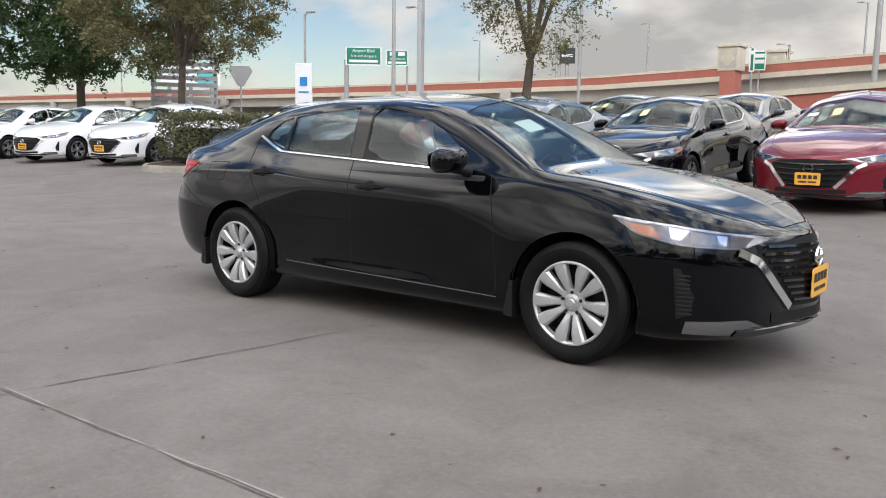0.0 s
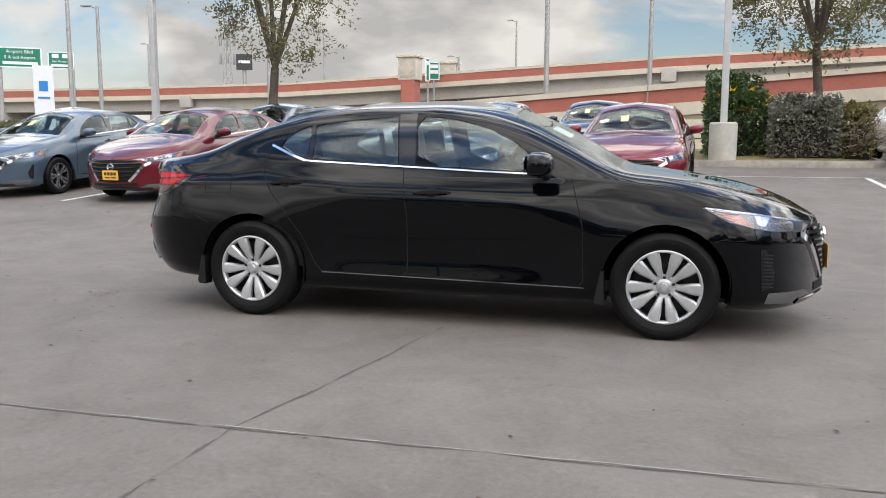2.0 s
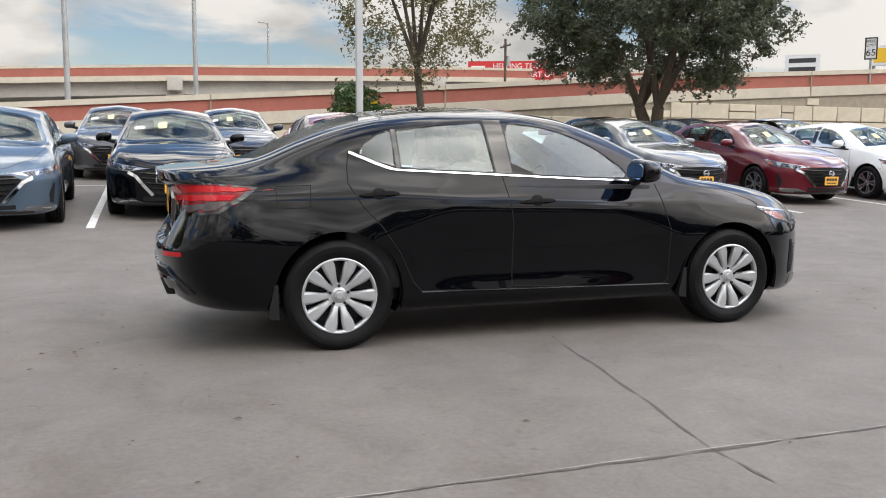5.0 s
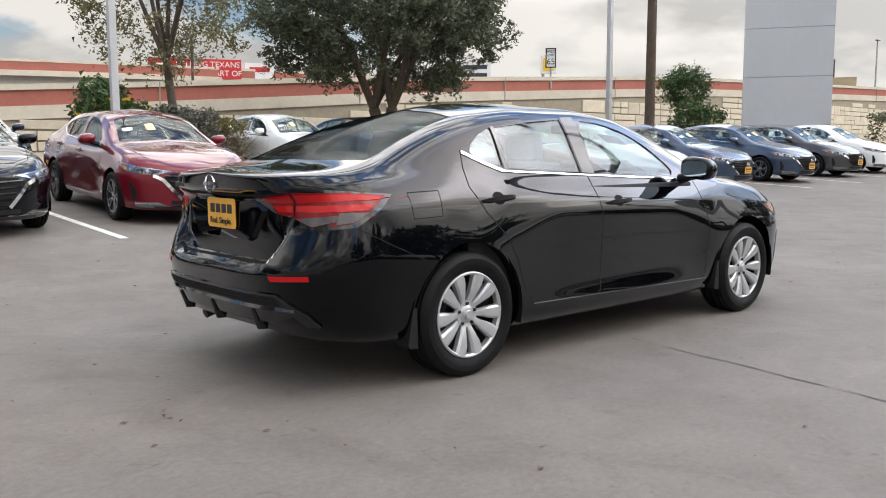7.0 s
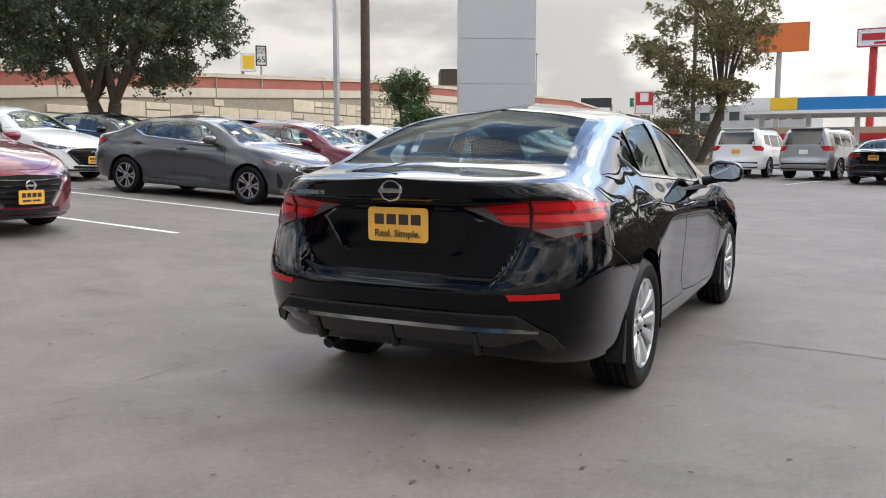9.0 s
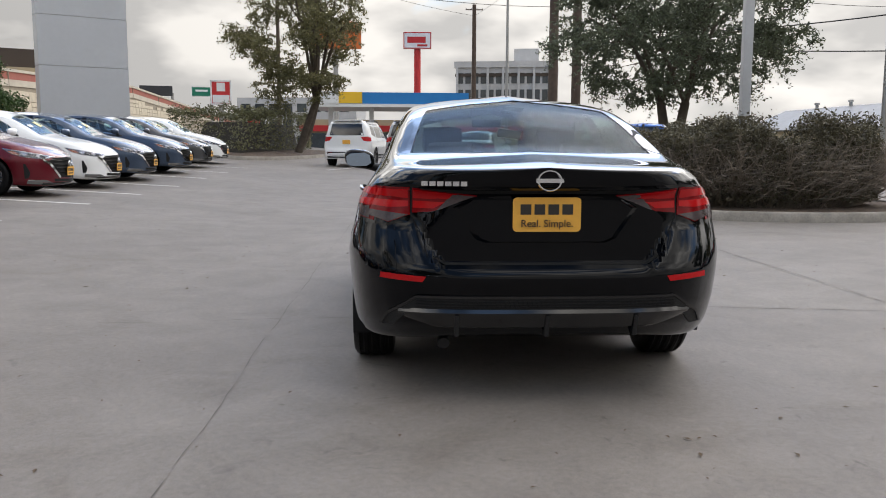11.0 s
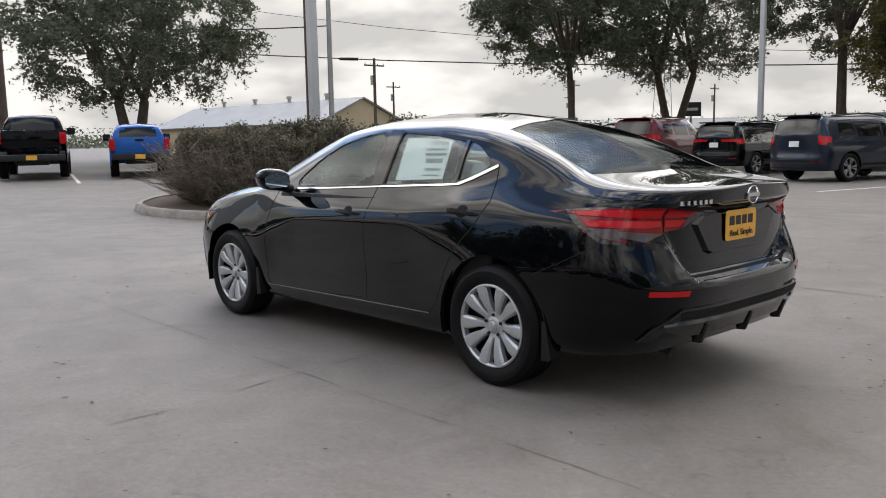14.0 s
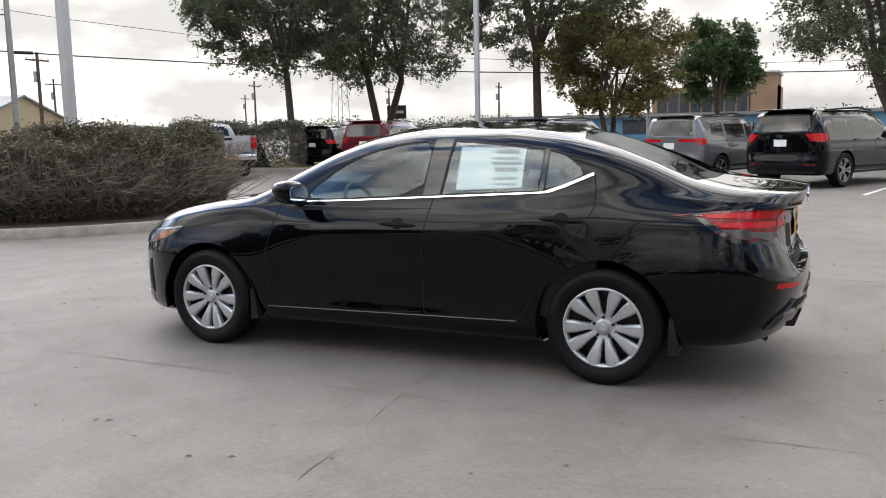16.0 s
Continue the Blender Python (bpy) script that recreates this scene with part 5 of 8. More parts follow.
M_BARK = mat("grey_brown_bark", (0.085, 0.068, 0.052), 0.95, scale=5.0, vary=0.3, bump=1.0, bscale=30.0)
M_TWIG = mat("bare_grey_twig", (0.17, 0.14, 0.11), 0.9, scale=8.0, vary=0.25)
L_OAK = leaf_mat("dark_oak_leaf", (0.098, 0.114, 0.068), 0.5)
L_ELM = leaf_mat("olive_elm_leaf", (0.150, 0.140, 0.060), 0.45)
L_GREEN = leaf_mat("green_leaf", (0.050, 0.090, 0.025))
L_RUST = leaf_mat("rusty_green_leaf", (0.150, 0.130, 0.042), 0.45)
L_HEDGE = leaf_mat("hedge_leaf", (0.110, 0.110, 0.052), 0.45)
L_BROWN = leaf_mat("brown_green_hedge_leaf", (0.088, 0.078, 0.046), 0.5)
L_SAGE = leaf_mat("grey_sage_leaf", (0.135, 0.135, 0.105))
L_YELLOW = leaf_mat("yellow_flower", (0.75, 0.48, 0.02), 0.15)


def leaves(points, size, rng, flat=0.4):
    """Small pointed leaves at the points, turned at random."""
    n = len(points)
    p = np.asarray(points, float)
    a = rng.normal(size=(n, 3))
    a[:, 2] *= flat + 0.4
    a /= np.linalg.norm(a, axis=1)[:, None]
    b = np.cross(a, rng.normal(size=(n, 3)))
    b /= np.linalg.norm(b, axis=1)[:, None]
    s = size * rng.uniform(0.6, 1.35, (n, 1))
    v = np.stack([p - a * s - b * s * 0.42, p - a * s * 0.7 + b * s * 0.5, p + a * s], 1).reshape(-1, 3)
    f = np.arange(3 * n).reshape(-1, 3)
    me = bpy.data.meshes.new("leaves")
    me.from_pydata(v.tolist(), [], f.tolist())
    return me


def tree(x, y, height, spread, trunk_h, leaf, seed, n=7000, size=0.09, lean=0.0, trunk_r=0.16, label="", stems=1, crown_low=0.0, gaps=0.5):
    """trunk with forking limbs, and a crown of leaf clumps round the limb ends."""
    rng = np.random.default_rng(seed)
    z0 = gz(x, y)
    th = thing("tree", label, "tree", "trees round the lot")
    th.location = (x, y, z0)
    bm = bmesh.new()
    tips = []
    for st in range(stems):
        ang = rng.uniform(0, 6.28)
        lx, ly = (lean if stems == 1 else 0.35) * math.cos(ang), (lean if stems == 1 else 0.35) * math.sin(ang)
        base = Vector((0.12 * st, 0.05 * st, -0.05))
        fork = Vector((lx * trunk_h, ly * trunk_h, trunk_h))
        mid = base.lerp(fork, 0.5) + Vector((rng.normal() * 0.08, rng.normal() * 0.08, 0))
        tube(bm, [base, base + Vector((0, 0, 0.25)), mid, fork], [trunk_r * 1.35, trunk_r, trunk_r * 0.85, trunk_r * 0.72], 10)
        nl = 7 if stems == 1 else 4
        for k in range(nl):
            a = 2 * math.pi * (k + rng.uniform(-0.3, 0.3)) / nl
            up = rng.uniform(0.45, 1.0)
            reach = spread * rng.uniform(0.5, 0.85) * (1.1 - 0.5 * up)
            end = fork + Vector((reach * math.cos(a), reach * math.sin(a), (height - trunk_h) * up * 0.85))
            m1 = fork.lerp(end, 0.45) + Vector((rng.normal() * 0.2, rng.normal() * 0.2, 0.18 * (height - trunk_h)))
            tube(bm, [fork, m1, end], [trunk_r * 0.52, trunk_r * 0.3, trunk_r * 0.08], 7)
            tips += [m1, end, m1.lerp(end, 0.5)]
            for _ in range(3):
                e2 = m1.lerp(end, rng.uniform(0.1, 0.8)) + Vector((rng.normal() * spread * 0.28, rng.normal() * spread * 0.28, rng.uniform(-0.12, 0.25) * (height - trunk_h)))
                tube(bm, [m1, m1.lerp(e2, 0.55) + Vector((0, 0, 0.1)), e2], [trunk_r * 0.2, trunk_r * 0.11, 0.012], 5)
                tips += [e2, m1.lerp(e2, 0.6)]
    tr = part("trunk", bm, M_BARK, th, smooth=60)
    # clumps fill an uneven dome and follow the limb ends
    c = Vector((0, 0, trunk_h + (height - trunk_h) * 0.48 - crown_low))
    clumps = [t for t in tips]
    want = int(70 + 70 * spread)
    while len(clumps) < want:
        d = rng.normal(size=3)
        d /= np.linalg.norm(d)
        r = rng.uniform(0.35, 1.0) ** 0.5
        p = c + Vector((d[0] * spread * r, d[1] * spread * r, d[2] * (height - trunk_h) * 0.52 * r))
        if noise.noise(Vector((p.x * gaps, p.y * gaps, p.z * gaps * 1.3 + seed))) > 0.02:
            clumps.append(p)
    per = max(30, int(5.0 * n) // len(clumps))
    pts = []
    sprays = 10
    for p in clumps:
        d = rng.normal(size=(sprays, 3)) * np.array([1.0, 1.0, 0.62])
        d /= np.linalg.norm(d, axis=1)[:, None]
        reach = rng.uniform(0.45, 1.0, (sprays, 1)) * (0.42 + spread * 0.085)
        k = rng.integers(0, sprays, per)
        u = rng.uniform(0.05, 1.0, (per, 1)) ** 0.7
        drop = np.array([0.0, 0.0, -0.16]) * u**2
        pts.append(np.array(p) + d[k] * reach[k] * u + drop + rng.normal(size=(per, 3)) * 0.055)
    me = leaves(np.concatenate(pts), size * 0.74, rng)
    me.materials.append(leaf)
    cr = new("crown", me)
    cr.parent = th
    return th


def hedge(name, outline, height, leaf, seed, n, size, label, twigs=0, ragged=0.12, z=None, core=(0.74, 0.62), bare=0.02):
    """A hedge over a plan outline: leaves near its skin, twigs where asked, a solid core coloured as the shade inside,
    an uneven top.
    """
    rng = np.random.default_rng(seed)
    cx, cy = np.mean([p[0] for p in outline]), np.mean([p[1] for p in outline])
    z0 = gz(cx, cy) + 0.12 if z is None else z
    th = thing(name, label, "hedge")
    pts = []
    m = len(outline)
    lens = [math.hypot(outline[(k + 1) % m][0] - outline[k][0], outline[(k + 1) % m][1] - outline[k][1]) for k in range(m)]
    tot = sum(lens)
    for _ in range(n):
        u = rng.uniform(0, tot)
        k = 0
        while u > lens[k]:
            u -= lens[k]
            k += 1
        t = u / lens[k]
        a = outline[k][0] + (outline[(k + 1) % m][0] - outline[k][0]) * t
        b = outline[k][1] + (outline[(k + 1) % m][1] - outline[k][1]) * t
        lump = 1 + ragged * 1.6 * noise.noise(Vector((a * 0.9, b * 0.9, seed))) + ragged * 0.9 * noise.noise(Vector((a * 3.1, b * 3.1, seed + 5.0)))
        if rng.uniform() < 0.45:
            h = rng.uniform(bare, 1.0)
            inn = abs(rng.normal()) * 0.16 + 0.22 * max(0, h - 0.75) + 0.05 * noise.noise(Vector((a * 2, b * 2, h * 4)))
        else:
            h = 1.0 + rng.normal() * 0.05
            inn = rng.uniform(0, 1) ** 0.8
        d = math.hypot(a - cx, b - cy)
        w = min(inn, 0.95 * d) if inn < 0.6 else inn * d
        hh = h * height * lump
        pts.append((a - (a - cx) / d * w, b - (b - cy) / d * w, z0 + hh))
    me = leaves(np.array(pts), size, rng)
    me.materials.append(leaf)
    cr = new("foliage", me)
    cr.parent = th
    # near-black solid: the shade between the leaves, put in as colour
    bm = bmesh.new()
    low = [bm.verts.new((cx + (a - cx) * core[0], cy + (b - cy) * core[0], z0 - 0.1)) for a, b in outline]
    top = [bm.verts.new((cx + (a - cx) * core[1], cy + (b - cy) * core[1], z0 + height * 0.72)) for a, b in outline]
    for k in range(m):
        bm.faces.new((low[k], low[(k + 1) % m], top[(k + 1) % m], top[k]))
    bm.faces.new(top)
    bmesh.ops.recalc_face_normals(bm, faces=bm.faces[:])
    part("hedge_core", bm, mat(name + "_inner_shade", (0.020, 0.017, 0.012), 0.95, scale=14.0, vary=0.6, bump=1.0, bscale=30.0), th)
    if twigs:
        bm = bmesh.new()
        for _ in range(twigs):
            k = rng.integers(0, m)
            t = rng.uniform()
            a = outline[k][0] + (outline[(k + 1) % m][0] - outline[k][0]) * t
            b = outline[k][1] + (outline[(k + 1) % m][1] - outline[k][1]) * t
            d = math.hypot(a - cx, b - cy)
            ux, uy = (a - cx) / d, (b - cy) / d
            r0 = rng.uniform(0.3, 0.6)
            p0 = Vector((a - ux * r0, b - uy * r0, z0))
            h = rng.uniform(0.35, 1.0) * height
            p2 = Vector((a + ux * rng.uniform(-0.20, 0.12) + rng.normal() * 0.30, b + uy * rng.uniform(-0.20, 0.12) + rng.normal() * 0.30, z0 + h))
            p1 = p0.lerp(p2, 0.5) + Vector((ux * 0.08 + rng.normal() * 0.09, uy * 0.08 + rng.normal() * 0.09, rng.uniform(-0.05, 0.15)))
            tube(bm, [p0, p1, p2], [0.011, 0.008, 0.004], 4, False)
            for _ in range(6):
                q = p1.lerp(p2, rng.uniform(-0.4, 1))
                tube(bm, [q, q + Vector((rng.normal() * 0.16 + ux * 0.10, rng.normal() * 0.16 + uy * 0.10, rng.uniform(-0.06, 0.17)))], [0.005, 0.002], 3, False)
        tw = part("twig_growth", bm, M_TWIG, th, "bare grey twigs", None)
        tagged(tw, kind="stuff")
    return th


def inset(ol, f):
    cx, cy = sum(a for a, _ in ol) / len(ol), sum(b for _, b in ol) / len(ol)
    return [(cx + (a - cx) * f, cy + (b - cy) * f) for a, b in ol]


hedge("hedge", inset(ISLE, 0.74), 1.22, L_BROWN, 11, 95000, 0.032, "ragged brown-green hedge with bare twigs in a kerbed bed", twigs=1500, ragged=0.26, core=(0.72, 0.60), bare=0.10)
hedge("hedge", inset(smoothpoly([(-14.2, 6.0), (-11.7, 6.0), (-11.7, 13.2), (-14.2, 13.2)], 1), 0.86), 0.92, L_HEDGE, 12, 30000, 0.040, "clipped green and rust box hedge beside the white cars", ragged=0.06, core=(0.88, 0.84))
hedge("hedge", [(3.25, 14.0), (4.75, 14.0), (4.75, 15.7), (3.25, 15.7)], 1.15, L_SAGE, 13, 9000, 0.05, "grey-green sage hedge on dry grass", ragged=0.15)
hedge("hedge", [(4.8, 14.1), (5.45, 14.1), (5.45, 15.8), (4.8, 15.8)], 1.0, L_RUST, 14, 4000, 0.05, "thin rusty shrub beside the sage hedge", twigs=120, ragged=0.25)
hedge("hedge", [(28.6, 7.4), (41.0, 5.4), (45, 6.5), (44.5, 9.5), (31.0, 10.6)], 1.75, L_HEDGE, 15, 12000, 0.07, "long clipped green hedge behind the parked sedans", ragged=0.08)
hedge("hedge", [(20.5, -17.5), (15.8, -21.8), (17.0, -23.2), (23.5, -19.0)], 1.5, L_SAGE, 16, 30000, 0.06, "grey-green hedge behind the silver pickup", ragged=0.1, core=(0.62, 0.5))
hedge("flower_bush", [(1.9, 14.5), (3.3, 14.5), (3.3, 15.8), (1.9, 15.8)], 1.45, L_GREEN, 17, 5000, 0.07, "leafy green bush with yellow flowers beside a lamp post", ragged=0.3)
hedge("flower_bush", [(26.4, 15.2), (28.6, 15.2), (28.6, 16.8), (26.4, 16.8)], 1.6, L_GREEN, 18, 4000, 0.08, "leafy green bush with yellow flowers", ragged=0.3)
for cx, cy, s in ((2.6, 15.1, 3), (27.5, 15.9, 4)):
    rng = np.random.default_rng(s)
    pts = np.array([cx, cy, gz(cx, cy) + 1.35]) + np.clip(rng.normal(size=(90, 3)), -1.6, 1.6) * np.array([0.42, 0.36, 0.20])
    me = leaves(pts, 0.075, rng)
    me.materials.append(L_YELLOW)
    tagged(new("flowers", me), "yellow trumpet flowers on a green bush", "flowers", kind="stuff")

tree(4.4, 16.3, 7.2, 2.3, 2.6, L_ELM, 21, 3400, 0.075, 0.05, 0.13, "slender elm with thin olive leaves on dry grass", gaps=0.9)
tree(-9.8, 16.4, 7.9, 2.3, 2.5, L_ELM, 22, 2600, 0.075, 0.10, 0.16, "leaning elm with sparse olive leaves", gaps=0.9)
tree(15.2, 21.5, 7.4, 4.9, 2.0, L_OAK, 23, 20000, 0.10, 0.15, 0.28, "broad live oak with dark leaves before the road wall", stems=2, crown_low=-0.7)
tree(28.6, 17.6, 4.2, 1.2, 2.2, L_GREEN, 24, 1500, 0.08, 0.05, 0.07, "small dark young tree")
tree(-20.3, 11.9, 7.6, 3.3, 2.6, L_ELM, 25, 9000, 0.085, 0.03, 0.15, "elm with dense olive leaves behind white cars")
tree(-31.0, 14.5, 9.6, 5.4, 2.7, L_GREEN, 26, 14000, 0.13, 0.05, 0.22, "bright green leafy shade tree behind white cars")
tree(36.5, 5.6, 9.5, 3.4, 2.6, L_ELM, 27, 8000, 0.10, 0.10, 0.20, "elm with olive and rust leaves beside a kerb", stems=2)
tree(35.0, -12.7, 9.8, 6.4, 2.9, L_OAK, 28, 15000, 0.12, 0.06, 0.30, "broad live oak with dark leaves behind the hedge", stems=2)
tree(18.9, -25.4, 10.4, 4.6, 4.0, L_OAK, 29, 15000, 0.10, 0.05, 0.18, "live oak with dark leaves on the planted strip")
tree(18.0, -32.0, 11.2, 5.6, 3.9, L_OAK, 30, 15000, 0.10, 0.08, 0.22, "live oak with dark leaves on the planted strip", stems=2)
tree(8.9, -29.0, 12.0, 4.7, 4.6, L_OAK, 31, 15000, 0.10, 0.06, 0.22, "live oak with dark leaves on the planted strip")
tree(5.9, -29.6, 6.6, 3.0, 2.2, L_RUST, 32, 8000, 0.10, 0.06, 0.14, "spreading tree with rusty autumn leaves", stems=2)
tree(3.0, -38.0, 6.8, 2.2, 2.6, L_GREEN, 33, 6000, 0.12, 0.06, 0.16, "green tree behind the rusty one")
tree(-4.6, -26.0, 9.8, 5.0, 2.9, L_OAK, 34, 14000, 0.10, 0.10, 0.24, "live oak with dark leaves beside black vehicles", stems=2)
# ---- parked sedans ----
proto, proto_skin = sedan("white sedan parked in a row", M_WHITE, "parked sedans", fine=False, style="alloy")
bm = bmesh.new()
proto_skin.patch([(0.66, -0.19), (0.66, -0.07), (0.82, -0.07), (0.82, -0.19)], "z", 1, 0.001, 0.002, 0.06, bm)
part("windshield_tag", bm, M_PAPERY, proto, "yellow paper tag behind the windshield")
bm = bmesh.new()
proto_skin.patch([(0.70, -0.52), (0.70, -0.38), (0.78, -0.38), (0.78, -0.52)], "z", 1, 0.001, 0.002, 0.06, bm)
part("windshield_sticker", bm, M_PAPER, proto, "white paper sticker behind the windshield")

NOSE_X = 2.36


def park(label, paint_to, nose_x, nose_y, heading, src=None):
    """A copy with the middle of its nose at a place, pointing along heading degrees."""
    a = radians(heading)
    x, y = nose_x - NOSE_X * math.cos(a), nose_y - NOSE_X * math.sin(a)
    z0, z1 = gz(x + 1.35 * math.cos(a), y + 1.35 * math.sin(a)), gz(x - 1.35 * math.cos(a), y - 1.35 * math.sin(a))
    pitch = math.degrees(math.atan2(z1 - z0, 2.7))
    c = copy_thing(src or proto, pose(x, y, (z0 + z1) / 2, 0, pitch, heading))
    repaint(c, paint_to)
    tagged(c, label)
    return c


FACE = -90
park("glossy red sedan with a yellow windshield tag in a stall", M_RED, 0.62, 6.25, FACE - 2)
park("black sedan with a yellow dealer plate in a stall", M_BLACK, -2.05, 6.05, FACE)
park("blue-grey sedan with a yellow dealer plate in a stall", M_BLUEGREY, -4.30, 5.25, FACE + 2)
park("dark red sedan with a yellow dealer plate in a stall", M_MAROON, -7.20, 5.40, FACE - 4)
park("blue-grey sedan with a paper tag beside a hedge", M_BLUEGREY, -9.95, 5.50, FACE)
park("white sedan with a yellow dealer plate beside a hedge", M_WHITE, -15.6, 6.30, FACE + 13)
park("white sedan with a yellow dealer plate in a row", M_WHITE, -18.7, 5.95, FACE + 13)
park("white sedan with dark alloy wheels in a row", M_WHITE, -21.8, 5.6, FACE + 13)
park("dark sedan at the end of a white row", M_NAVY, -25.0, 5.3, FACE + 13)
park("dark grey sedan with silver wheel covers in a stall", M_GREY, 6.60, 6.55, FACE + 3)
park("dark red sedan beside a grey sedan in a row", M_MAROON, 9.15, 6.40, FACE + 1)
park("white sedan between coloured sedans in a row", M_WHITE, 11.90, 6.45, FACE)
park("slate blue sedan in a long row", M_SLATE, 14.55, 6.45, FACE)
park("dark blue sedan in a long row", M_SLATE, 17.60, 6.35, FACE)
park("dark grey sedan in a long row", M_GREY, 20.90, 6.50, FACE)
park("white sedan at the end of a long row", M_WHITE, 23.9, 6.60, FACE)
park("white sedan in the second row near a sage hedge", M_WHITE, 6.75, 12.4, FACE + 2)
park("black sedan in the second row", M_BLACK, 9.6, 12.6, FACE + 2)
park("dark blue sedan in the second row", M_NAVY, 12.4, 12.6, FACE + 4)
park("slate sedan in the second row with a paper tag", M_NAVY, -0.55, 12.2, FACE)
park("dark grey sedan in the second row", M_GREY, -3.0, 12.2, FACE)
park("black sedan in the second row behind a blue one", M_BLACK, -5.9, 12.2, FACE)
park("blue-grey sedan in the second row", M_BLUEGREY, -8.9, 12.2, FACE)
park("white sedan in the second row near a sign", M_WHITE, -16.9, 14.0, FACE)
park("black sedan in the second row under an oak", M_BLACK, 15.4, 12.6, FACE)
park("black sedan among pickups seen from behind", M_BLACK, 24.1 + 4.45 * math.cos(radians(-16)), -1.9 + 4.45 * math.sin(radians(-16)), -16)
proto.matrix_basis = pose(-28.4 - 0.5, 11.2, gz(0, 11.2), 0, 0, FACE + 8)


# ---- sport utilities and pickups ----
def suv_table(L, W, H, hood, belt, roof_r, tailx):
    """Section lines of a tall two-box body."""
    h, w = L / 2, W / 2
    rows = []
    for u, yb, top, rail_z, rail_y, belt_z in (
        (-1.00, 0.93, belt + 0.10, belt + 0.06, 0.84, belt), (-0.965, 0.95, H - 0.34, H - 0.42, 0.76, belt), (-0.93, 0.97, H - 0.10, H - 0.16, 0.70, belt),
        (-0.86, 1.0, H - 0.015, H - 0.075, 0.67, belt), (-0.55, 1.0, H, H - 0.05, 0.665, belt), (-0.15, 1.0, H, H - 0.05, 0.665, belt - 0.01), (0.05, 1.0, H - 0.03, H - 0.09, 0.67, belt - 0.02),
        (0.20, 1.0, H - 0.20, H - 0.28, 0.72, belt - 0.03), (0.36, 1.0, hood + 0.13, hood + 0.05, 0.80, belt - 0.05), (0.42, 1.0, hood + 0.06, hood + 0.01, 0.82, hood - 0.05),
        (0.70, 1.0, hood + 0.01, hood - 0.03, 0.80, hood - 0.10), (0.90, 0.99, hood - 0.06, hood - 0.11, 0.78, hood - 0.18), (1.0, 0.97, hood - 0.16, hood - 0.22, 0.74, hood - 0.28)):
        rows.append((u * h, (w * 0.90 * yb, 0.30), (w * 0.965 * yb, 0.40), (w * 0.985 * yb, 0.60), (w * yb, min(0.82, hood - 0.30)), (w * 0.97 * yb, min(belt - 0.12, belt_z - 0.06)), (w * 0.93 * yb, belt_z), (w * rail_y, rail_z), top))
    return rows


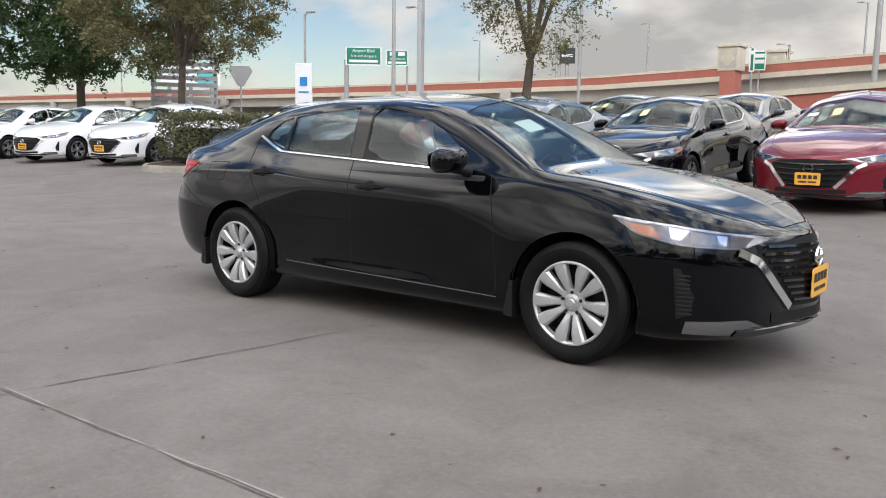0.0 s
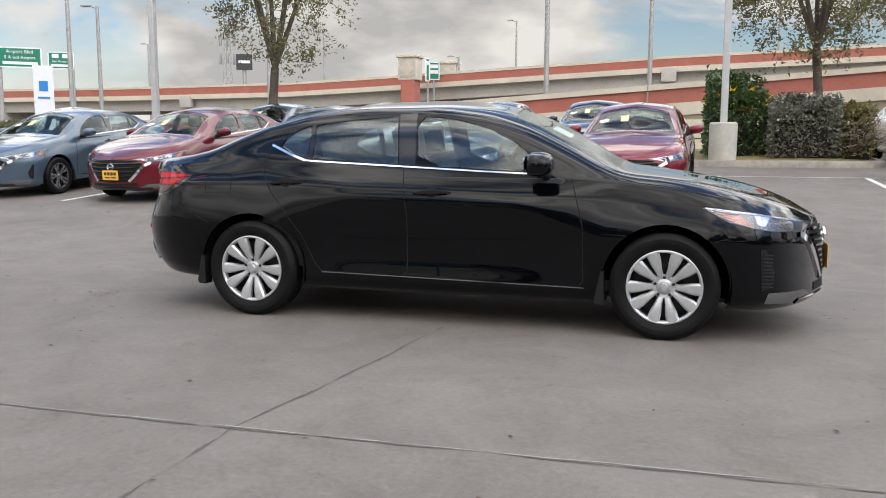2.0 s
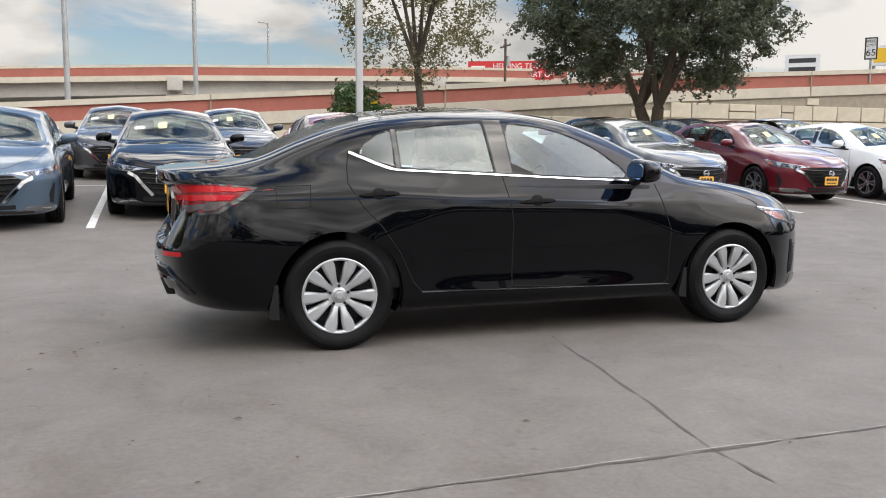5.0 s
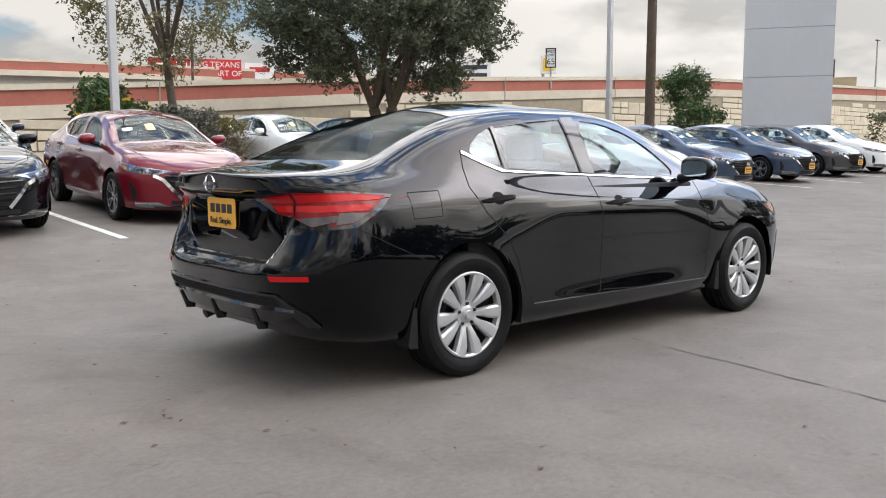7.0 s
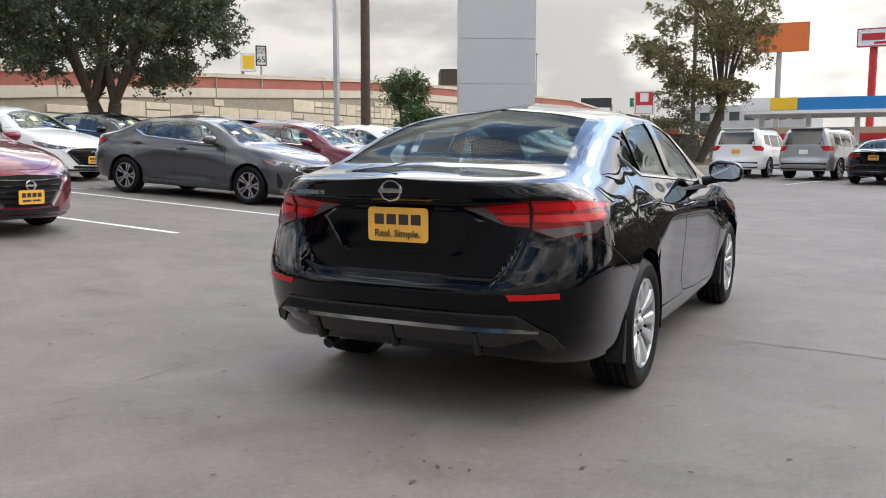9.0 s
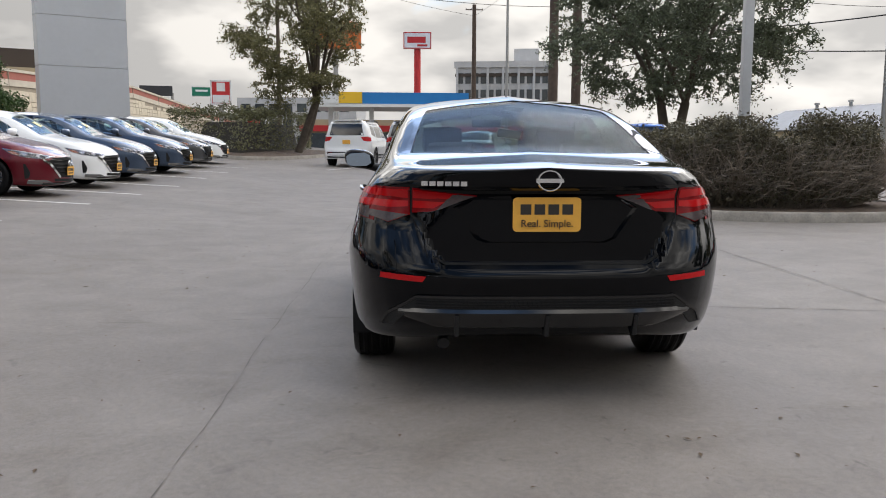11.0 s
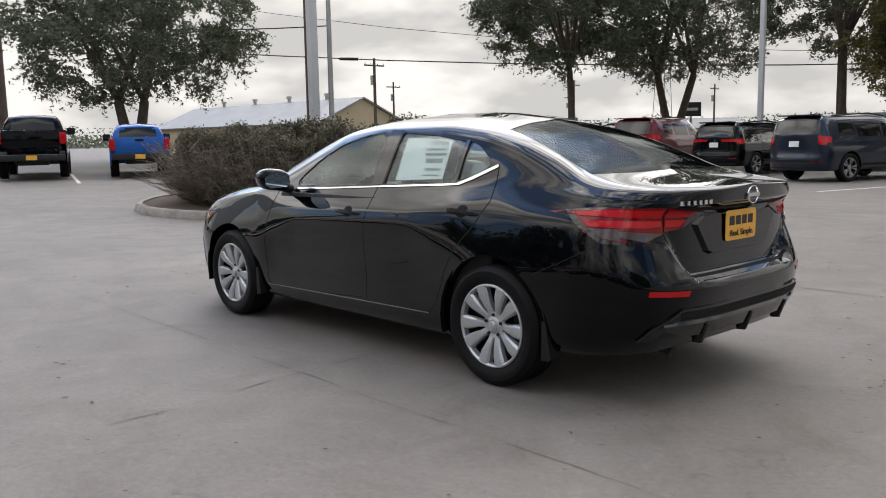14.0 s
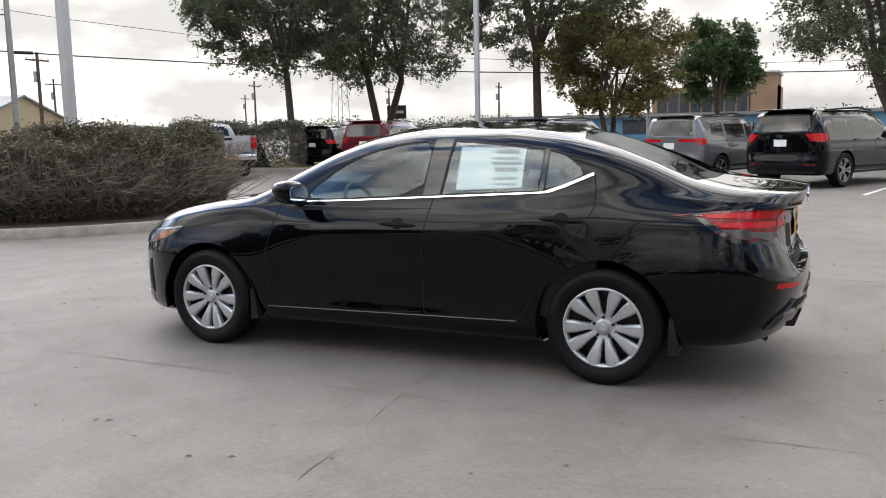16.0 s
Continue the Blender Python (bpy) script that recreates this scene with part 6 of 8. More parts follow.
def utility(label, paint_to, x, y, heading, L=4.65, W=1.84, H=1.70, hood=1.04, belt=1.10, wr=0.36, group="parked utility vehicles", lamp="low", z=0.0):
    """A two-box utility vehicle; x, y: the middle of its tail on the ground."""
    car = thing("utility_vehicle", label, "suv", group)
    tb = suv_table(L, W, H, hood, belt, 0, 0)
    h, w = L / 2, W / 2
    verts, faces = hull(tb, (h - 0.75, h, 2.6, 2.2), (h - 0.30, h, 3.0, 4.0), [(0.3, -0.05), (0.5, 0.0), (0.9, -0.03), (1.1, -0.08)], [(0.3, 0.08), (0.45, -0.02), (0.62, -0.02), (0.75, 0.03), (H, 0.05)], 60, 3)
    hb = clean_hull(verts, faces)
    sk = Skin(verts, faces)
    wb = L * 0.292
    cut = bmesh.new()
    for sx in (wb, -wb):
        arch_cut(cut, sx, wr + 0.055, wr, w - 0.32, w + 0.4)
    me = shell(hb, "body", 0.03, cut)
    hb.free()
    me.materials.append(paint_to)
    me.shade_smooth()
    me.set_sharp_from_angle(angle=radians(34))
    body = new("body", me)
    body.parent = car
    b0, b1 = belt + 0.03, H - 0.15
    for s in (1, -1):
        part("front_door_window", sk.patch([(-0.02 * L, b0), (0.165 * L, b0), (0.07 * L, b1 - 0.04), (-0.02 * L, b1)], "y", s, 0.002, 0.006, 0.12), M_PIANO, car, "dark side window")
        part("rear_door_window", sk.patch([(-0.04 * L, b0), (-0.225 * L, b0 + 0.01), (-0.235 * L, b1), (-0.04 * L, b1)], "y", s, 0.002, 0.006, 0.12), M_PIANO, car, "dark side window")
        part("rear_quarter_window", sk.patch([(-0.25 * L, b0 + 0.02), (-0.37 * L, b0 + 0.12), (-0.36 * L, b1 - 0.03), (-0.25 * L, b1)], "y", s, 0.002, 0.006, 0.12), M_PIANO, car, "dark quarter window")
        part("door_gap", sk.strip([(-0.03 * L, b0), (-0.03 * L, 0.42)], 0.008, "y", s, 0.001, 0.003, sk.strip([(-0.235 * L, b0), (-0.215 * L, 0.62)], 0.008, "y", s, 0.001, 0.003)), M_SEAM, car)
        part("sill_cladding", sk.strip([(-wb + wr + 0.06, 0.40), (wb - wr - 0.06, 0.40)], 0.16, "y", s, 0.008, 0.012), M_TRIM, car, "black plastic sill cladding")
        for hx in (0.02 * L, -0.19 * L):
            part("door_handle", sk.strip([(hx - 0.10, belt - 0.10), (hx + 0.08, belt - 0.10)], 0.03, "y", s, 0.03, 0.03), paint_to, car)
        bm = bmesh.new()
        box(bm, 0.185 * L - 0.09, 0.185 * L + 0.09, *sorted((s * (w * 0.93), s * (w + 0.17))), belt + 0.02, belt + 0.19, 0.045)
        part("door_mirror", bm, paint_to, car)
        for sx in (wb, -wb):
            wheel_parts(car, sx, s * (w - 0.13), s, r=wr, w=0.115, style="alloy")
            bm = bmesh.new()
            ol = [(sx + (wr + 0.06) * math.cos(math.pi * k / 10), wr + (wr + 0.06) * math.sin(math.pi * k / 10)) for k in range(11)]
            lo, hi = [bm.verts.new((a, s * (w - 0.38), b)) for a, b in ol], [bm.verts.new((a, s * (w - 0.03), b)) for a, b in ol]
            for k in range(10):
                bm.faces.new((lo[k], lo[k + 1], hi[k + 1], hi[k]))
            bm.faces.new(lo)
            bmesh.ops.solidify(bm, geom=bm.faces[:], thickness=0.004)
            part("wheel_arch_liner", bm, M_SEAM, car)
        bm = bmesh.new()
        tube(bm, [(-0.38 * L, s * w * 0.70, H - 0.05), (-0.1 * L, s * w * 0.70, H + 0.01), (0.03 * L, s * w * 0.70, H - 0.06)], 0.02, 6)
        part("roof_rail", bm, M_TRIM, car)
        if lamp == "tall":
            tl = [(s * w * 0.72, H - 0.55), (s * w * 0.90, H - 0.60), (s * w * 0.93, belt - 0.18), (s * w * 0.74, belt - 0.14)]
        elif lamp == "slim":
            tl = [(s * w * 0.25, belt + 0.02), (s * w * 0.92, belt + 0.04), (s * w * 0.93, belt - 0.06), (s * w * 0.28, belt - 0.04)]
        else:
            tl = [(s * w * 0.58, belt + 0.05), (s * w * 0.92, belt + 0.07), (s * w * 0.94, belt - 0.13), (s * w * 0.70, belt - 0.10)]
        part("tail_lamp", sk.patch(tl, "x", -1, 0.006, 0.012, 0.08), M_REDLENS, car, "red tail lamp")
        part("lamp_side", sk.patch([(-h + 0.10, belt + 0.05), (-h + 0.36, belt + 0.03), (-h + 0.30, belt - 0.10), (-h + 0.10, belt - 0.13)], "y", s, 0.006, 0.012, 0.08), M_REDLENS, car, "red side of the tail lamp")
        part("headlamp", sk.patch([(h - 0.42, hood - 0.16), (h - 0.12, hood - 0.20), (h - 0.10, hood - 0.32), (h - 0.38, hood - 0.24)], "y", s, 0.004, 0.01, 0.08), M_LAMPIN, car)
        part("rear_reflector", sk.patch([(s * w * 0.60, 0.57), (s * w * 0.82, 0.57), (s * w * 0.82, 0.53), (s * w * 0.60, 0.53)], "x", -1, 0.006, 0.01, 0.08), M_REDLENS, car)
    part("rear_window", sk.patch([(-w * 0.70, b0 + 0.08), (w * 0.70, b0 + 0.08), (w * 0.60, b1 - 0.02), (-w * 0.60, b1 - 0.02)], "x", -1, 0.004, 0.008, 0.12), M_PIANO, car, "dark rear window")
    part("windshield", sk.patch([(0.345 * h, w * 0.70), (0.345 * h, -w * 0.70), (0.085 * h, -w * 0.60), (0.085 * h, w * 0.60)], "z", 1, 0.004, 0.008, 0.12), M_PIANO, car, "dark windshield")
    part("rear_bumper", sk.strip([(-w * 0.80, 0.46), (w * 0.80, 0.46)], 0.22, "x", -1, 0.012, 0.02), M_TRIM, car, "black plastic lower bumper")
    p, _ = sk.at(0.0, belt - 0.14, "x", -1)
    bm = bmesh.new()
    box(bm, p.x - 0.02, p.x - 0.004, -0.152, 0.152, belt - 0.22, belt - 0.07)
    part("rear_plate", bm, M_PLATE if paint_to in (M_WHITE,) else M_PAPER, car, "dealer plate")
    bm = bmesh.new()
    box(bm, -h + 0.03, -h + 0.36, -w * 0.60, w * 0.60, H - 0.05, H - 0.012, 0.012)
    part("tail_spoiler", bm, paint_to, car)
    a = radians(heading)
    cx, cy = x + h * math.cos(a), y + h * math.sin(a)
    car.matrix_basis = pose(cx, cy, z + gz(cx, cy), 0, 0, heading)
    return car


def pickup(label, paint_to, x, y, heading, L=5.7, W=2.0, H=1.90, bed=1.40, wr=0.40, z=0.0):
    """Cab with a hood ahead and an open bed behind; x, y: the middle of its tailgate."""
    car = thing("pickup", label, "pickup truck", "parked pickups")
    h, w = L / 2, W / 2
    belt, hood = bed - 0.10, bed - 0.16
    cabx = -h + L * 0.33
    rows = []
    for xx, top, rz, ry, bz in ((cabx - 0.04, belt + 0.05, belt + 0.03, 0.86, belt), (cabx + 0.06, H - 0.10, H - 0.16, 0.72, belt), (cabx + 0.25, H - 0.01, H - 0.07, 0.70, belt), (cabx + 1.2, H, H - 0.06, 0.70, belt),
                                (cabx + 1.75, H - 0.06, H - 0.12, 0.71, belt - 0.01), (cabx + 2.35, hood + 0.13, hood + 0.06, 0.82, belt - 0.03), (cabx + 2.5, hood + 0.05, hood, 0.84, hood - 0.06), (h - 0.35, hood - 0.01, hood - 0.05, 0.84, hood - 0.12), (h, hood - 0.12, hood - 0.18, 0.80, hood - 0.25)):
        rows.append((xx, (w * 0.88, 0.42), (w * 0.94, 0.50), (w * 0.97, 0.70), (w * 0.98, 0.95), (w * 0.96, min(belt - 0.10, bz - 0.04)), (w * 0.93, bz), (w * ry, rz), top))
    verts, faces = hull(rows, (h - 0.5, h, 3.0, 3.0), (-(cabx + 0.02), -(cabx - 0.04), 2.0, 9.0), [(0.3, 0.0), (1.5, 0.0)], [(0.3, 0.0), (2, 0.0)], 50, 3)
    hb = clean_hull(verts, faces)
    sk = Skin(verts, faces)
    wb = L * 0.31
    cut = bmesh.new()
    arch_cut(cut, wb, wr + 0.07, wr, w - 0.36, w + 0.4)
    me = shell(hb, "cab", 0.03, cut)
    hb.free()
    me.materials.append(paint_to)
    me.shade_smooth()
    me.set_sharp_from_angle(angle=radians(34))
    cab = new("cab", me)
    cab.parent = car
    b0, b1 = belt + 0.04, H - 0.14
    for s in (1, -1):
        part("rear_door_window", sk.patch([(cabx + 0.18, b0), (cabx + 0.95, b0), (cabx + 0.95, b1), (cabx + 0.22, b1 - 0.02)], "y", s, 0.002, 0.006, 0.12), M_PIANO, car, "dark side window")
        part("front_door_window", sk.patch([(cabx + 1.03, b0), (cabx + 2.0, b0), (cabx + 1.72, b1 - 0.06), (cabx + 1.03, b1)], "y", s, 0.002, 0.006, 0.12), M_PIANO, car, "dark side window")
        bm = bmesh.new()
        box(bm, cabx + 1.95, cabx + 2.13, *sorted((s * w * 0.95, s * (w + 0.22))), belt, belt + 0.24, 0.05)
        part("door_mirror", bm, M_TRIM, car)
        # bed side with an arch cut out of it
        arch = [(-wb + (wr + 0.07) * math.cos(math.pi * k / 12), wr + (wr + 0.07) * math.sin(math.pi * k / 12)) for k in range(13)]
        ol = [(cabx - 0.03, 0.46), (cabx - 0.03, bed), (-h, bed), (-h, 0.52)] + arch[::-1]
        bm = bmesh.new()
        prism(bm, ol, s * (w * 0.93), s * (w * 0.985))
        part("bed_side", bm, paint_to, car, smooth=None)
        for sx in (wb, -wb):
            wheel_parts(car, sx, s * (w - 0.14), s, r=wr, w=0.13, style="alloy")
        bm = bmesh.new()
        box(bm, -h - 0.012, -h + 0.10, *sorted((s * w * 0.80, s * w * 0.99)), bed - 0.42, bed - 0.06, 0.01)
        part("tail_lamp", bm, M_REDLENS, car, "tall red tail lamp")
    bm = bmesh.new()
    box(bm, -h, -h + 0.06, -w * 0.79, w * 0.79, bed - 0.52, bed, 0.012)
    box(bm, -h - 0.006, -h + 0.01, -w * 0.62, w * 0.62, bed - 0.42, bed - 0.12, 0.004)
    gate = part("tailgate", bm, paint_to, car, "pressed tailgate")
    bm = bmesh.new()
    box(bm, -h - 0.02, -h, -0.13, 0.13, bed - 0.14, bed - 0.06, 0.006)
    part("tailgate_handle", bm, M_TRIM, gate)
    bm = bmesh.new()
    box(bm, -h + 0.02, cabx - 0.02, -w * 0.92, w * 0.92, 0.68, 0.74)
    part("bed_floor", bm, M_DARKMET, car)
    bm = bmesh.new()
    box(bm, -h - 0.14, -h + 0.02, -w * 0.93, w * 0.93, 0.56, 0.76, 0.03)
    bump = part("rear_bumper", bm, M_CHROME if paint_to is M_SILVER else M_DARKMET, car, "step bumper")
    bm = bmesh.new()
    box(bm, -h - 0.152, -h - 0.14, -0.152, 0.152, 0.59, 0.735)
    part("rear_plate", bm, M_PLATE, bump, "yellow dealer plate")
    bm = bmesh.new()
    box(bm, -h + 0.3, h - 0.4, -0.45, 0.45, 0.42, 0.60, 0.02)
    part("chassis", bm, M_DARKMET, car)
    part("rear_window", sk.patch([(-w * 0.66, b0 + 0.03), (w * 0.66, b0 + 0.03), (w * 0.60, b1), (-w * 0.60, b1)], "x", -1, 0.004, 0.008, 0.12), M_PIANO, car, "dark rear window")
    part("windshield", sk.patch([(cabx + 2.33, w * 0.72), (cabx + 2.33, -w * 0.72), (cabx + 1.83, -w * 0.62), (cabx + 1.83, w * 0.62)], "z", 1, 0.004, 0.008, 0.12), M_PIANO, car, "dark windshield")
    a = radians(heading)
    cx, cy = x + h * math.cos(a), y + h * math.sin(a)
    car.matrix_basis = pose(cx, cy, z + gz(cx, cy), 0, 0, heading)
    return car


utility("white utility vehicle with black lower trim seen from behind", M_WHITE, 27.2, 2.70, -12, 4.65, 1.95, 1.82)
utility("grey compact utility vehicle seen from behind", M_SILVER, 26.4, 0.35, -19, 4.4, 1.92, 1.80)
pickup("black lifted pickup truck with a yellow dealer plate", M_BLACK, 23.3, -4.45, -20, 5.8, 2.03, 2.05, 1.50, 0.43)
pickup("bright blue compact pickup with a yellow dealer plate", M_BLUE, 22.1, -7.35, -22, 5.07, 1.85, 1.75, 1.28, 0.37)
pickup("silver pickup truck beside a grey hedge", M_SILVER, 15.0, -16.2, -33, 5.3, 1.86, 1.80, 1.34, 0.39)
utility("black utility vehicle behind the hedge", M_BLACK, 21.2, -17.6, -33, 4.6, 1.85, 1.72)
utility("black compact utility vehicle with grey bumper", M_BLACK, 16.0, -22.4, -88, 4.6, 1.86, 1.70)
utility("dark red large utility vehicle beside black ones", M_MAROON, 12.9, -21.0, -86, 5.2, 2.02, 1.90, 1.14, 1.22, 0.39)
utility("black compact utility vehicle in angled parking", M_BLACK, 9.3, -20.2, -95, 4.6, 1.88, 1.68, lamp="slim")
utility("dark blue utility vehicle with tall red lamps", M_NAVY, 5.75, -18.0, -106, 4.95, 1.95, 1.77, 1.10, 1.14, 0.37, lamp="tall")
utility("grey utility vehicle with slim red lamps", M_STEEL, 1.35, -16.3, -114, 4.7, 1.86, 1.74, lamp="slim")
utility("black large utility vehicle with silver wheels", M_BLACK, -1.3, -15.2, -118, 5.05, 2.0, 1.78, 1.12, 1.16, 0.39)
# ---- road walls and bridges ----
M_CREAM = mat("cream_concrete", (0.52, 0.47, 0.38), 0.85, scale=0.6, vary=0.10, bump=0.2, bscale=20.0)
M_REDBAND = mat("brick_red_paint", (0.34, 0.115, 0.085), 0.8, scale=0.8, vary=0.10)
M_STONE = mat("cream_wall_stone", (0.54, 0.48, 0.37), 0.9, scale=2.0, vary=0.12, bump=0.8, bscale=14.0, rnd=0.10)
M_STONEJ = mat("stone_joint", (0.30, 0.26, 0.20), 0.95, scale=3.0, vary=0.15)
M_GREYC = mat("bridge_concrete", (0.42, 0.40, 0.36), 0.85, scale=0.5, vary=0.12)


def ramp_top(x):
    """Height of the ramp's parapet along the wall."""
    return float(np.interp(x, [-70, -14, 8, 20, 48, 90, 130, 220], [0.6, 2.5, 4.0, 4.9, 6.5, 7.6, 6.0, 4.0]))


def wall_run(name, y0, pts, bands, label, thick=0.6):
    """Stacked bands of wall along x, each between two offsets below the top line."""
    th = thing(name, label, "wall", kind="structure")
    for nm, d0, d1, proud, material in bands:
        bm = bmesh.new()
        rows = []
        for x, top in pts:
            lo = -0.5 if d1 is None else top - d1
            rows.append([bm.verts.new(v) for v in ((x, y0 - proud, lo), (x, y0 - proud, top - d0), (x, y0 + thick, top - d0), (x, y0 + thick, lo))])
        for p, q in zip(rows, rows[1:]):
            for j in range(4):
                bm.faces.new((p[j], q[j], q[(j + 1) % 4], p[(j + 1) % 4]))
        bm.faces.new(rows[0]), bm.faces.new(rows[-1])
        bmesh.ops.recalc_face_normals(bm, faces=bm.faces[:])
        part(nm, bm, material, th, smooth=None)
    return th


WALL_Y = 30.0
rp = [(x, ramp_top(x)) for x in range(-70, 221, 5)]
ramp_wall = wall_run("wall_1", WALL_Y, rp, [("cap", 0.0, 0.22, 0.10, M_CREAM), ("red_band", 0.22, 0.80, 0.02, M_REDBAND), ("lower_band", 0.80, 1.30, 0.08, M_CREAM), ("backing", 1.30, None, 0.0, M_STONEJ)], "ramp wall of cream stone with a red painted band")
bm = bmesh.new()
for x in range(-70, 221, 10):
    box(bm, x - 0.03, x + 0.03, WALL_Y - 0.105, WALL_Y, ramp_top(x) - 1.28, ramp_top(x) - 0.02)
part("band_joint", bm, M_STONEJ, ramp_wall, smooth=None)

# far bridge over the road
def bridge_top(x):
    return float(np.interp(x, [-400, -60, -38, 0, 26, 60, 140, 400], [7.4, 7.2, 7.4, 9.2, 10.0, 10.6, 9.5, 7.0]))


BR_Y = 78.0
bp_ = [(x, bridge_top(x)) for x in range(-400, 401, 10)]
bridge = thing("bridge", "long highway bridge with a red band on concrete piers", "bridge", kind="structure")
for nm, d0, d1, y0, y1, material in (("parapet_cap", 0.0, 0.25, 0.0, 0.4, M_CREAM), ("red_parapet", 0.25, 1.0, 0.04, 0.4, M_REDBAND), ("deck_edge", 1.0, 1.5, -0.1, 14.0, M_CREAM), ("girder", 1.5, 2.7, 0.7, 12.0, M_GREYC)):
    bm = bmesh.new()
    rows = []
    for x, t in bp_:
        rows.append([bm.verts.new(v) for v in ((x, BR_Y + y0, t - d1), (x, BR_Y + y0, t - d0), (x, BR_Y + y1, t - d0), (x, BR_Y + y1, t - d1))])
    for p, q in zip(rows, rows[1:]):
        for j in range(4):
            bm.faces.new((p[j], q[j], q[(j + 1) % 4], p[(j + 1) % 4]))
    bm.faces.new(rows[0]), bm.faces.new(rows[-1])
    bmesh.ops.recalc_face_normals(bm, faces=bm.faces[:])
    part(nm, bm, material, bridge, smooth=None)
for x in range(-390, 400, 26):
    t = bridge_top(x)
    bm = bmesh.new()
    box(bm, x - 0.8, x + 0.8, BR_Y + 0.4, BR_Y + 12.5, t - 3.6, t - 2.68, 0.1)
    for yy in (3.0, 9.0):
        tube(bm, [(x, BR_Y + yy, -0.2), (x, BR_Y + yy, t - 3.5)], 0.65, 12)
    box(bm, x - 0.7, x + 0.7, BR_Y - 0.25, BR_Y + 0.4, t - 2.4, t - 1.1, 0.05)
    part("pier", bm, M_GREYC, bridge, smooth=40)
# monument pillars beside the bridge
for x, y in ((-24.1, 73.0), (-22.2, 80.3)):
    p = thing("bridge_pillar", "brick red and cream pillar with a medallion panel", "pillar", "bridge pillars")
    bm = bmesh.new()
    box(bm, x - 0.7, x + 0.7, y - 0.9, y + 0.9, 0.5, 7.0, 0.05)
    part("shaft", bm, M_REDBAND, p)
    bm = bmesh.new()
    box(bm, x - 0.95, x + 0.95, y - 0.95, y + 0.95, 7.0, 9.1, 0.06)
    box(bm, x - 1.1, x + 1.1, y - 1.1, y + 1.1, 9.1, 9.4, 0.06)
    part("head", bm, M_CREAM, p)
    bm = bmesh.new()
    box(bm, x - 0.75, x + 0.75, y - 0.99, y - 0.94, 7.25, 8.9)
    pn = part("panel", bm, M_GREYC, p)
    bm = bmesh.new()
    prism(bm, [(x + 0.58 * (1 + 0.16 * math.cos(4 * a)) * math.cos(a), 8.08 + 0.58 * (1 + 0.16 * math.cos(4 * a)) * math.sin(a)) for a in [k * math.pi / 16 for k in range(32)]], y - 1.04, y - 0.98)
    part("medallion", bm, M_CREAM, pn)

# ---- posts, poles and wires ----
M_POLE = mat("pale_painted_steel", (0.50, 0.51, 0.52), 0.45, metal=0.2, scale=2.0, vary=0.06)
M_GALV = mat("galvanised_steel", (0.36, 0.36, 0.35), 0.5, metal=0.5, scale=2.0, vary=0.1)
M_WOOD = mat("weathered_pole_wood", (0.085, 0.062, 0.048), 0.9, scale=3.0, vary=0.25, bump=0.6, bscale=20.0)
M_WIRE = mat("black_cable", (0.02, 0.02, 0.02), 0.7)
M_GREEN = mat("green_road_sign", (0.006, 0.17, 0.10), 0.5, scale=3.0, vary=0.05)
M_WHITESIGN = mat("white_sign_face", (0.72, 0.73, 0.73), 0.5, scale=2.0, vary=0.04)
M_REDSIGN = mat("red_sign_face", (0.50, 0.028, 0.030), 0.5, scale=2.0, vary=0.05)
M_YELSIGN = mat("yellow_sign_face", (0.80, 0.50, 0.03), 0.5)
M_BLUESIGN = mat("blue_canopy_paint", (0.02, 0.20, 0.52), 0.45, scale=1.0, vary=0.05)
M_DARKSIGN = mat("dark_sign_face", (0.035, 0.037, 0.042), 0.5)
M_PANEL = mat("pale_grey_metal_panel", (0.47, 0.49, 0.52), 0.38, metal=0.25, scale=0.6, vary=0.03)


def lamp_post(x, y, height, r, label, arm=0.0, base=0.0, square=False, heading=0.0, z=None, group="lot lamp posts"):
    z0 = gz(x, y) if z is None else z
    p = thing("lamp_post", label, "lamp post", group)
    p.matrix_basis = pose(x, y, z0, 0, 0, heading)
    if base:
        bm = bmesh.new()
        lathe(bm, [(0.0, base), (0.27, base), (0.30, base - 0.03), (0.30, -0.05)], 24, "z")
        bmesh.ops.recalc_face_normals(bm, faces=bm.faces[:])
        part("footing", bm, M_CONC_POST, p, "round cast concrete footing")
    bm = bmesh.new()
    if square:
        box(bm, -r, r, -r, r, base, height, 0.012)
    else:
        tube(bm, [(0, 0, base), (0, 0, height * 0.5), (0, 0, height)], [r, r * 0.85, r * 0.65], 12)
    part("pole", bm, M_POLE if square or base else M_GALV, p)
    if arm:
        bm = bmesh.new()
        tube(bm, [(0, 0, height - 0.15), (arm * 0.6, 0, height + 0.05), (arm, 0, height + 0.05)], 0.045, 8)
        part("arm", bm, M_GALV, p)
    bm = bmesh.new()
    box(bm, arm - 0.3, arm + 0.45, -0.17, 0.17, height, height + 0.13, 0.03)
    part("lamp_head", bm, M_GALV, p)
    return p


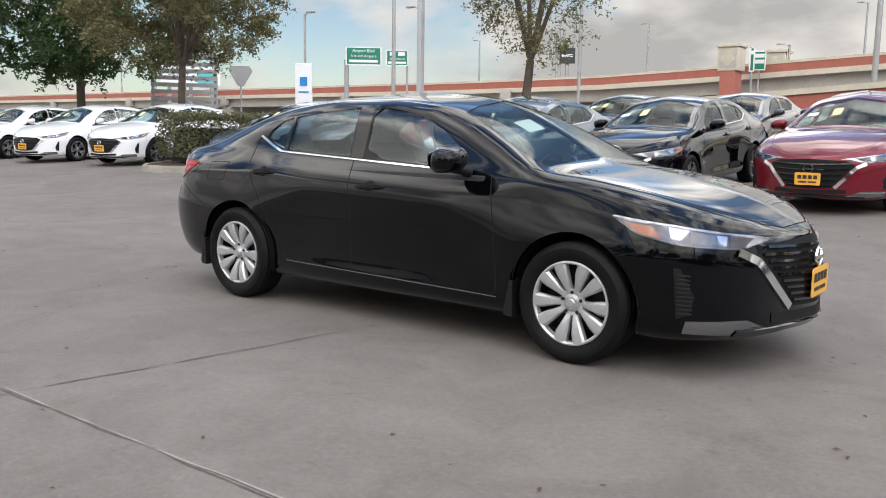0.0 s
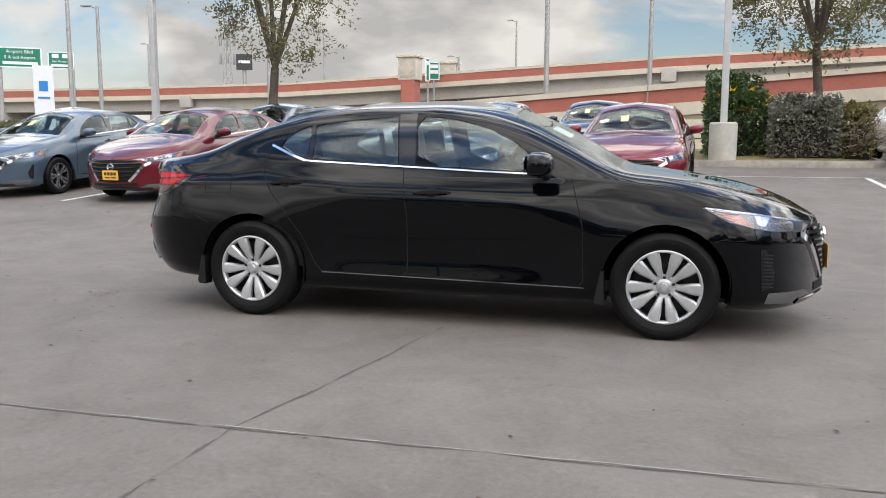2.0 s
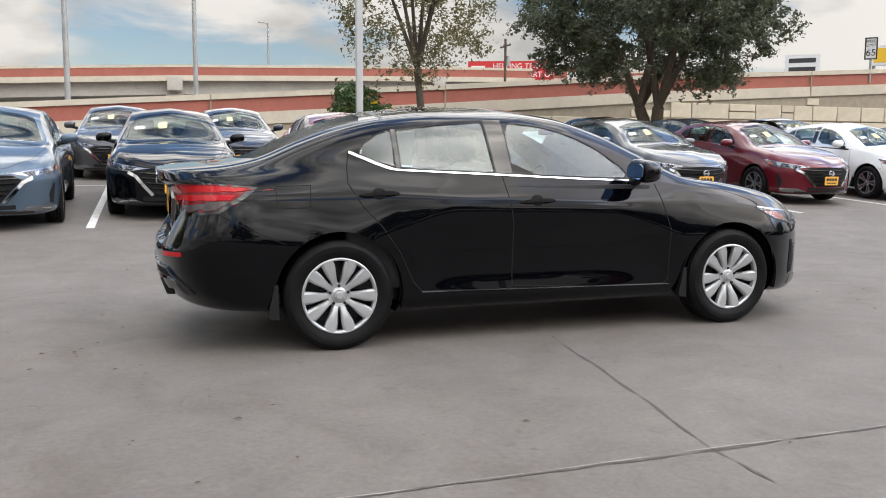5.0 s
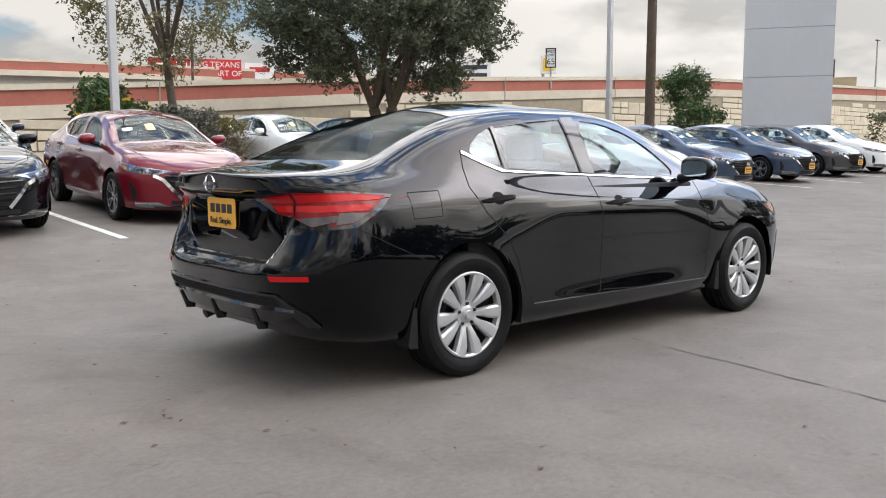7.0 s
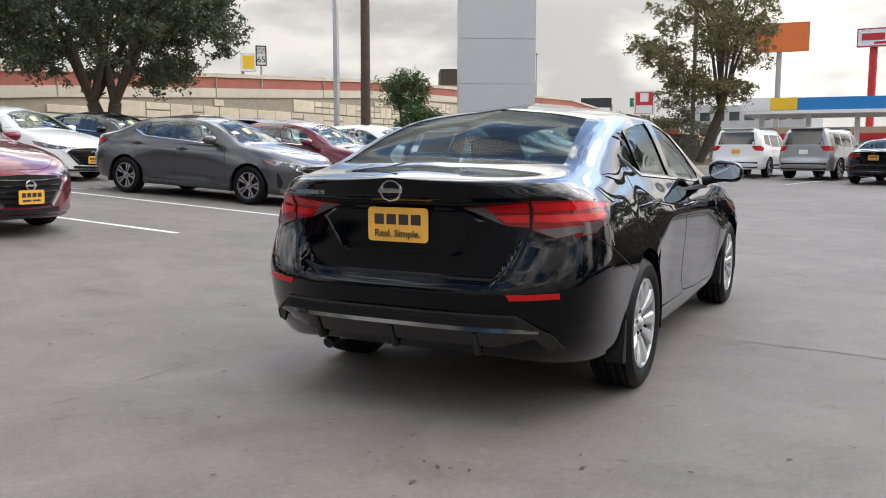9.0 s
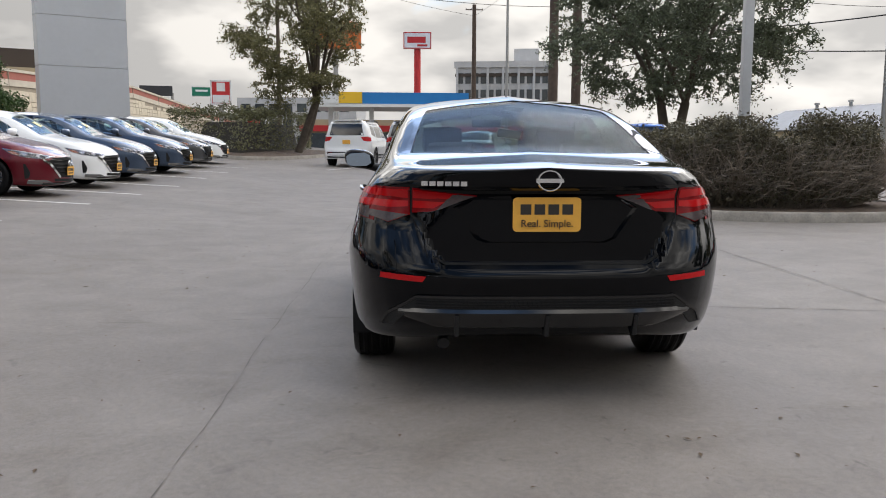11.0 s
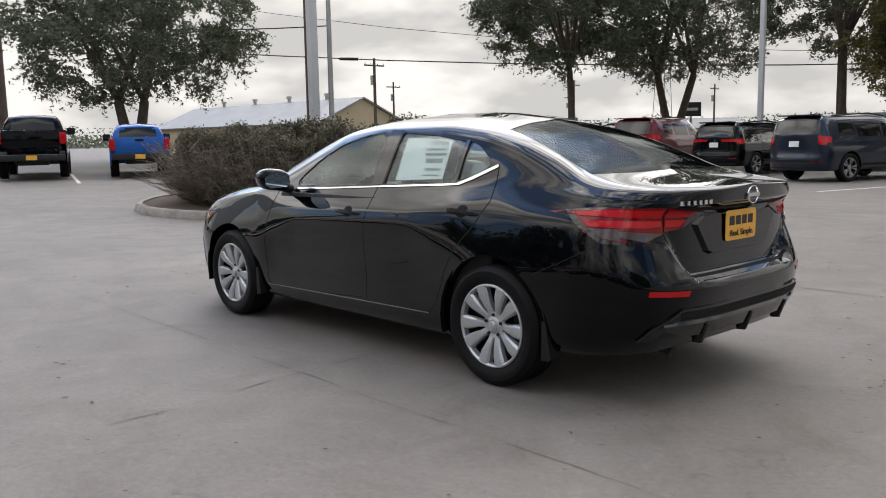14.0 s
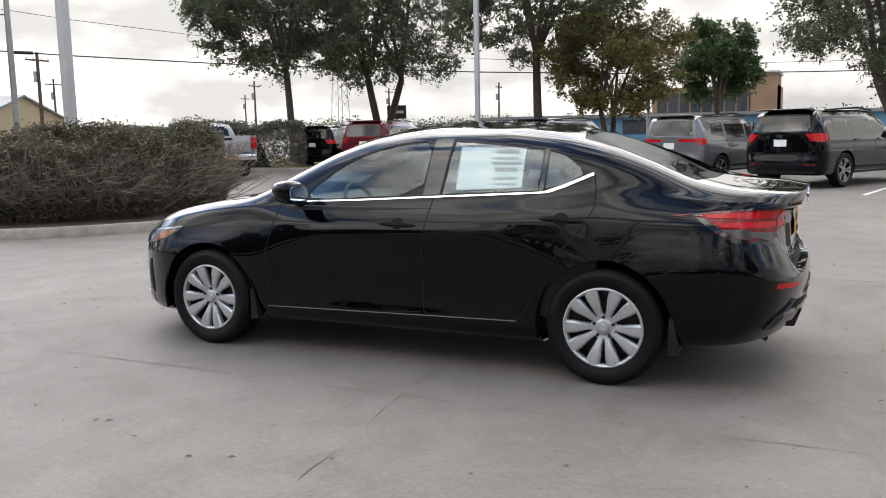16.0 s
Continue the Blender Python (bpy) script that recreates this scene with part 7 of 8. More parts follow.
lamp_post(2.30, 13.9, 10.5, 0.075, "pale steel lamp post on a round concrete footing", base=0.95, square=True, z=gz(2.3, 13.9))
lamp_post(10.4, -6.1, 10.5, 0.085, "pale square steel lamp post in the hedge bed", square=True)
lamp_post(9.6, -23.8, 9.5, 0.08, "pale steel lamp post on the planted strip", square=True)
lamp_post(-38.1, 42.5, 13.0, 0.17, "tall grey traffic camera pole", z=0.8)
lamp_post(-37.1, 44.2, 9.4, 0.16, "tall pale steel lamp post", arm=-0.9, z=0.8)
lamp_post(-46.4, 41.5, 9.3, 0.13, "tall pale steel lamp post", arm=0.6, z=0.8)
lamp_post(-13.3, 15.6, 11.0, 0.085, "pale square steel lamp post behind the parked row", square=True)
lamp_post(7.0, -42.0, 6.6, 0.11, "pale steel lamp post near a blue building", arm=0.3, z=0.0)
lamp_post(-9.5, -34, 6.8, 0.08, "pale steel lamp post behind an oak", z=0.0)
lamp_post(25.2, 18.9, 11.0, 0.10, "pale steel lamp post before the road wall", square=True)
lamp_post(53.6, -6.9, 12.0, 0.13, "pale steel lamp post near the petrol station", z=0.0)
for k, (x, y, hgt) in enumerate(((-6.5, 44.9, 15.5), (-0.2, 36.8, 14.5), (-32.7, 60.4, 14), (-47.1, 105.1, 15.3), (-19.8, 104.6, 15.9), (-74.9, 104.5, 14.5), (-21.0, 79.6, 9.0), (12.2, 104.6, 16.5), (-160, 95, 15), (-125, 80, 14), (47.7, 71.0, 13), (97, 37.0, 13))):
    lamp_post(x, y, hgt, 0.12 if y < 40 else 0.17, "tall slender highway lamp post", arm=-0.9 if y > 40 else 0.0, z=0.8, group="highway lamp posts")


def utility_pole(x, y, height, r, label, arms=True, z=0.0):
    p = thing("utility_pole", label, "utility pole", "utility poles")
    p.location = (x, y, z)
    bm = bmesh.new()
    tube(bm, [(0, 0, -0.2), (0.02, 0, height * 0.5), (0, 0, height)], [r, r * 0.86, r * 0.7], 12)
    part("pole", bm, M_WOOD, p)
    if arms:
        bm = bmesh.new()
        box(bm, -0.06, 0.06, -1.2, 1.2, height - 0.75, height - 0.62, 0.01)
        arm = part("crossarm", bm, M_WOOD, p)
        for yy in (-1.1, -0.4, 0.4, 1.1):
            bm = bmesh.new()
            lathe(bm, [(0.0, 0.16), (0.04, 0.15), (0.05, 0.05), (0.025, 0.0)], 8, "z")
            for v in bm.verts:
                v.co += Vector((0, yy, height - 0.62))
            part("insulator", bm, M_GALV, arm)
        bm = bmesh.new()
        tube(bm, [(0.30, 0, height - 2.5), (0.30, 0, height - 1.6)], 0.22, 10)
        part("transformer", bm, M_GALV, p)
    return p


utility_pole(33.4, 22.6, 16, 0.28, "tall dark wooden utility pole before the road wall", False, 0.7)
utility_pole(46.0, 20.0, 12, 0.20, "dark wooden utility pole before the road wall", False)
utility_pole(73.7, -13.8, 26, 0.50, "thick dark wooden utility pole")
utility_pole(48.4, -10.7, 19, 0.33, "dark wooden utility pole near an oak", False)
lamp_post(29.3, -20.0, 13.0, 0.14, "tall pale steel pole behind the hedge", z=0.0)
utility_pole(45.9, -30.0, 19, 0.26, "dark wooden utility pole behind the hedge", False)
utility_pole(113.0, -9.8, 20.5, 0.38, "wooden utility pole with crossarm and transformer")
utility_pole(47.0, 8.0, 12, 0.14, "slender dark pole near a kerb tree", False)
utility_pole(60, -47, 9, 0.18, "far wooden utility pole")
for k, (x, y, hgt) in enumerate(((70, -90, 9), (95, -120, 9), (60, -110, 8.5), (42, -110, 8.5), (85, -70, 9), (28, -120, 8.5), (105, -20, 13), (30, 70, 12))):
    utility_pole(x, y, hgt, 0.16, "far wooden utility pole")


def wire(a, b, sag, r, label):
    bm = bmesh.new()
    a, b = Vector(a), Vector(b)
    tube(bm, [a.lerp(b, t) - Vector((0, 0, sag * 4 * t * (1 - t))) for t in np.linspace(0, 1, 15)], r, 5, False)
    tagged(obj("overhead_cable", bm, M_WIRE, 60), label, "cable", "overhead cables")


wire((48.4, -21.0, 7.3), (-40.9, -75.3, 7.0), 2.55, 0.035, "thick black overhead cable with a splice")
wire((48.4, -10.7, 8.5), (29.3, -20.0, 6.7), 0.4, 0.030, "single black overhead cable between poles")
wire((48.4, -21.0, 10.6), (-40.9, -75.3, 10.5), 5.4, 0.016, "thin black overhead cable")
wire((73.7, -13.8, 18), (29.3, -20.0, 11.5), 1.0, 0.025, "thin black overhead cable")
wire((73.7, -13.8, 19), (113.0, -9.8, 19.0), 0.4, 0.020, "thin black overhead cable")
wire((33.4, 22.6, 12.0), (73.7, -13.8, 14.0), 1.2, 0.025, "thin black overhead cable")
wire((33.4, 22.6, 13.2), (20, 60, 18), 0.8, 0.020, "thin black overhead cable")
wire((113.0, -9.8, 19.0), (33.4, 22.6, 14.5), 0.9, 0.020, "thin black overhead cable")
bm = bmesh.new()
tube(bm, [(38.3, -27.15, 6.23), (37.3, -27.76, 6.17)], 0.09, 8)
tagged(obj("cable_splice", bm, M_WIRE, 50), "black splice case hung on an overhead cable", "cable splice")

# ---- panel pylon ----
pyl = thing("sign_pylon", "tall pale grey metal-panelled sign tower", "pylon")
pa, pb = Vector((29.9, 15.35, 0)), Vector((31.75, 12.3, 0))
d = (pb - pa).normalized()
nrm = Vector((-d.y, d.x, 0))
if nrm.x < 0:
    nrm = -nrm
for k in range(6):
    bm = bmesh.new()
    z0, z1 = 0.3 + k * 2.05, 0.3 + (k + 1) * 2.05 - 0.02
    prism(bm, [tuple((pa + d * 0.01)[:2]), tuple((pb - d * 0.01)[:2]), tuple((pb + nrm * 0.9 - d * 0.01)[:2]), tuple((pa + nrm * 0.9 + d * 0.01)[:2])], z0, z1, "z")
    part("panel", bm, M_PANEL, pyl, smooth=None)
bm = bmesh.new()
prism(bm, [tuple((pa + d * 0.05 + nrm * 0.03)[:2]), tuple((pb - d * 0.03 + nrm * 0.03)[:2]), tuple((pb + nrm * 0.85 - d * 0.05)[:2]), tuple((pa + nrm * 0.85 + d * 0.05)[:2])], -0.1, 12.5, "z")
part("core", bm, M_GALV, pyl, smooth=None)


# ---- signs ----
def text(body, size, m, material, parent, name="lettering"):
    c = bpy.data.curves.new(name, "FONT")
    c.body, c.size, c.align_x, c.align_y, c.extrude = body, size, "CENTER", "CENTER", min(0.004, size * 0.03)
    tmp = bpy.data.objects.new(name, c)
    scene.collection.objects.link(tmp)
    bpy.context.view_layer.update()
    me = bpy.data.meshes.new_from_object(tmp.evaluated_get(bpy.context.evaluated_depsgraph_get()))
    bpy.data.objects.remove(tmp)
    bpy.data.curves.remove(c)
    me.materials.clear()
    me.materials.append(material)
    ob = new(name, me)
    ob.parent = parent
    ob.matrix_basis = m
    return ob


def face_to(x, y, z, tx, ty):
    """A board's own frame at a place: x along it, y up, z towards the viewer at (tx, ty)."""
    yaw = math.degrees(math.atan2(ty - y, tx - x))
    return pose(x, y, z, 90, 0, yaw + 90)


def board(name, label, category, x, y, z0, z1, wd, material, look_to, posts=(), post_r=0.08, border=None, rows=(), ink=None, thick=0.12, ground=0.0, post_mat=None):
    th = thing(name, label, category)
    m = face_to(x, y, (z0 + z1) / 2, *look_to)
    h = z1 - z0
    def put(bm):
        for v in bm.verts:
            v.co = m @ v.co
        return bm
    bm = bmesh.new()
    box(bm, -wd / 2, wd / 2, -h / 2, h / 2, -thick, 0, 0.01)
    fc = part("sign_face", put(bm), material, th, smooth=None)
    if border is not None:
        bm = bmesh.new()
        for a in ((-wd / 2, wd / 2, h / 2 - 0.06 * h, h / 2), (-wd / 2, wd / 2, -h / 2, -h / 2 + 0.06 * h), (-wd / 2, -wd / 2 + 0.06 * h, -h / 2, h / 2), (wd / 2 - 0.06 * h, wd / 2, -h / 2, h / 2)):
            box(bm, a[0], a[1], a[2], a[3], 0.0, 0.012)
        part("border", put(bm), border, fc, smooth=None)
    for r in rows:
        if isinstance(r[0], str):
            text(r[0], r[1] * h, m @ pose(r[2] * wd, r[3] * h, 0.015), ink, fc)
        else:
            bm = bmesh.new()
            box(bm, r[0] * wd, r[1] * wd, r[2] * h, r[3] * h, 0.0, 0.014)
            part("lettering", put(bm), ink, fc, smooth=None)
    for px in posts:
        bm = bmesh.new()
        top = m @ Vector((px * wd, -h / 2 + 0.02, -thick / 2 - post_r))
        tube(bm, [(top.x, top.y, ground), (top.x, top.y, top.z + h * 0.3)], post_r, 8)
        part("post", bm, post_mat or M_GALV, th)
    return th


# slogan on the dark sedan's rear plate
for o in hero.children:
    if o.name.startswith("rear_plate"):
        tail_x = min(v.co.x for v in o.data.vertices)
        top_x = min(v.co.x for v in o.data.vertices if v.co.z > 0.90)
        lean = math.atan2(top_x - tail_x, 0.15)
        text("Real. Simple.", 0.046, face_to(tail_x + 0.036 * math.tan(lean) - 0.004, 0.0, 0.806, tail_x - 5, 0.0) @ Matrix.Rotation(-lean, 4, "X"), M_INK, o, "slogan")

EYE = (1.0, -5.5)
board("road_sign", "green highway guide sign on a gantry", "road sign", -61.8, 64.4, 8.3, 10.3, 3.9, M_GREEN, EYE, (-0.48,), 0.25, M_WHITESIGN, (("Airport Blvd", 0.24, 0, 0.28), ("S A Intl Airport", 0.22, 0, 0.0), (-0.40, 0.40, -0.34, -0.20)), M_WHITESIGN)
board("road_sign", "green highway guide sign on a gantry", "road sign", -59.0, 66.8, 8.3, 10.0, 2.4, M_GREEN, EYE, (0.46,), 0.12, M_WHITESIGN, ((-0.34, -0.08, 0.15, 0.38), (0.05, 0.36, 0.15, 0.38), ("San Antonio", 0.20, 0, -0.05), (-0.40, 0.40, -0.36, -0.22)), M_WHITESIGN)
board("road_sign", "green highway guide sign near the bridge pillars", "road sign", -22.9, 77.0, 7.3, 9.1, 1.15, M_GREEN, EYE, (0,), 0.1, M_WHITESIGN, ((-0.38, 0.38, 0.15, 0.35), (-0.38, 0.38, -0.15, 0.05)), M_WHITESIGN)
board("road_sign", "narrow green highway sign near the bridge pillars", "road sign", -23.25, 76.0, 7.1, 9.4, 0.5, M_GREEN, EYE, (0,), 0.12, M_WHITESIGN, ((-0.3, 0.3, 0.2, 0.35),), M_WHITESIGN)
board("pylon_sign", "white dealer sign slab with a round blue mark", "sign", -11.9, 9.5, 0.45, 2.78, 0.40, M_WHITESIGN, EYE, (), 0.1, None, ((-0.22, 0.22, 0.27, 0.36), (-0.30, 0.30, 0.20, 0.215)), M_BLUESIGN, 0.12)
board("pole_sign", "dark square pole sign with pale lettering bars", "sign", -58.0, 102.3, 11.05, 13.2, 2.2, M_DARKSIGN, EYE, (0,), 0.3, None, ((-0.36, 0.36, -0.08, 0.10),), M_WHITESIGN, 0.4)
board("billboard", "white roadside billboard with a teal picture", "billboard", -104, 72, 7.4, 10.2, 8.6, M_WHITESIGN, EYE, (-0.35, 0.0, 0.35), 0.3, None, ((0.12, 0.45, -0.36, 0.36), (-0.42, -0.02, 0.1, 0.25)), mat("teal_print", (0.10, 0.42, 0.42), 0.6), 0.5)
# two fixed boards stand in for a passing truck's trailer; their posts are added
board("billboard", "red truck trailer side with white lettering, set up as a fixed board", "billboard", 34.5, 79, 9.0, 11.0, 9.2, M_REDSIGN, (-4.2, -4), (-0.3, 0.3), 0.2, None, (("HELPING TEXANS IS", 0.40, 0.18, 0.22), ("AT THE HEART OF", 0.40, 0.14, -0.22), (-0.46, -0.30, -0.2, 0.25)), M_WHITESIGN, 0.4)
board("billboard", "white panel with red bars beside the red trailer board", "billboard", 41.2, 77.8, 9.2, 10.9, 3.0, M_WHITESIGN, (-4.2, -4), (0.0,), 0.2, None, ((-0.35, 0.35, -0.05, 0.25),), M_REDSIGN, 0.4)
SPD = (33.8, 29.9)
board("speed_limit_sign", "white speed limit sign on a bent post", "road sign", SPD[0], SPD[1], 6.2, 7.35, 0.62, M_WHITESIGN, (-4.6, -3.6), (0,), 0.06, M_INK, (("SPEED", 0.17, 0, 0.32), ("LIMIT", 0.17, 0, 0.14), ("65", 0.42, 0, -0.20)), M_INK, 0.04, ground=5.0)
board("pole_sign", "yellow and red square pole sign", "sign", 46.0, 41.0, 7.4, 8.8, 1.2, M_WHITESIGN, (-4.6, -3.6), (-0.35,), 0.12, None, ((-0.35, 0.35, -0.35, 0.35),), M_YELSIGN, 0.3)
board("pole_sign", "white panel sign with lettering bars above the wall", "sign", 58.0, 62.0, 8.9, 10.9, 3.2, M_WHITESIGN, (-4.6, -3.6), (-0.3, 0.3), 0.12, None, ((-0.38, 0.38, 0.1, 0.32), (-0.38, 0.38, -0.3, -0.1)), M_DARKSIGN, 0.3)
board("pole_sign", "white restaurant sign with red marks on a red pole", "sign", 83.7, -1.3, 11.2, 12.9, 2.9, M_WHITESIGN, (-6, 1), (0,), 0.35, M_REDSIGN, ((-0.36, 0.30, -0.15, 0.22), (0.0, 0.36, -0.36, -0.24)), M_REDSIGN, 0.5, post_mat=M_REDSIGN)
board("billboard", "orange billboard behind a kerb tree", "billboard", 95, 8.0, 12.4, 15.5, 6.0, mat("orange_print", (0.62, 0.16, 0.04), 0.6), (-6, 1), (0,), 0.3, None, (), M_WHITESIGN, 0.5)
board("pole_sign", "tall red and white petrol price sign", "sign", 62, 14.6, 4.3, 6.2, 1.6, M_REDSIGN, (-6, 1), (0,), 0.2, M_WHITESIGN, ((-0.2, 0.2, 0.05, 0.4), (-0.4, 0.4, -0.42, -0.1)), M_WHITESIGN, 0.3)
board("road_sign", "dark electronic message sign over the road", "road sign", 110, 33, 7.7, 9.0, 4.2, M_DARKSIGN, (-6, 0), (-0.5, 0.5), 0.2, None, (), M_YELSIGN, 0.6)
board("road_sign", "green highway guide sign over the road", "road sign", 110, 27.0, 7.6, 8.9, 2.6, M_GREEN, (-6, 0), (0.5,), 0.2, M_WHITESIGN, ((-0.3, 0.3, 0.0, 0.2),), M_WHITESIGN, 0.3)
board("pole_sign", "small dark roadside sign on a post", "sign", 18.6, -34.4, 2.2, 2.9, 1.0, M_DARKSIGN, (-4, 4.5), (0,), 0.06, None, ((-0.35, 0.35, -0.1, 0.1),), M_WHITESIGN, 0.2)

# stop sign
st = thing("stop_sign", "red octagonal stop sign beside the road", "road sign")
m = face_to(57.0, 11.3, 3.05, -6, 1)
bm = bmesh.new()
prism(bm, [(0.55 * math.cos(math.pi * (k + 0.5) / 4), 0.55 * math.sin(math.pi * (k + 0.5) / 4)) for k in range(8)], -0.03, 0.0, "z")
for v in bm.verts:
    v.co = m @ v.co
fc = part("sign_face", bm, M_REDSIGN, st, smooth=None)
text("STOP", 0.36, m @ pose(0, 0, 0.01), M_WHITESIGN, fc)
bm = bmesh.new()
tube(bm, [(57.06, 11.3, 0), (57.06, 11.3, 3.3)], 0.05, 8)
part("post", bm, M_GALV, st)

# back of a yield sign
yl = thing("yield_sign", "grey back of a triangular yield sign on a post", "road sign")
m = face_to(-25.0, 18.1, 3.25, 3.4, -4.7)
bm = bmesh.new()
prism(bm, smoothpoly([(-0.60, 0.52), (0.60, 0.52), (0.0, -0.52)]), -0.02, 0.0, "z")
for v in bm.verts:
    v.co = m @ v.co
part("sign_face", bm, M_GALV, yl, smooth=None)
bm = bmesh.new()
tube(bm, [(-25.04, 18.13, 0.5), (-25.04, 18.13, 3.6)], 0.04, 8)
part("post", bm, M_GALV, yl)

# louvred steel screen behind white cars
scr = thing("louvre_screen", "grey steel louvre screen on posts", "screen")
m = face_to(-33.0, 21.0, 3.6, 3.4, -4.7)
for k in range(9):
    bm = bmesh.new()
    box(bm, -1.6, 1.6, -1.4 + k * 0.34, -1.4 + k * 0.34 + 0.20, -0.05, 0.05)
    for v in bm.verts:
        v.co = m @ v.co
    part("slat", bm, M_GALV, scr, smooth=None)
for px in (-1.5, 0, 1.5):
    bm = bmesh.new()
    p = m @ Vector((px, 0, -0.1))
    tube(bm, [(p.x, p.y, 0), (p.x, p.y, 5.3)], 0.08, 8)
    part("post", bm, M_GALV, scr)

# lattice towers
def tower(x, y, height, wd, label):
    th = thing("lattice_tower", label, "tower", "lattice towers")
    bm = bmesh.new()
    for sx, sy in ((1, 1), (1, -1), (-1, -1), (-1, 1)):
        tube(bm, [(x + sx * wd, y + sy * wd, 0), (x + sx * wd * 0.35, y + sy * wd * 0.35, height)], 0.07, 4)
    n = 12
    for k in range(n):
        t0, t1 = k / n, (k + 1) / n
        w0, w1 = wd * (1 - 0.65 * t0), wd * (1 - 0.65 * t1)
        c = [(1, 1), (1, -1), (-1, -1), (-1, 1)]
        for j in range(4):
            a, b = c[j], c[(j + 1) % 4]
            tube(bm, [(x + a[0] * w0, y + a[1] * w0, height * t0), (x + b[0] * w1, y + b[1] * w1, height * t1)], 0.04, 3, False)
    part("frame", bm, M_GALV, th, smooth=None)
    return th


tw = tower(-90.2, 154.0, 23.4, 1.1, "grey lattice telephone mast with antennas")
for k in range(6):
    bm = bmesh.new()
    a = k * math.pi / 3
    box(bm, -90.2 + 1.6 * math.cos(a) - 0.25, -90.2 + 1.6 * math.cos(a) + 0.25, 154 + 1.6 * math.sin(a) - 0.2, 154 + 1.6 * math.sin(a) + 0.2, 20.6 - 3.6 * (k % 2), 22.8 - 3.6 * (k % 2), 0.03)
    part("antenna", bm, M_GALV, tw)
tower(70, -112, 21, 1.2, "far grey lattice power tower")

# ---- buildings ----
M_OFFICE = mat("white_office_panel", (0.50, 0.50, 0.50), 0.8, scale=0.3, vary=0.08)
M_WINDOW = mat("dark_window_glass", (0.045, 0.055, 0.062), 0.08, spec=0.8, scale=0.5, vary=0.3)
M_TEAL = mat("teal_window_glass", (0.06, 0.13, 0.14), 0.1, spec=0.8, scale=0.3, vary=0.3)
M_TAN = mat("tan_metal_siding", (0.40, 0.33, 0.21), 0.7, scale=0.5, vary=0.06)
M_ROOFG = mat("grey_metal_roof", (0.22, 0.22, 0.22), 0.6, scale=0.5, vary=0.1)
M_BLUEB = mat("blue_metal_siding", (0.12, 0.27, 0.42), 0.6, scale=0.5, vary=0.06)
M_BRICKB = mat("tan_brick", (0.26, 0.17, 0.11), 0.9, scale=1.0, vary=0.12)
M_BROWN = mat("brown_trim_panel", (0.06, 0.045, 0.035), 0.7)


def block(parent, nm, m, x0, x1, y0, y1, z0, z1, material):
    bm = bmesh.new()
    box(bm, x0, x1, y0, y1, z0, z1)
    for v in bm.verts:
        v.co = m @ v.co
    return part(nm, bm, material, parent, smooth=None)


# office block with fins
of = thing("office_building", "white office block with tall fins and dark windows", "building")
m = pose(166, -20.4, -1.5, 0, 0, -100)
block(of, "wall", m, -9.5, 9.5, 0, 14, 0, 18.4, M_OFFICE)
block(of, "parapet", m, -9.9, 9.9, -0.4, 14.4, 18.4, 19.6, M_OFFICE)
block(of, "stair_tower", m, 2, 7, 3, 9, 19.6, 22.4, M_OFFICE)
for fl in range(5):
    z = 2.0 + fl * 3.3
    for k in range(12):
        block(of, "window", m, -9.2 + k * 1.55, -9.2 + k * 1.55 + 1.1, -0.06, 0.05, z, z + 2.1, M_WINDOW if fl > 1 else M_TEAL)
for k in range(7):
    block(of, "fin", m, -9.5 + k * 3.1, -9.5 + k * 3.1 + 0.45, -0.7, 0.0, 8.2, 18.4, M_OFFICE)
block(of, "band", m, -9.7, 9.7, -0.3, 0.0, 7.4, 8.2, M_BROWN)
block(of, "band", m, -9.7, 9.7, -0.25, 0.0, 16.6, 17.2, M_BROWN)
lo = thing("office_annex", "low office wing with pale walls", "building")
block(lo, "wall", pose(190, 24, 0, 0, 0, -100), -14, 14, 0, 10, 0, 12, M_OFFICE)
for k in range(8):
    for fl in range(3):
        block(lo, "window", pose(190, 24, 0, 0, 0, -100), -13 + k * 3.3, -13 + k * 3.3 + 2.2, -0.06, 0.05, 1.5 + fl * 3.6, 3.4 + fl * 3.6, M_WINDOW)

# petrol station
ps = thing("petrol_station", "petrol station with a blue and yellow canopy", "building")
m = pose(68, 1.2, 0, 0, 0, -88)
block(ps, "canopy_fascia", m, -6.6, 6.6, -0.3, 9, 4.7, 5.7, M_BLUESIGN)
block(ps, "canopy_band", m, -6.7, 6.7, -0.4, 9.1, 4.45, 4.72, M_WHITESIGN)
block(ps, "yellow_corner", m, -6.75, -2.6, -0.42, 0.0, 4.75, 5.72, M_YELSIGN)
block(ps, "white_corner", m, -6.8, -4.6, -0.45, 0.0, 4.72, 5.75, M_WHITESIGN)
for k in range(4):
    block(ps, "canopy_post", m, -5.4 + k * 3.6 - 0.2, -5.4 + k * 3.6 + 0.2, 2.0, 2.4, 0, 4.5, M_WHITESIGN)
    block(ps, "fuel_pump", m, -5.4 + k * 3.6 - 0.5, -5.4 + k * 3.6 + 0.5, 2.6, 3.3, 0, 2.1, M_BLUESIGN if k % 2 else M_WHITESIGN)
block(ps, "shop_wall", m, -9, 14, 14, 22, 0, 3.8, M_TAN)
block(ps, "shop_band", m, -9.1, 14.1, 13.8, 14.0, 2.6, 3.2, M_REDSIGN)
for k in range(6):
    block(ps, "shop_window", m, -8 + k * 3.6, -8 + k * 3.6 + 2.6, 13.85, 14.0, 0.8, 2.4, M_WINDOW)

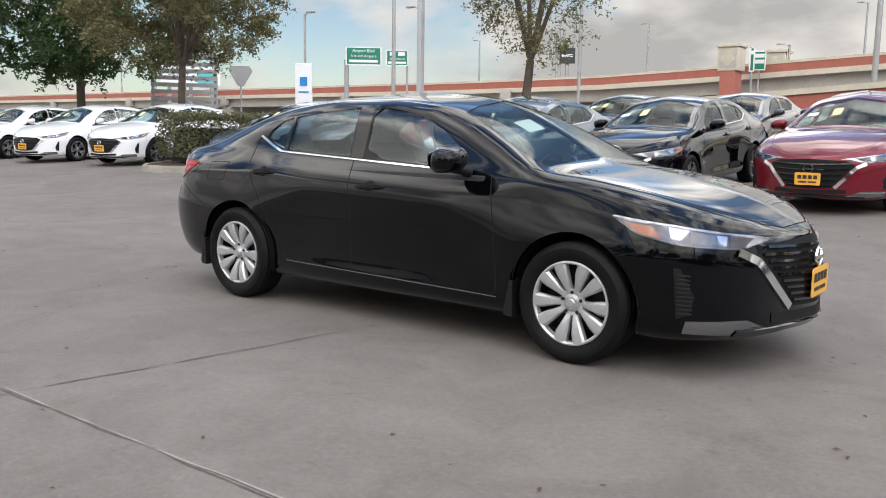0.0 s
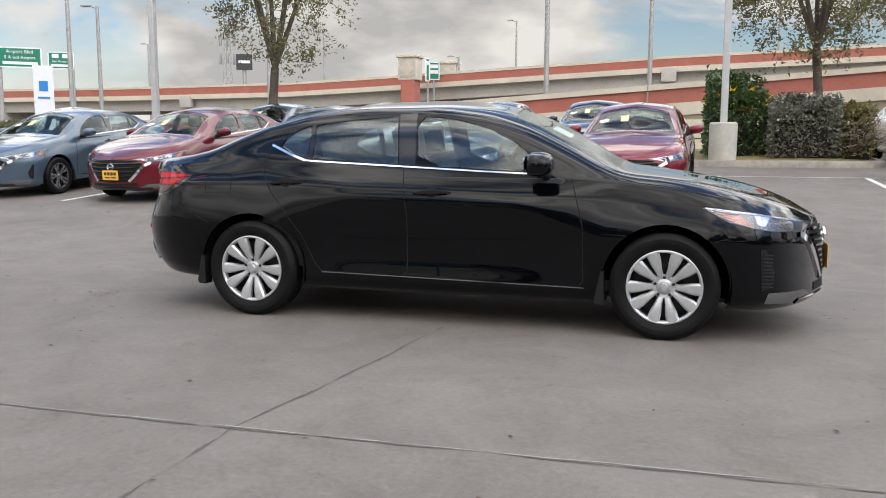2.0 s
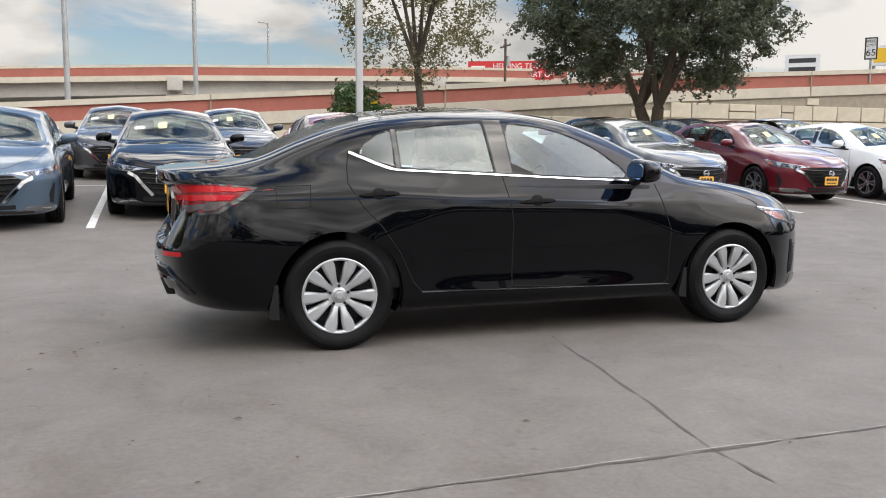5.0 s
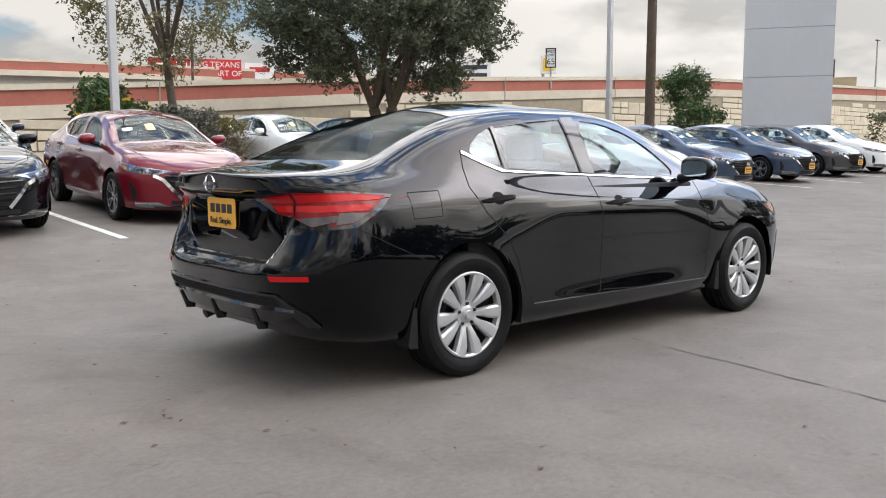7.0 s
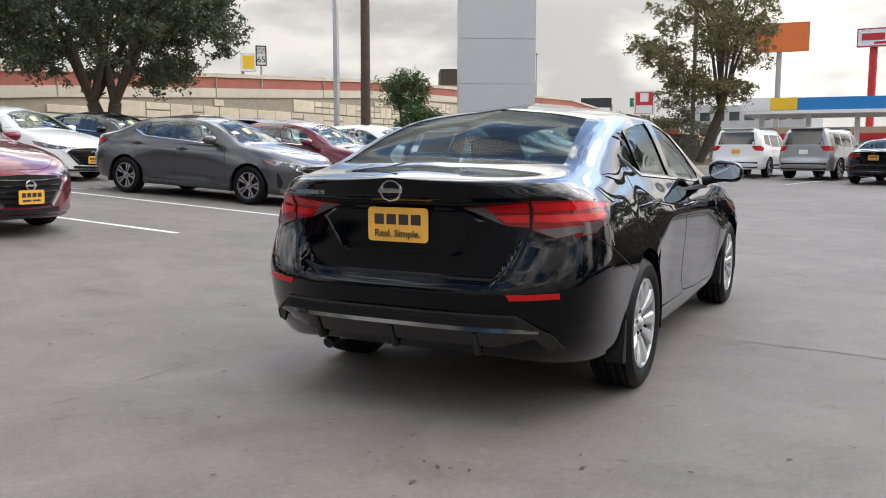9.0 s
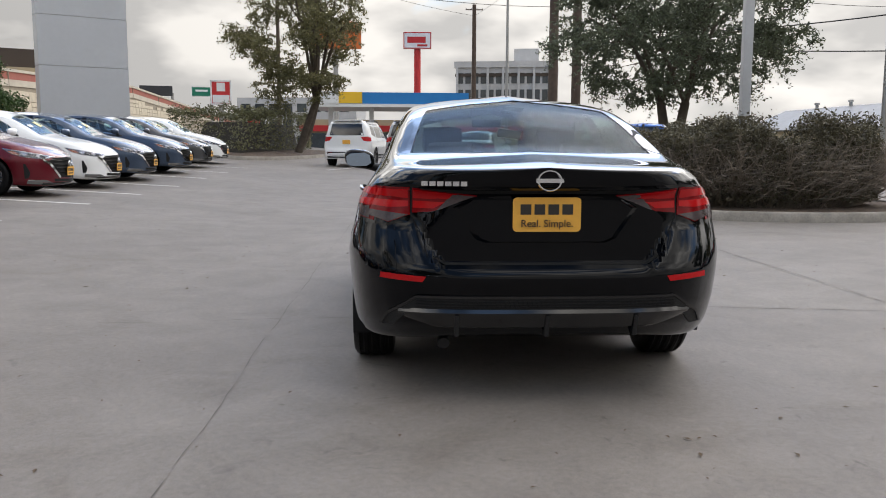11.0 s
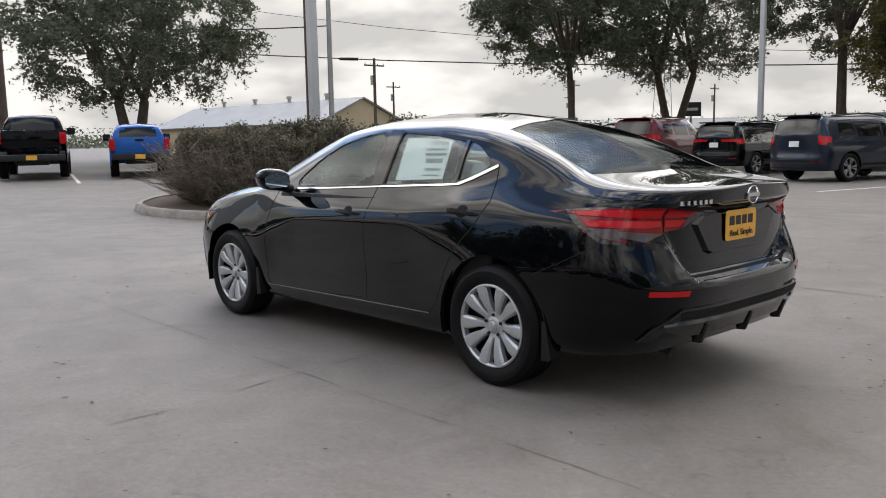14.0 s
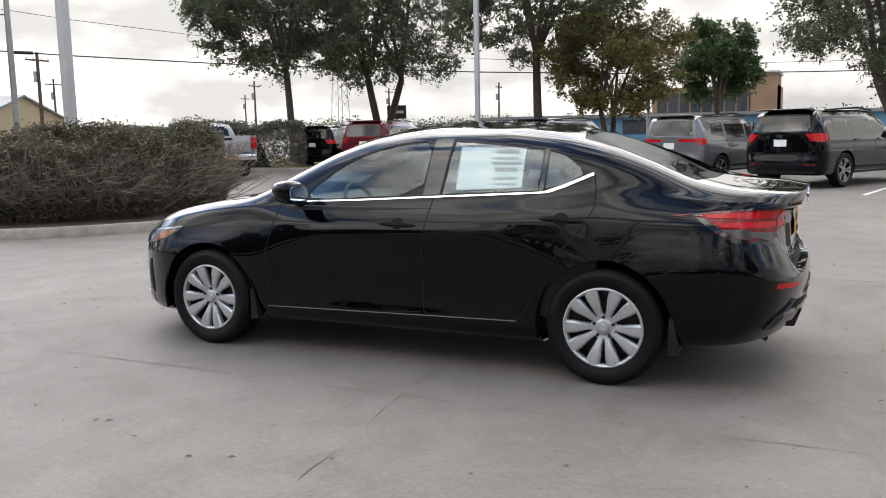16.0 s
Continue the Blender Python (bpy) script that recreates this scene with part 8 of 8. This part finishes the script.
# gabled warehouse
wh = thing("warehouse", "tan gabled warehouse with a grey metal roof", "building")
m = pose(67.2, -51, 0, 0, 0, -87)
bm = bmesh.new()
prism(bm, [(-5.7, 0), (5.7, 0), (5.7, 3.1), (0.0, 5.6), (-5.7, 3.1)], 0, 34)
for v in bm.verts:
    v.co = m @ v.co
part("wall", bm, M_TAN, wh, smooth=None)
bm = bmesh.new()
for sg in (-1, 1):
    prism(bm, [(sg * 6.1, 2.95), (0.0, 5.62), (0.0, 5.80), (sg * 6.2, 3.12)], -0.3, 34.4)
for v in bm.verts:
    v.co = m @ v.co
part("roof", bm, M_ROOFG, wh, smooth=None)
for k in range(4):
    bm = bmesh.new()
    tube(bm, [(0, 6 + k * 7, 5.6), (0, 6 + k * 7, 6.2)], [0.2, 0.2], 8)
    tube(bm, [(0, 6 + k * 7, 6.2), (0, 6 + k * 7, 6.45)], [0.36, 0.30], 8)
    for v in bm.verts:
        v.co = m @ v.co
    part("roof_vent", bm, M_GALV, wh)
block(wh, "window", m, 1.2, 2.2, -0.08, 0.02, 2.0, 3.0, M_WINDOW)

# blue building and brick-and-glass building
bb = thing("blue_building", "long low blue metal building", "building")
block(bb, "wall", pose(6, -52, 0, 0, 0, 12), -26, 14, -8, 0, 0, 2.2, M_BLUEB)
block(bb, "roof", pose(6, -52, 0, 0, 0, 12), -26.4, 14.4, -8.4, 0.4, 2.2, 2.4, M_ROOFG)
for k in range(7):
    block(bb, "window", pose(6, -52, 0, 0, 0, 12), -24 + k * 5.4, -22.4 + k * 5.4, -0.02, 0.06, 1.1, 2.0, M_WINDOW)
gb = thing("brick_building", "low brick and glass building with a tower block", "building")
m = pose(9.4, -91, -1.4, 0, 0, 0)
block(gb, "wall", m, -6, 7, -10, 0, 0, 7.2, M_BRICKB)
for k in range(10):
    block(gb, "window", m, -5.4 + k * 1.2, -5.4 + k * 1.2 + 1.0, -0.05, 0.08, 4.4, 6.6, M_WINDOW)
block(gb, "brick_tower", m, -6, -3.4, -6, 0.5, 0, 8.3, M_BRICKB)
block(gb, "tower_cap", m, -6.2, -3.2, -6.2, 0.7, 8.3, 8.6, M_OFFICE)

# stepped tan block far along the road
fb = thing("hotel_building", "far tan and grey hotel blocks", "building")
block(fb, "wall", pose(128, 62, 0, 0, 0, -60), -9, 9, 0, 10, 0, 13, M_TAN)
block(fb, "wall", pose(128, 62, 0, 0, 0, -60), -4, 6, 2, 10, 13, 16, M_BROWN)
for k in range(7):
    for fl in range(3):
        block(fb, "window", pose(128, 62, 0, 0, 0, -60), -8.4 + k * 2.5, -8.4 + k * 2.5 + 1.4, -0.06, 0.05, 3 + fl * 3.2, 4.8 + fl * 3.2, M_WINDOW)

# ---- far woods and roofs along the horizon ----
rng = np.random.default_rng(77)
pts = []
for k in range(420):
    a = radians(rng.uniform(-140, 5))
    r = rng.uniform(150, 260)
    hh = rng.uniform(2.5, 6.0)
    c = np.array([r * math.cos(a), r * math.sin(a), hh * 0.5])
    pts.append(c + np.clip(rng.normal(size=(260, 3)), -1.9, 1.7) * np.array([3.4, 3.4, hh * 0.24]))
me = leaves(np.concatenate(pts), 0.36, rng)
me.materials.append(L_OAK)
tagged(new("far_woods", me), "dark belt of far trees along the horizon", "woods", kind="stuff")
for k in range(16):
    a = radians(-128 + k * 7.5)
    r = 150 + 30 * (k % 3)
    hb_ = thing("house", "low far house with a grey roof", "house", "far houses")
    mm = pose(r * math.cos(a), r * math.sin(a), 0, 0, 0, math.degrees(a) + 90 + 15 * (k % 2))
    block(hb_, "wall", mm, -6, 6, -4, 4, 0, 2.4, M_TAN if k % 2 else M_OFFICE)
    bm = bmesh.new()
    prism(bm, [(-4.6, 2.35), (4.6, 2.35), (0, 4.1)], -6.4, 6.4)
    for v in bm.verts:
        v.co = mm @ pose(0, 0, 0, 0, 0, 90) @ v.co
    part("roof", bm, M_ROOFG, hb_, smooth=None)
    block(hb_, "window", mm, -3.5, -2.0, 3.95, 4.08, 0.9, 2.0, M_WINDOW)
    block(hb_, "window", mm, 2.0, 3.5, 3.95, 4.08, 0.9, 2.0, M_WINDOW)

# leaf litter on the lot
M_LITTER = mat("dry_leaf", (0.085, 0.052, 0.028), 0.8, rnd=0.5)
rng = np.random.default_rng(5)
bm = bmesh.new()
bit = [(-0.5, 0, 0.0), (-0.1, 0.22, 0.12), (0.5, 0.05, 0.05), (0.0, -0.2, 0.10)]
for k in range(900):
    r, a = rng.uniform(2.4, 13.0), rng.uniform(0, 6.28)
    x, y = r * math.cos(a), r * math.sin(a)
    s, t = rng.uniform(0.012, 0.046), rng.uniform(0, 6.28)
    vs = [bm.verts.new((x + s * (p[0] * math.cos(t) - p[1] * math.sin(t)), y + s * (p[0] * math.sin(t) + p[1] * math.cos(t)), gz(x, y) + 0.004 + s * p[2])) for p in bit]
    bm.faces.new(vs)
tagged(obj("leaf_litter", bm, M_LITTER), "scattered small dry leaves on the concrete", "leaves", kind="stuff")

# stone blocks of the ramp wall
srng = random.Random(9)
stone_mesh = {}


def stone(wd, hg):
    key = (round(wd, 2), round(hg, 2))
    if key not in stone_mesh:
        bm = bmesh.new()
        box(bm, -wd / 2 + 0.03, wd / 2 - 0.03, -0.07, 0.05, -hg / 2 + 0.03, hg / 2 - 0.03, 0.03)
        me = bpy.data.meshes.new("stone")
        bm.to_mesh(me)
        bm.free()
        me.materials.append(M_STONE)
        stone_mesh[key] = me
    return stone_mesh[key]


near, rest = [], []
for row in range(-1, 7):
    x = -16.0
    while x < 110:
        wd = srng.choice([0.8, 1.2, 1.6, 2.2])
        for (hg, dz) in ([(0.8, 0.4)] if srng.random() < 0.55 else [(0.4, 0.2), (0.4, 0.6)]):
            z = 0.5 + row * 0.8 + dz
            if z + hg / 2 < ramp_top(x + wd / 2) - 1.32 and z > 0.4:
                (near if 2 < x < 60 and z > 1.9 and len(near) < 300 else rest).append((x + wd / 2, z, wd, hg))
        x += wd
for x, z, wd, hg in near:
    o = new("stone", stone(wd, hg))
    o.parent = ramp_wall
    o.location = (x, WALL_Y - 0.02, z)
bm = bmesh.new()
for x, z, wd, hg in rest:
    box(bm, x - wd / 2 + 0.03, x + wd / 2 - 0.03, WALL_Y - 0.09, WALL_Y + 0.03, z - hg / 2 + 0.03, z + hg / 2 - 0.03)
tagged(part("stones", bm, M_STONE, ramp_wall, "rows of cream stone blocks", None), kind="stuff")
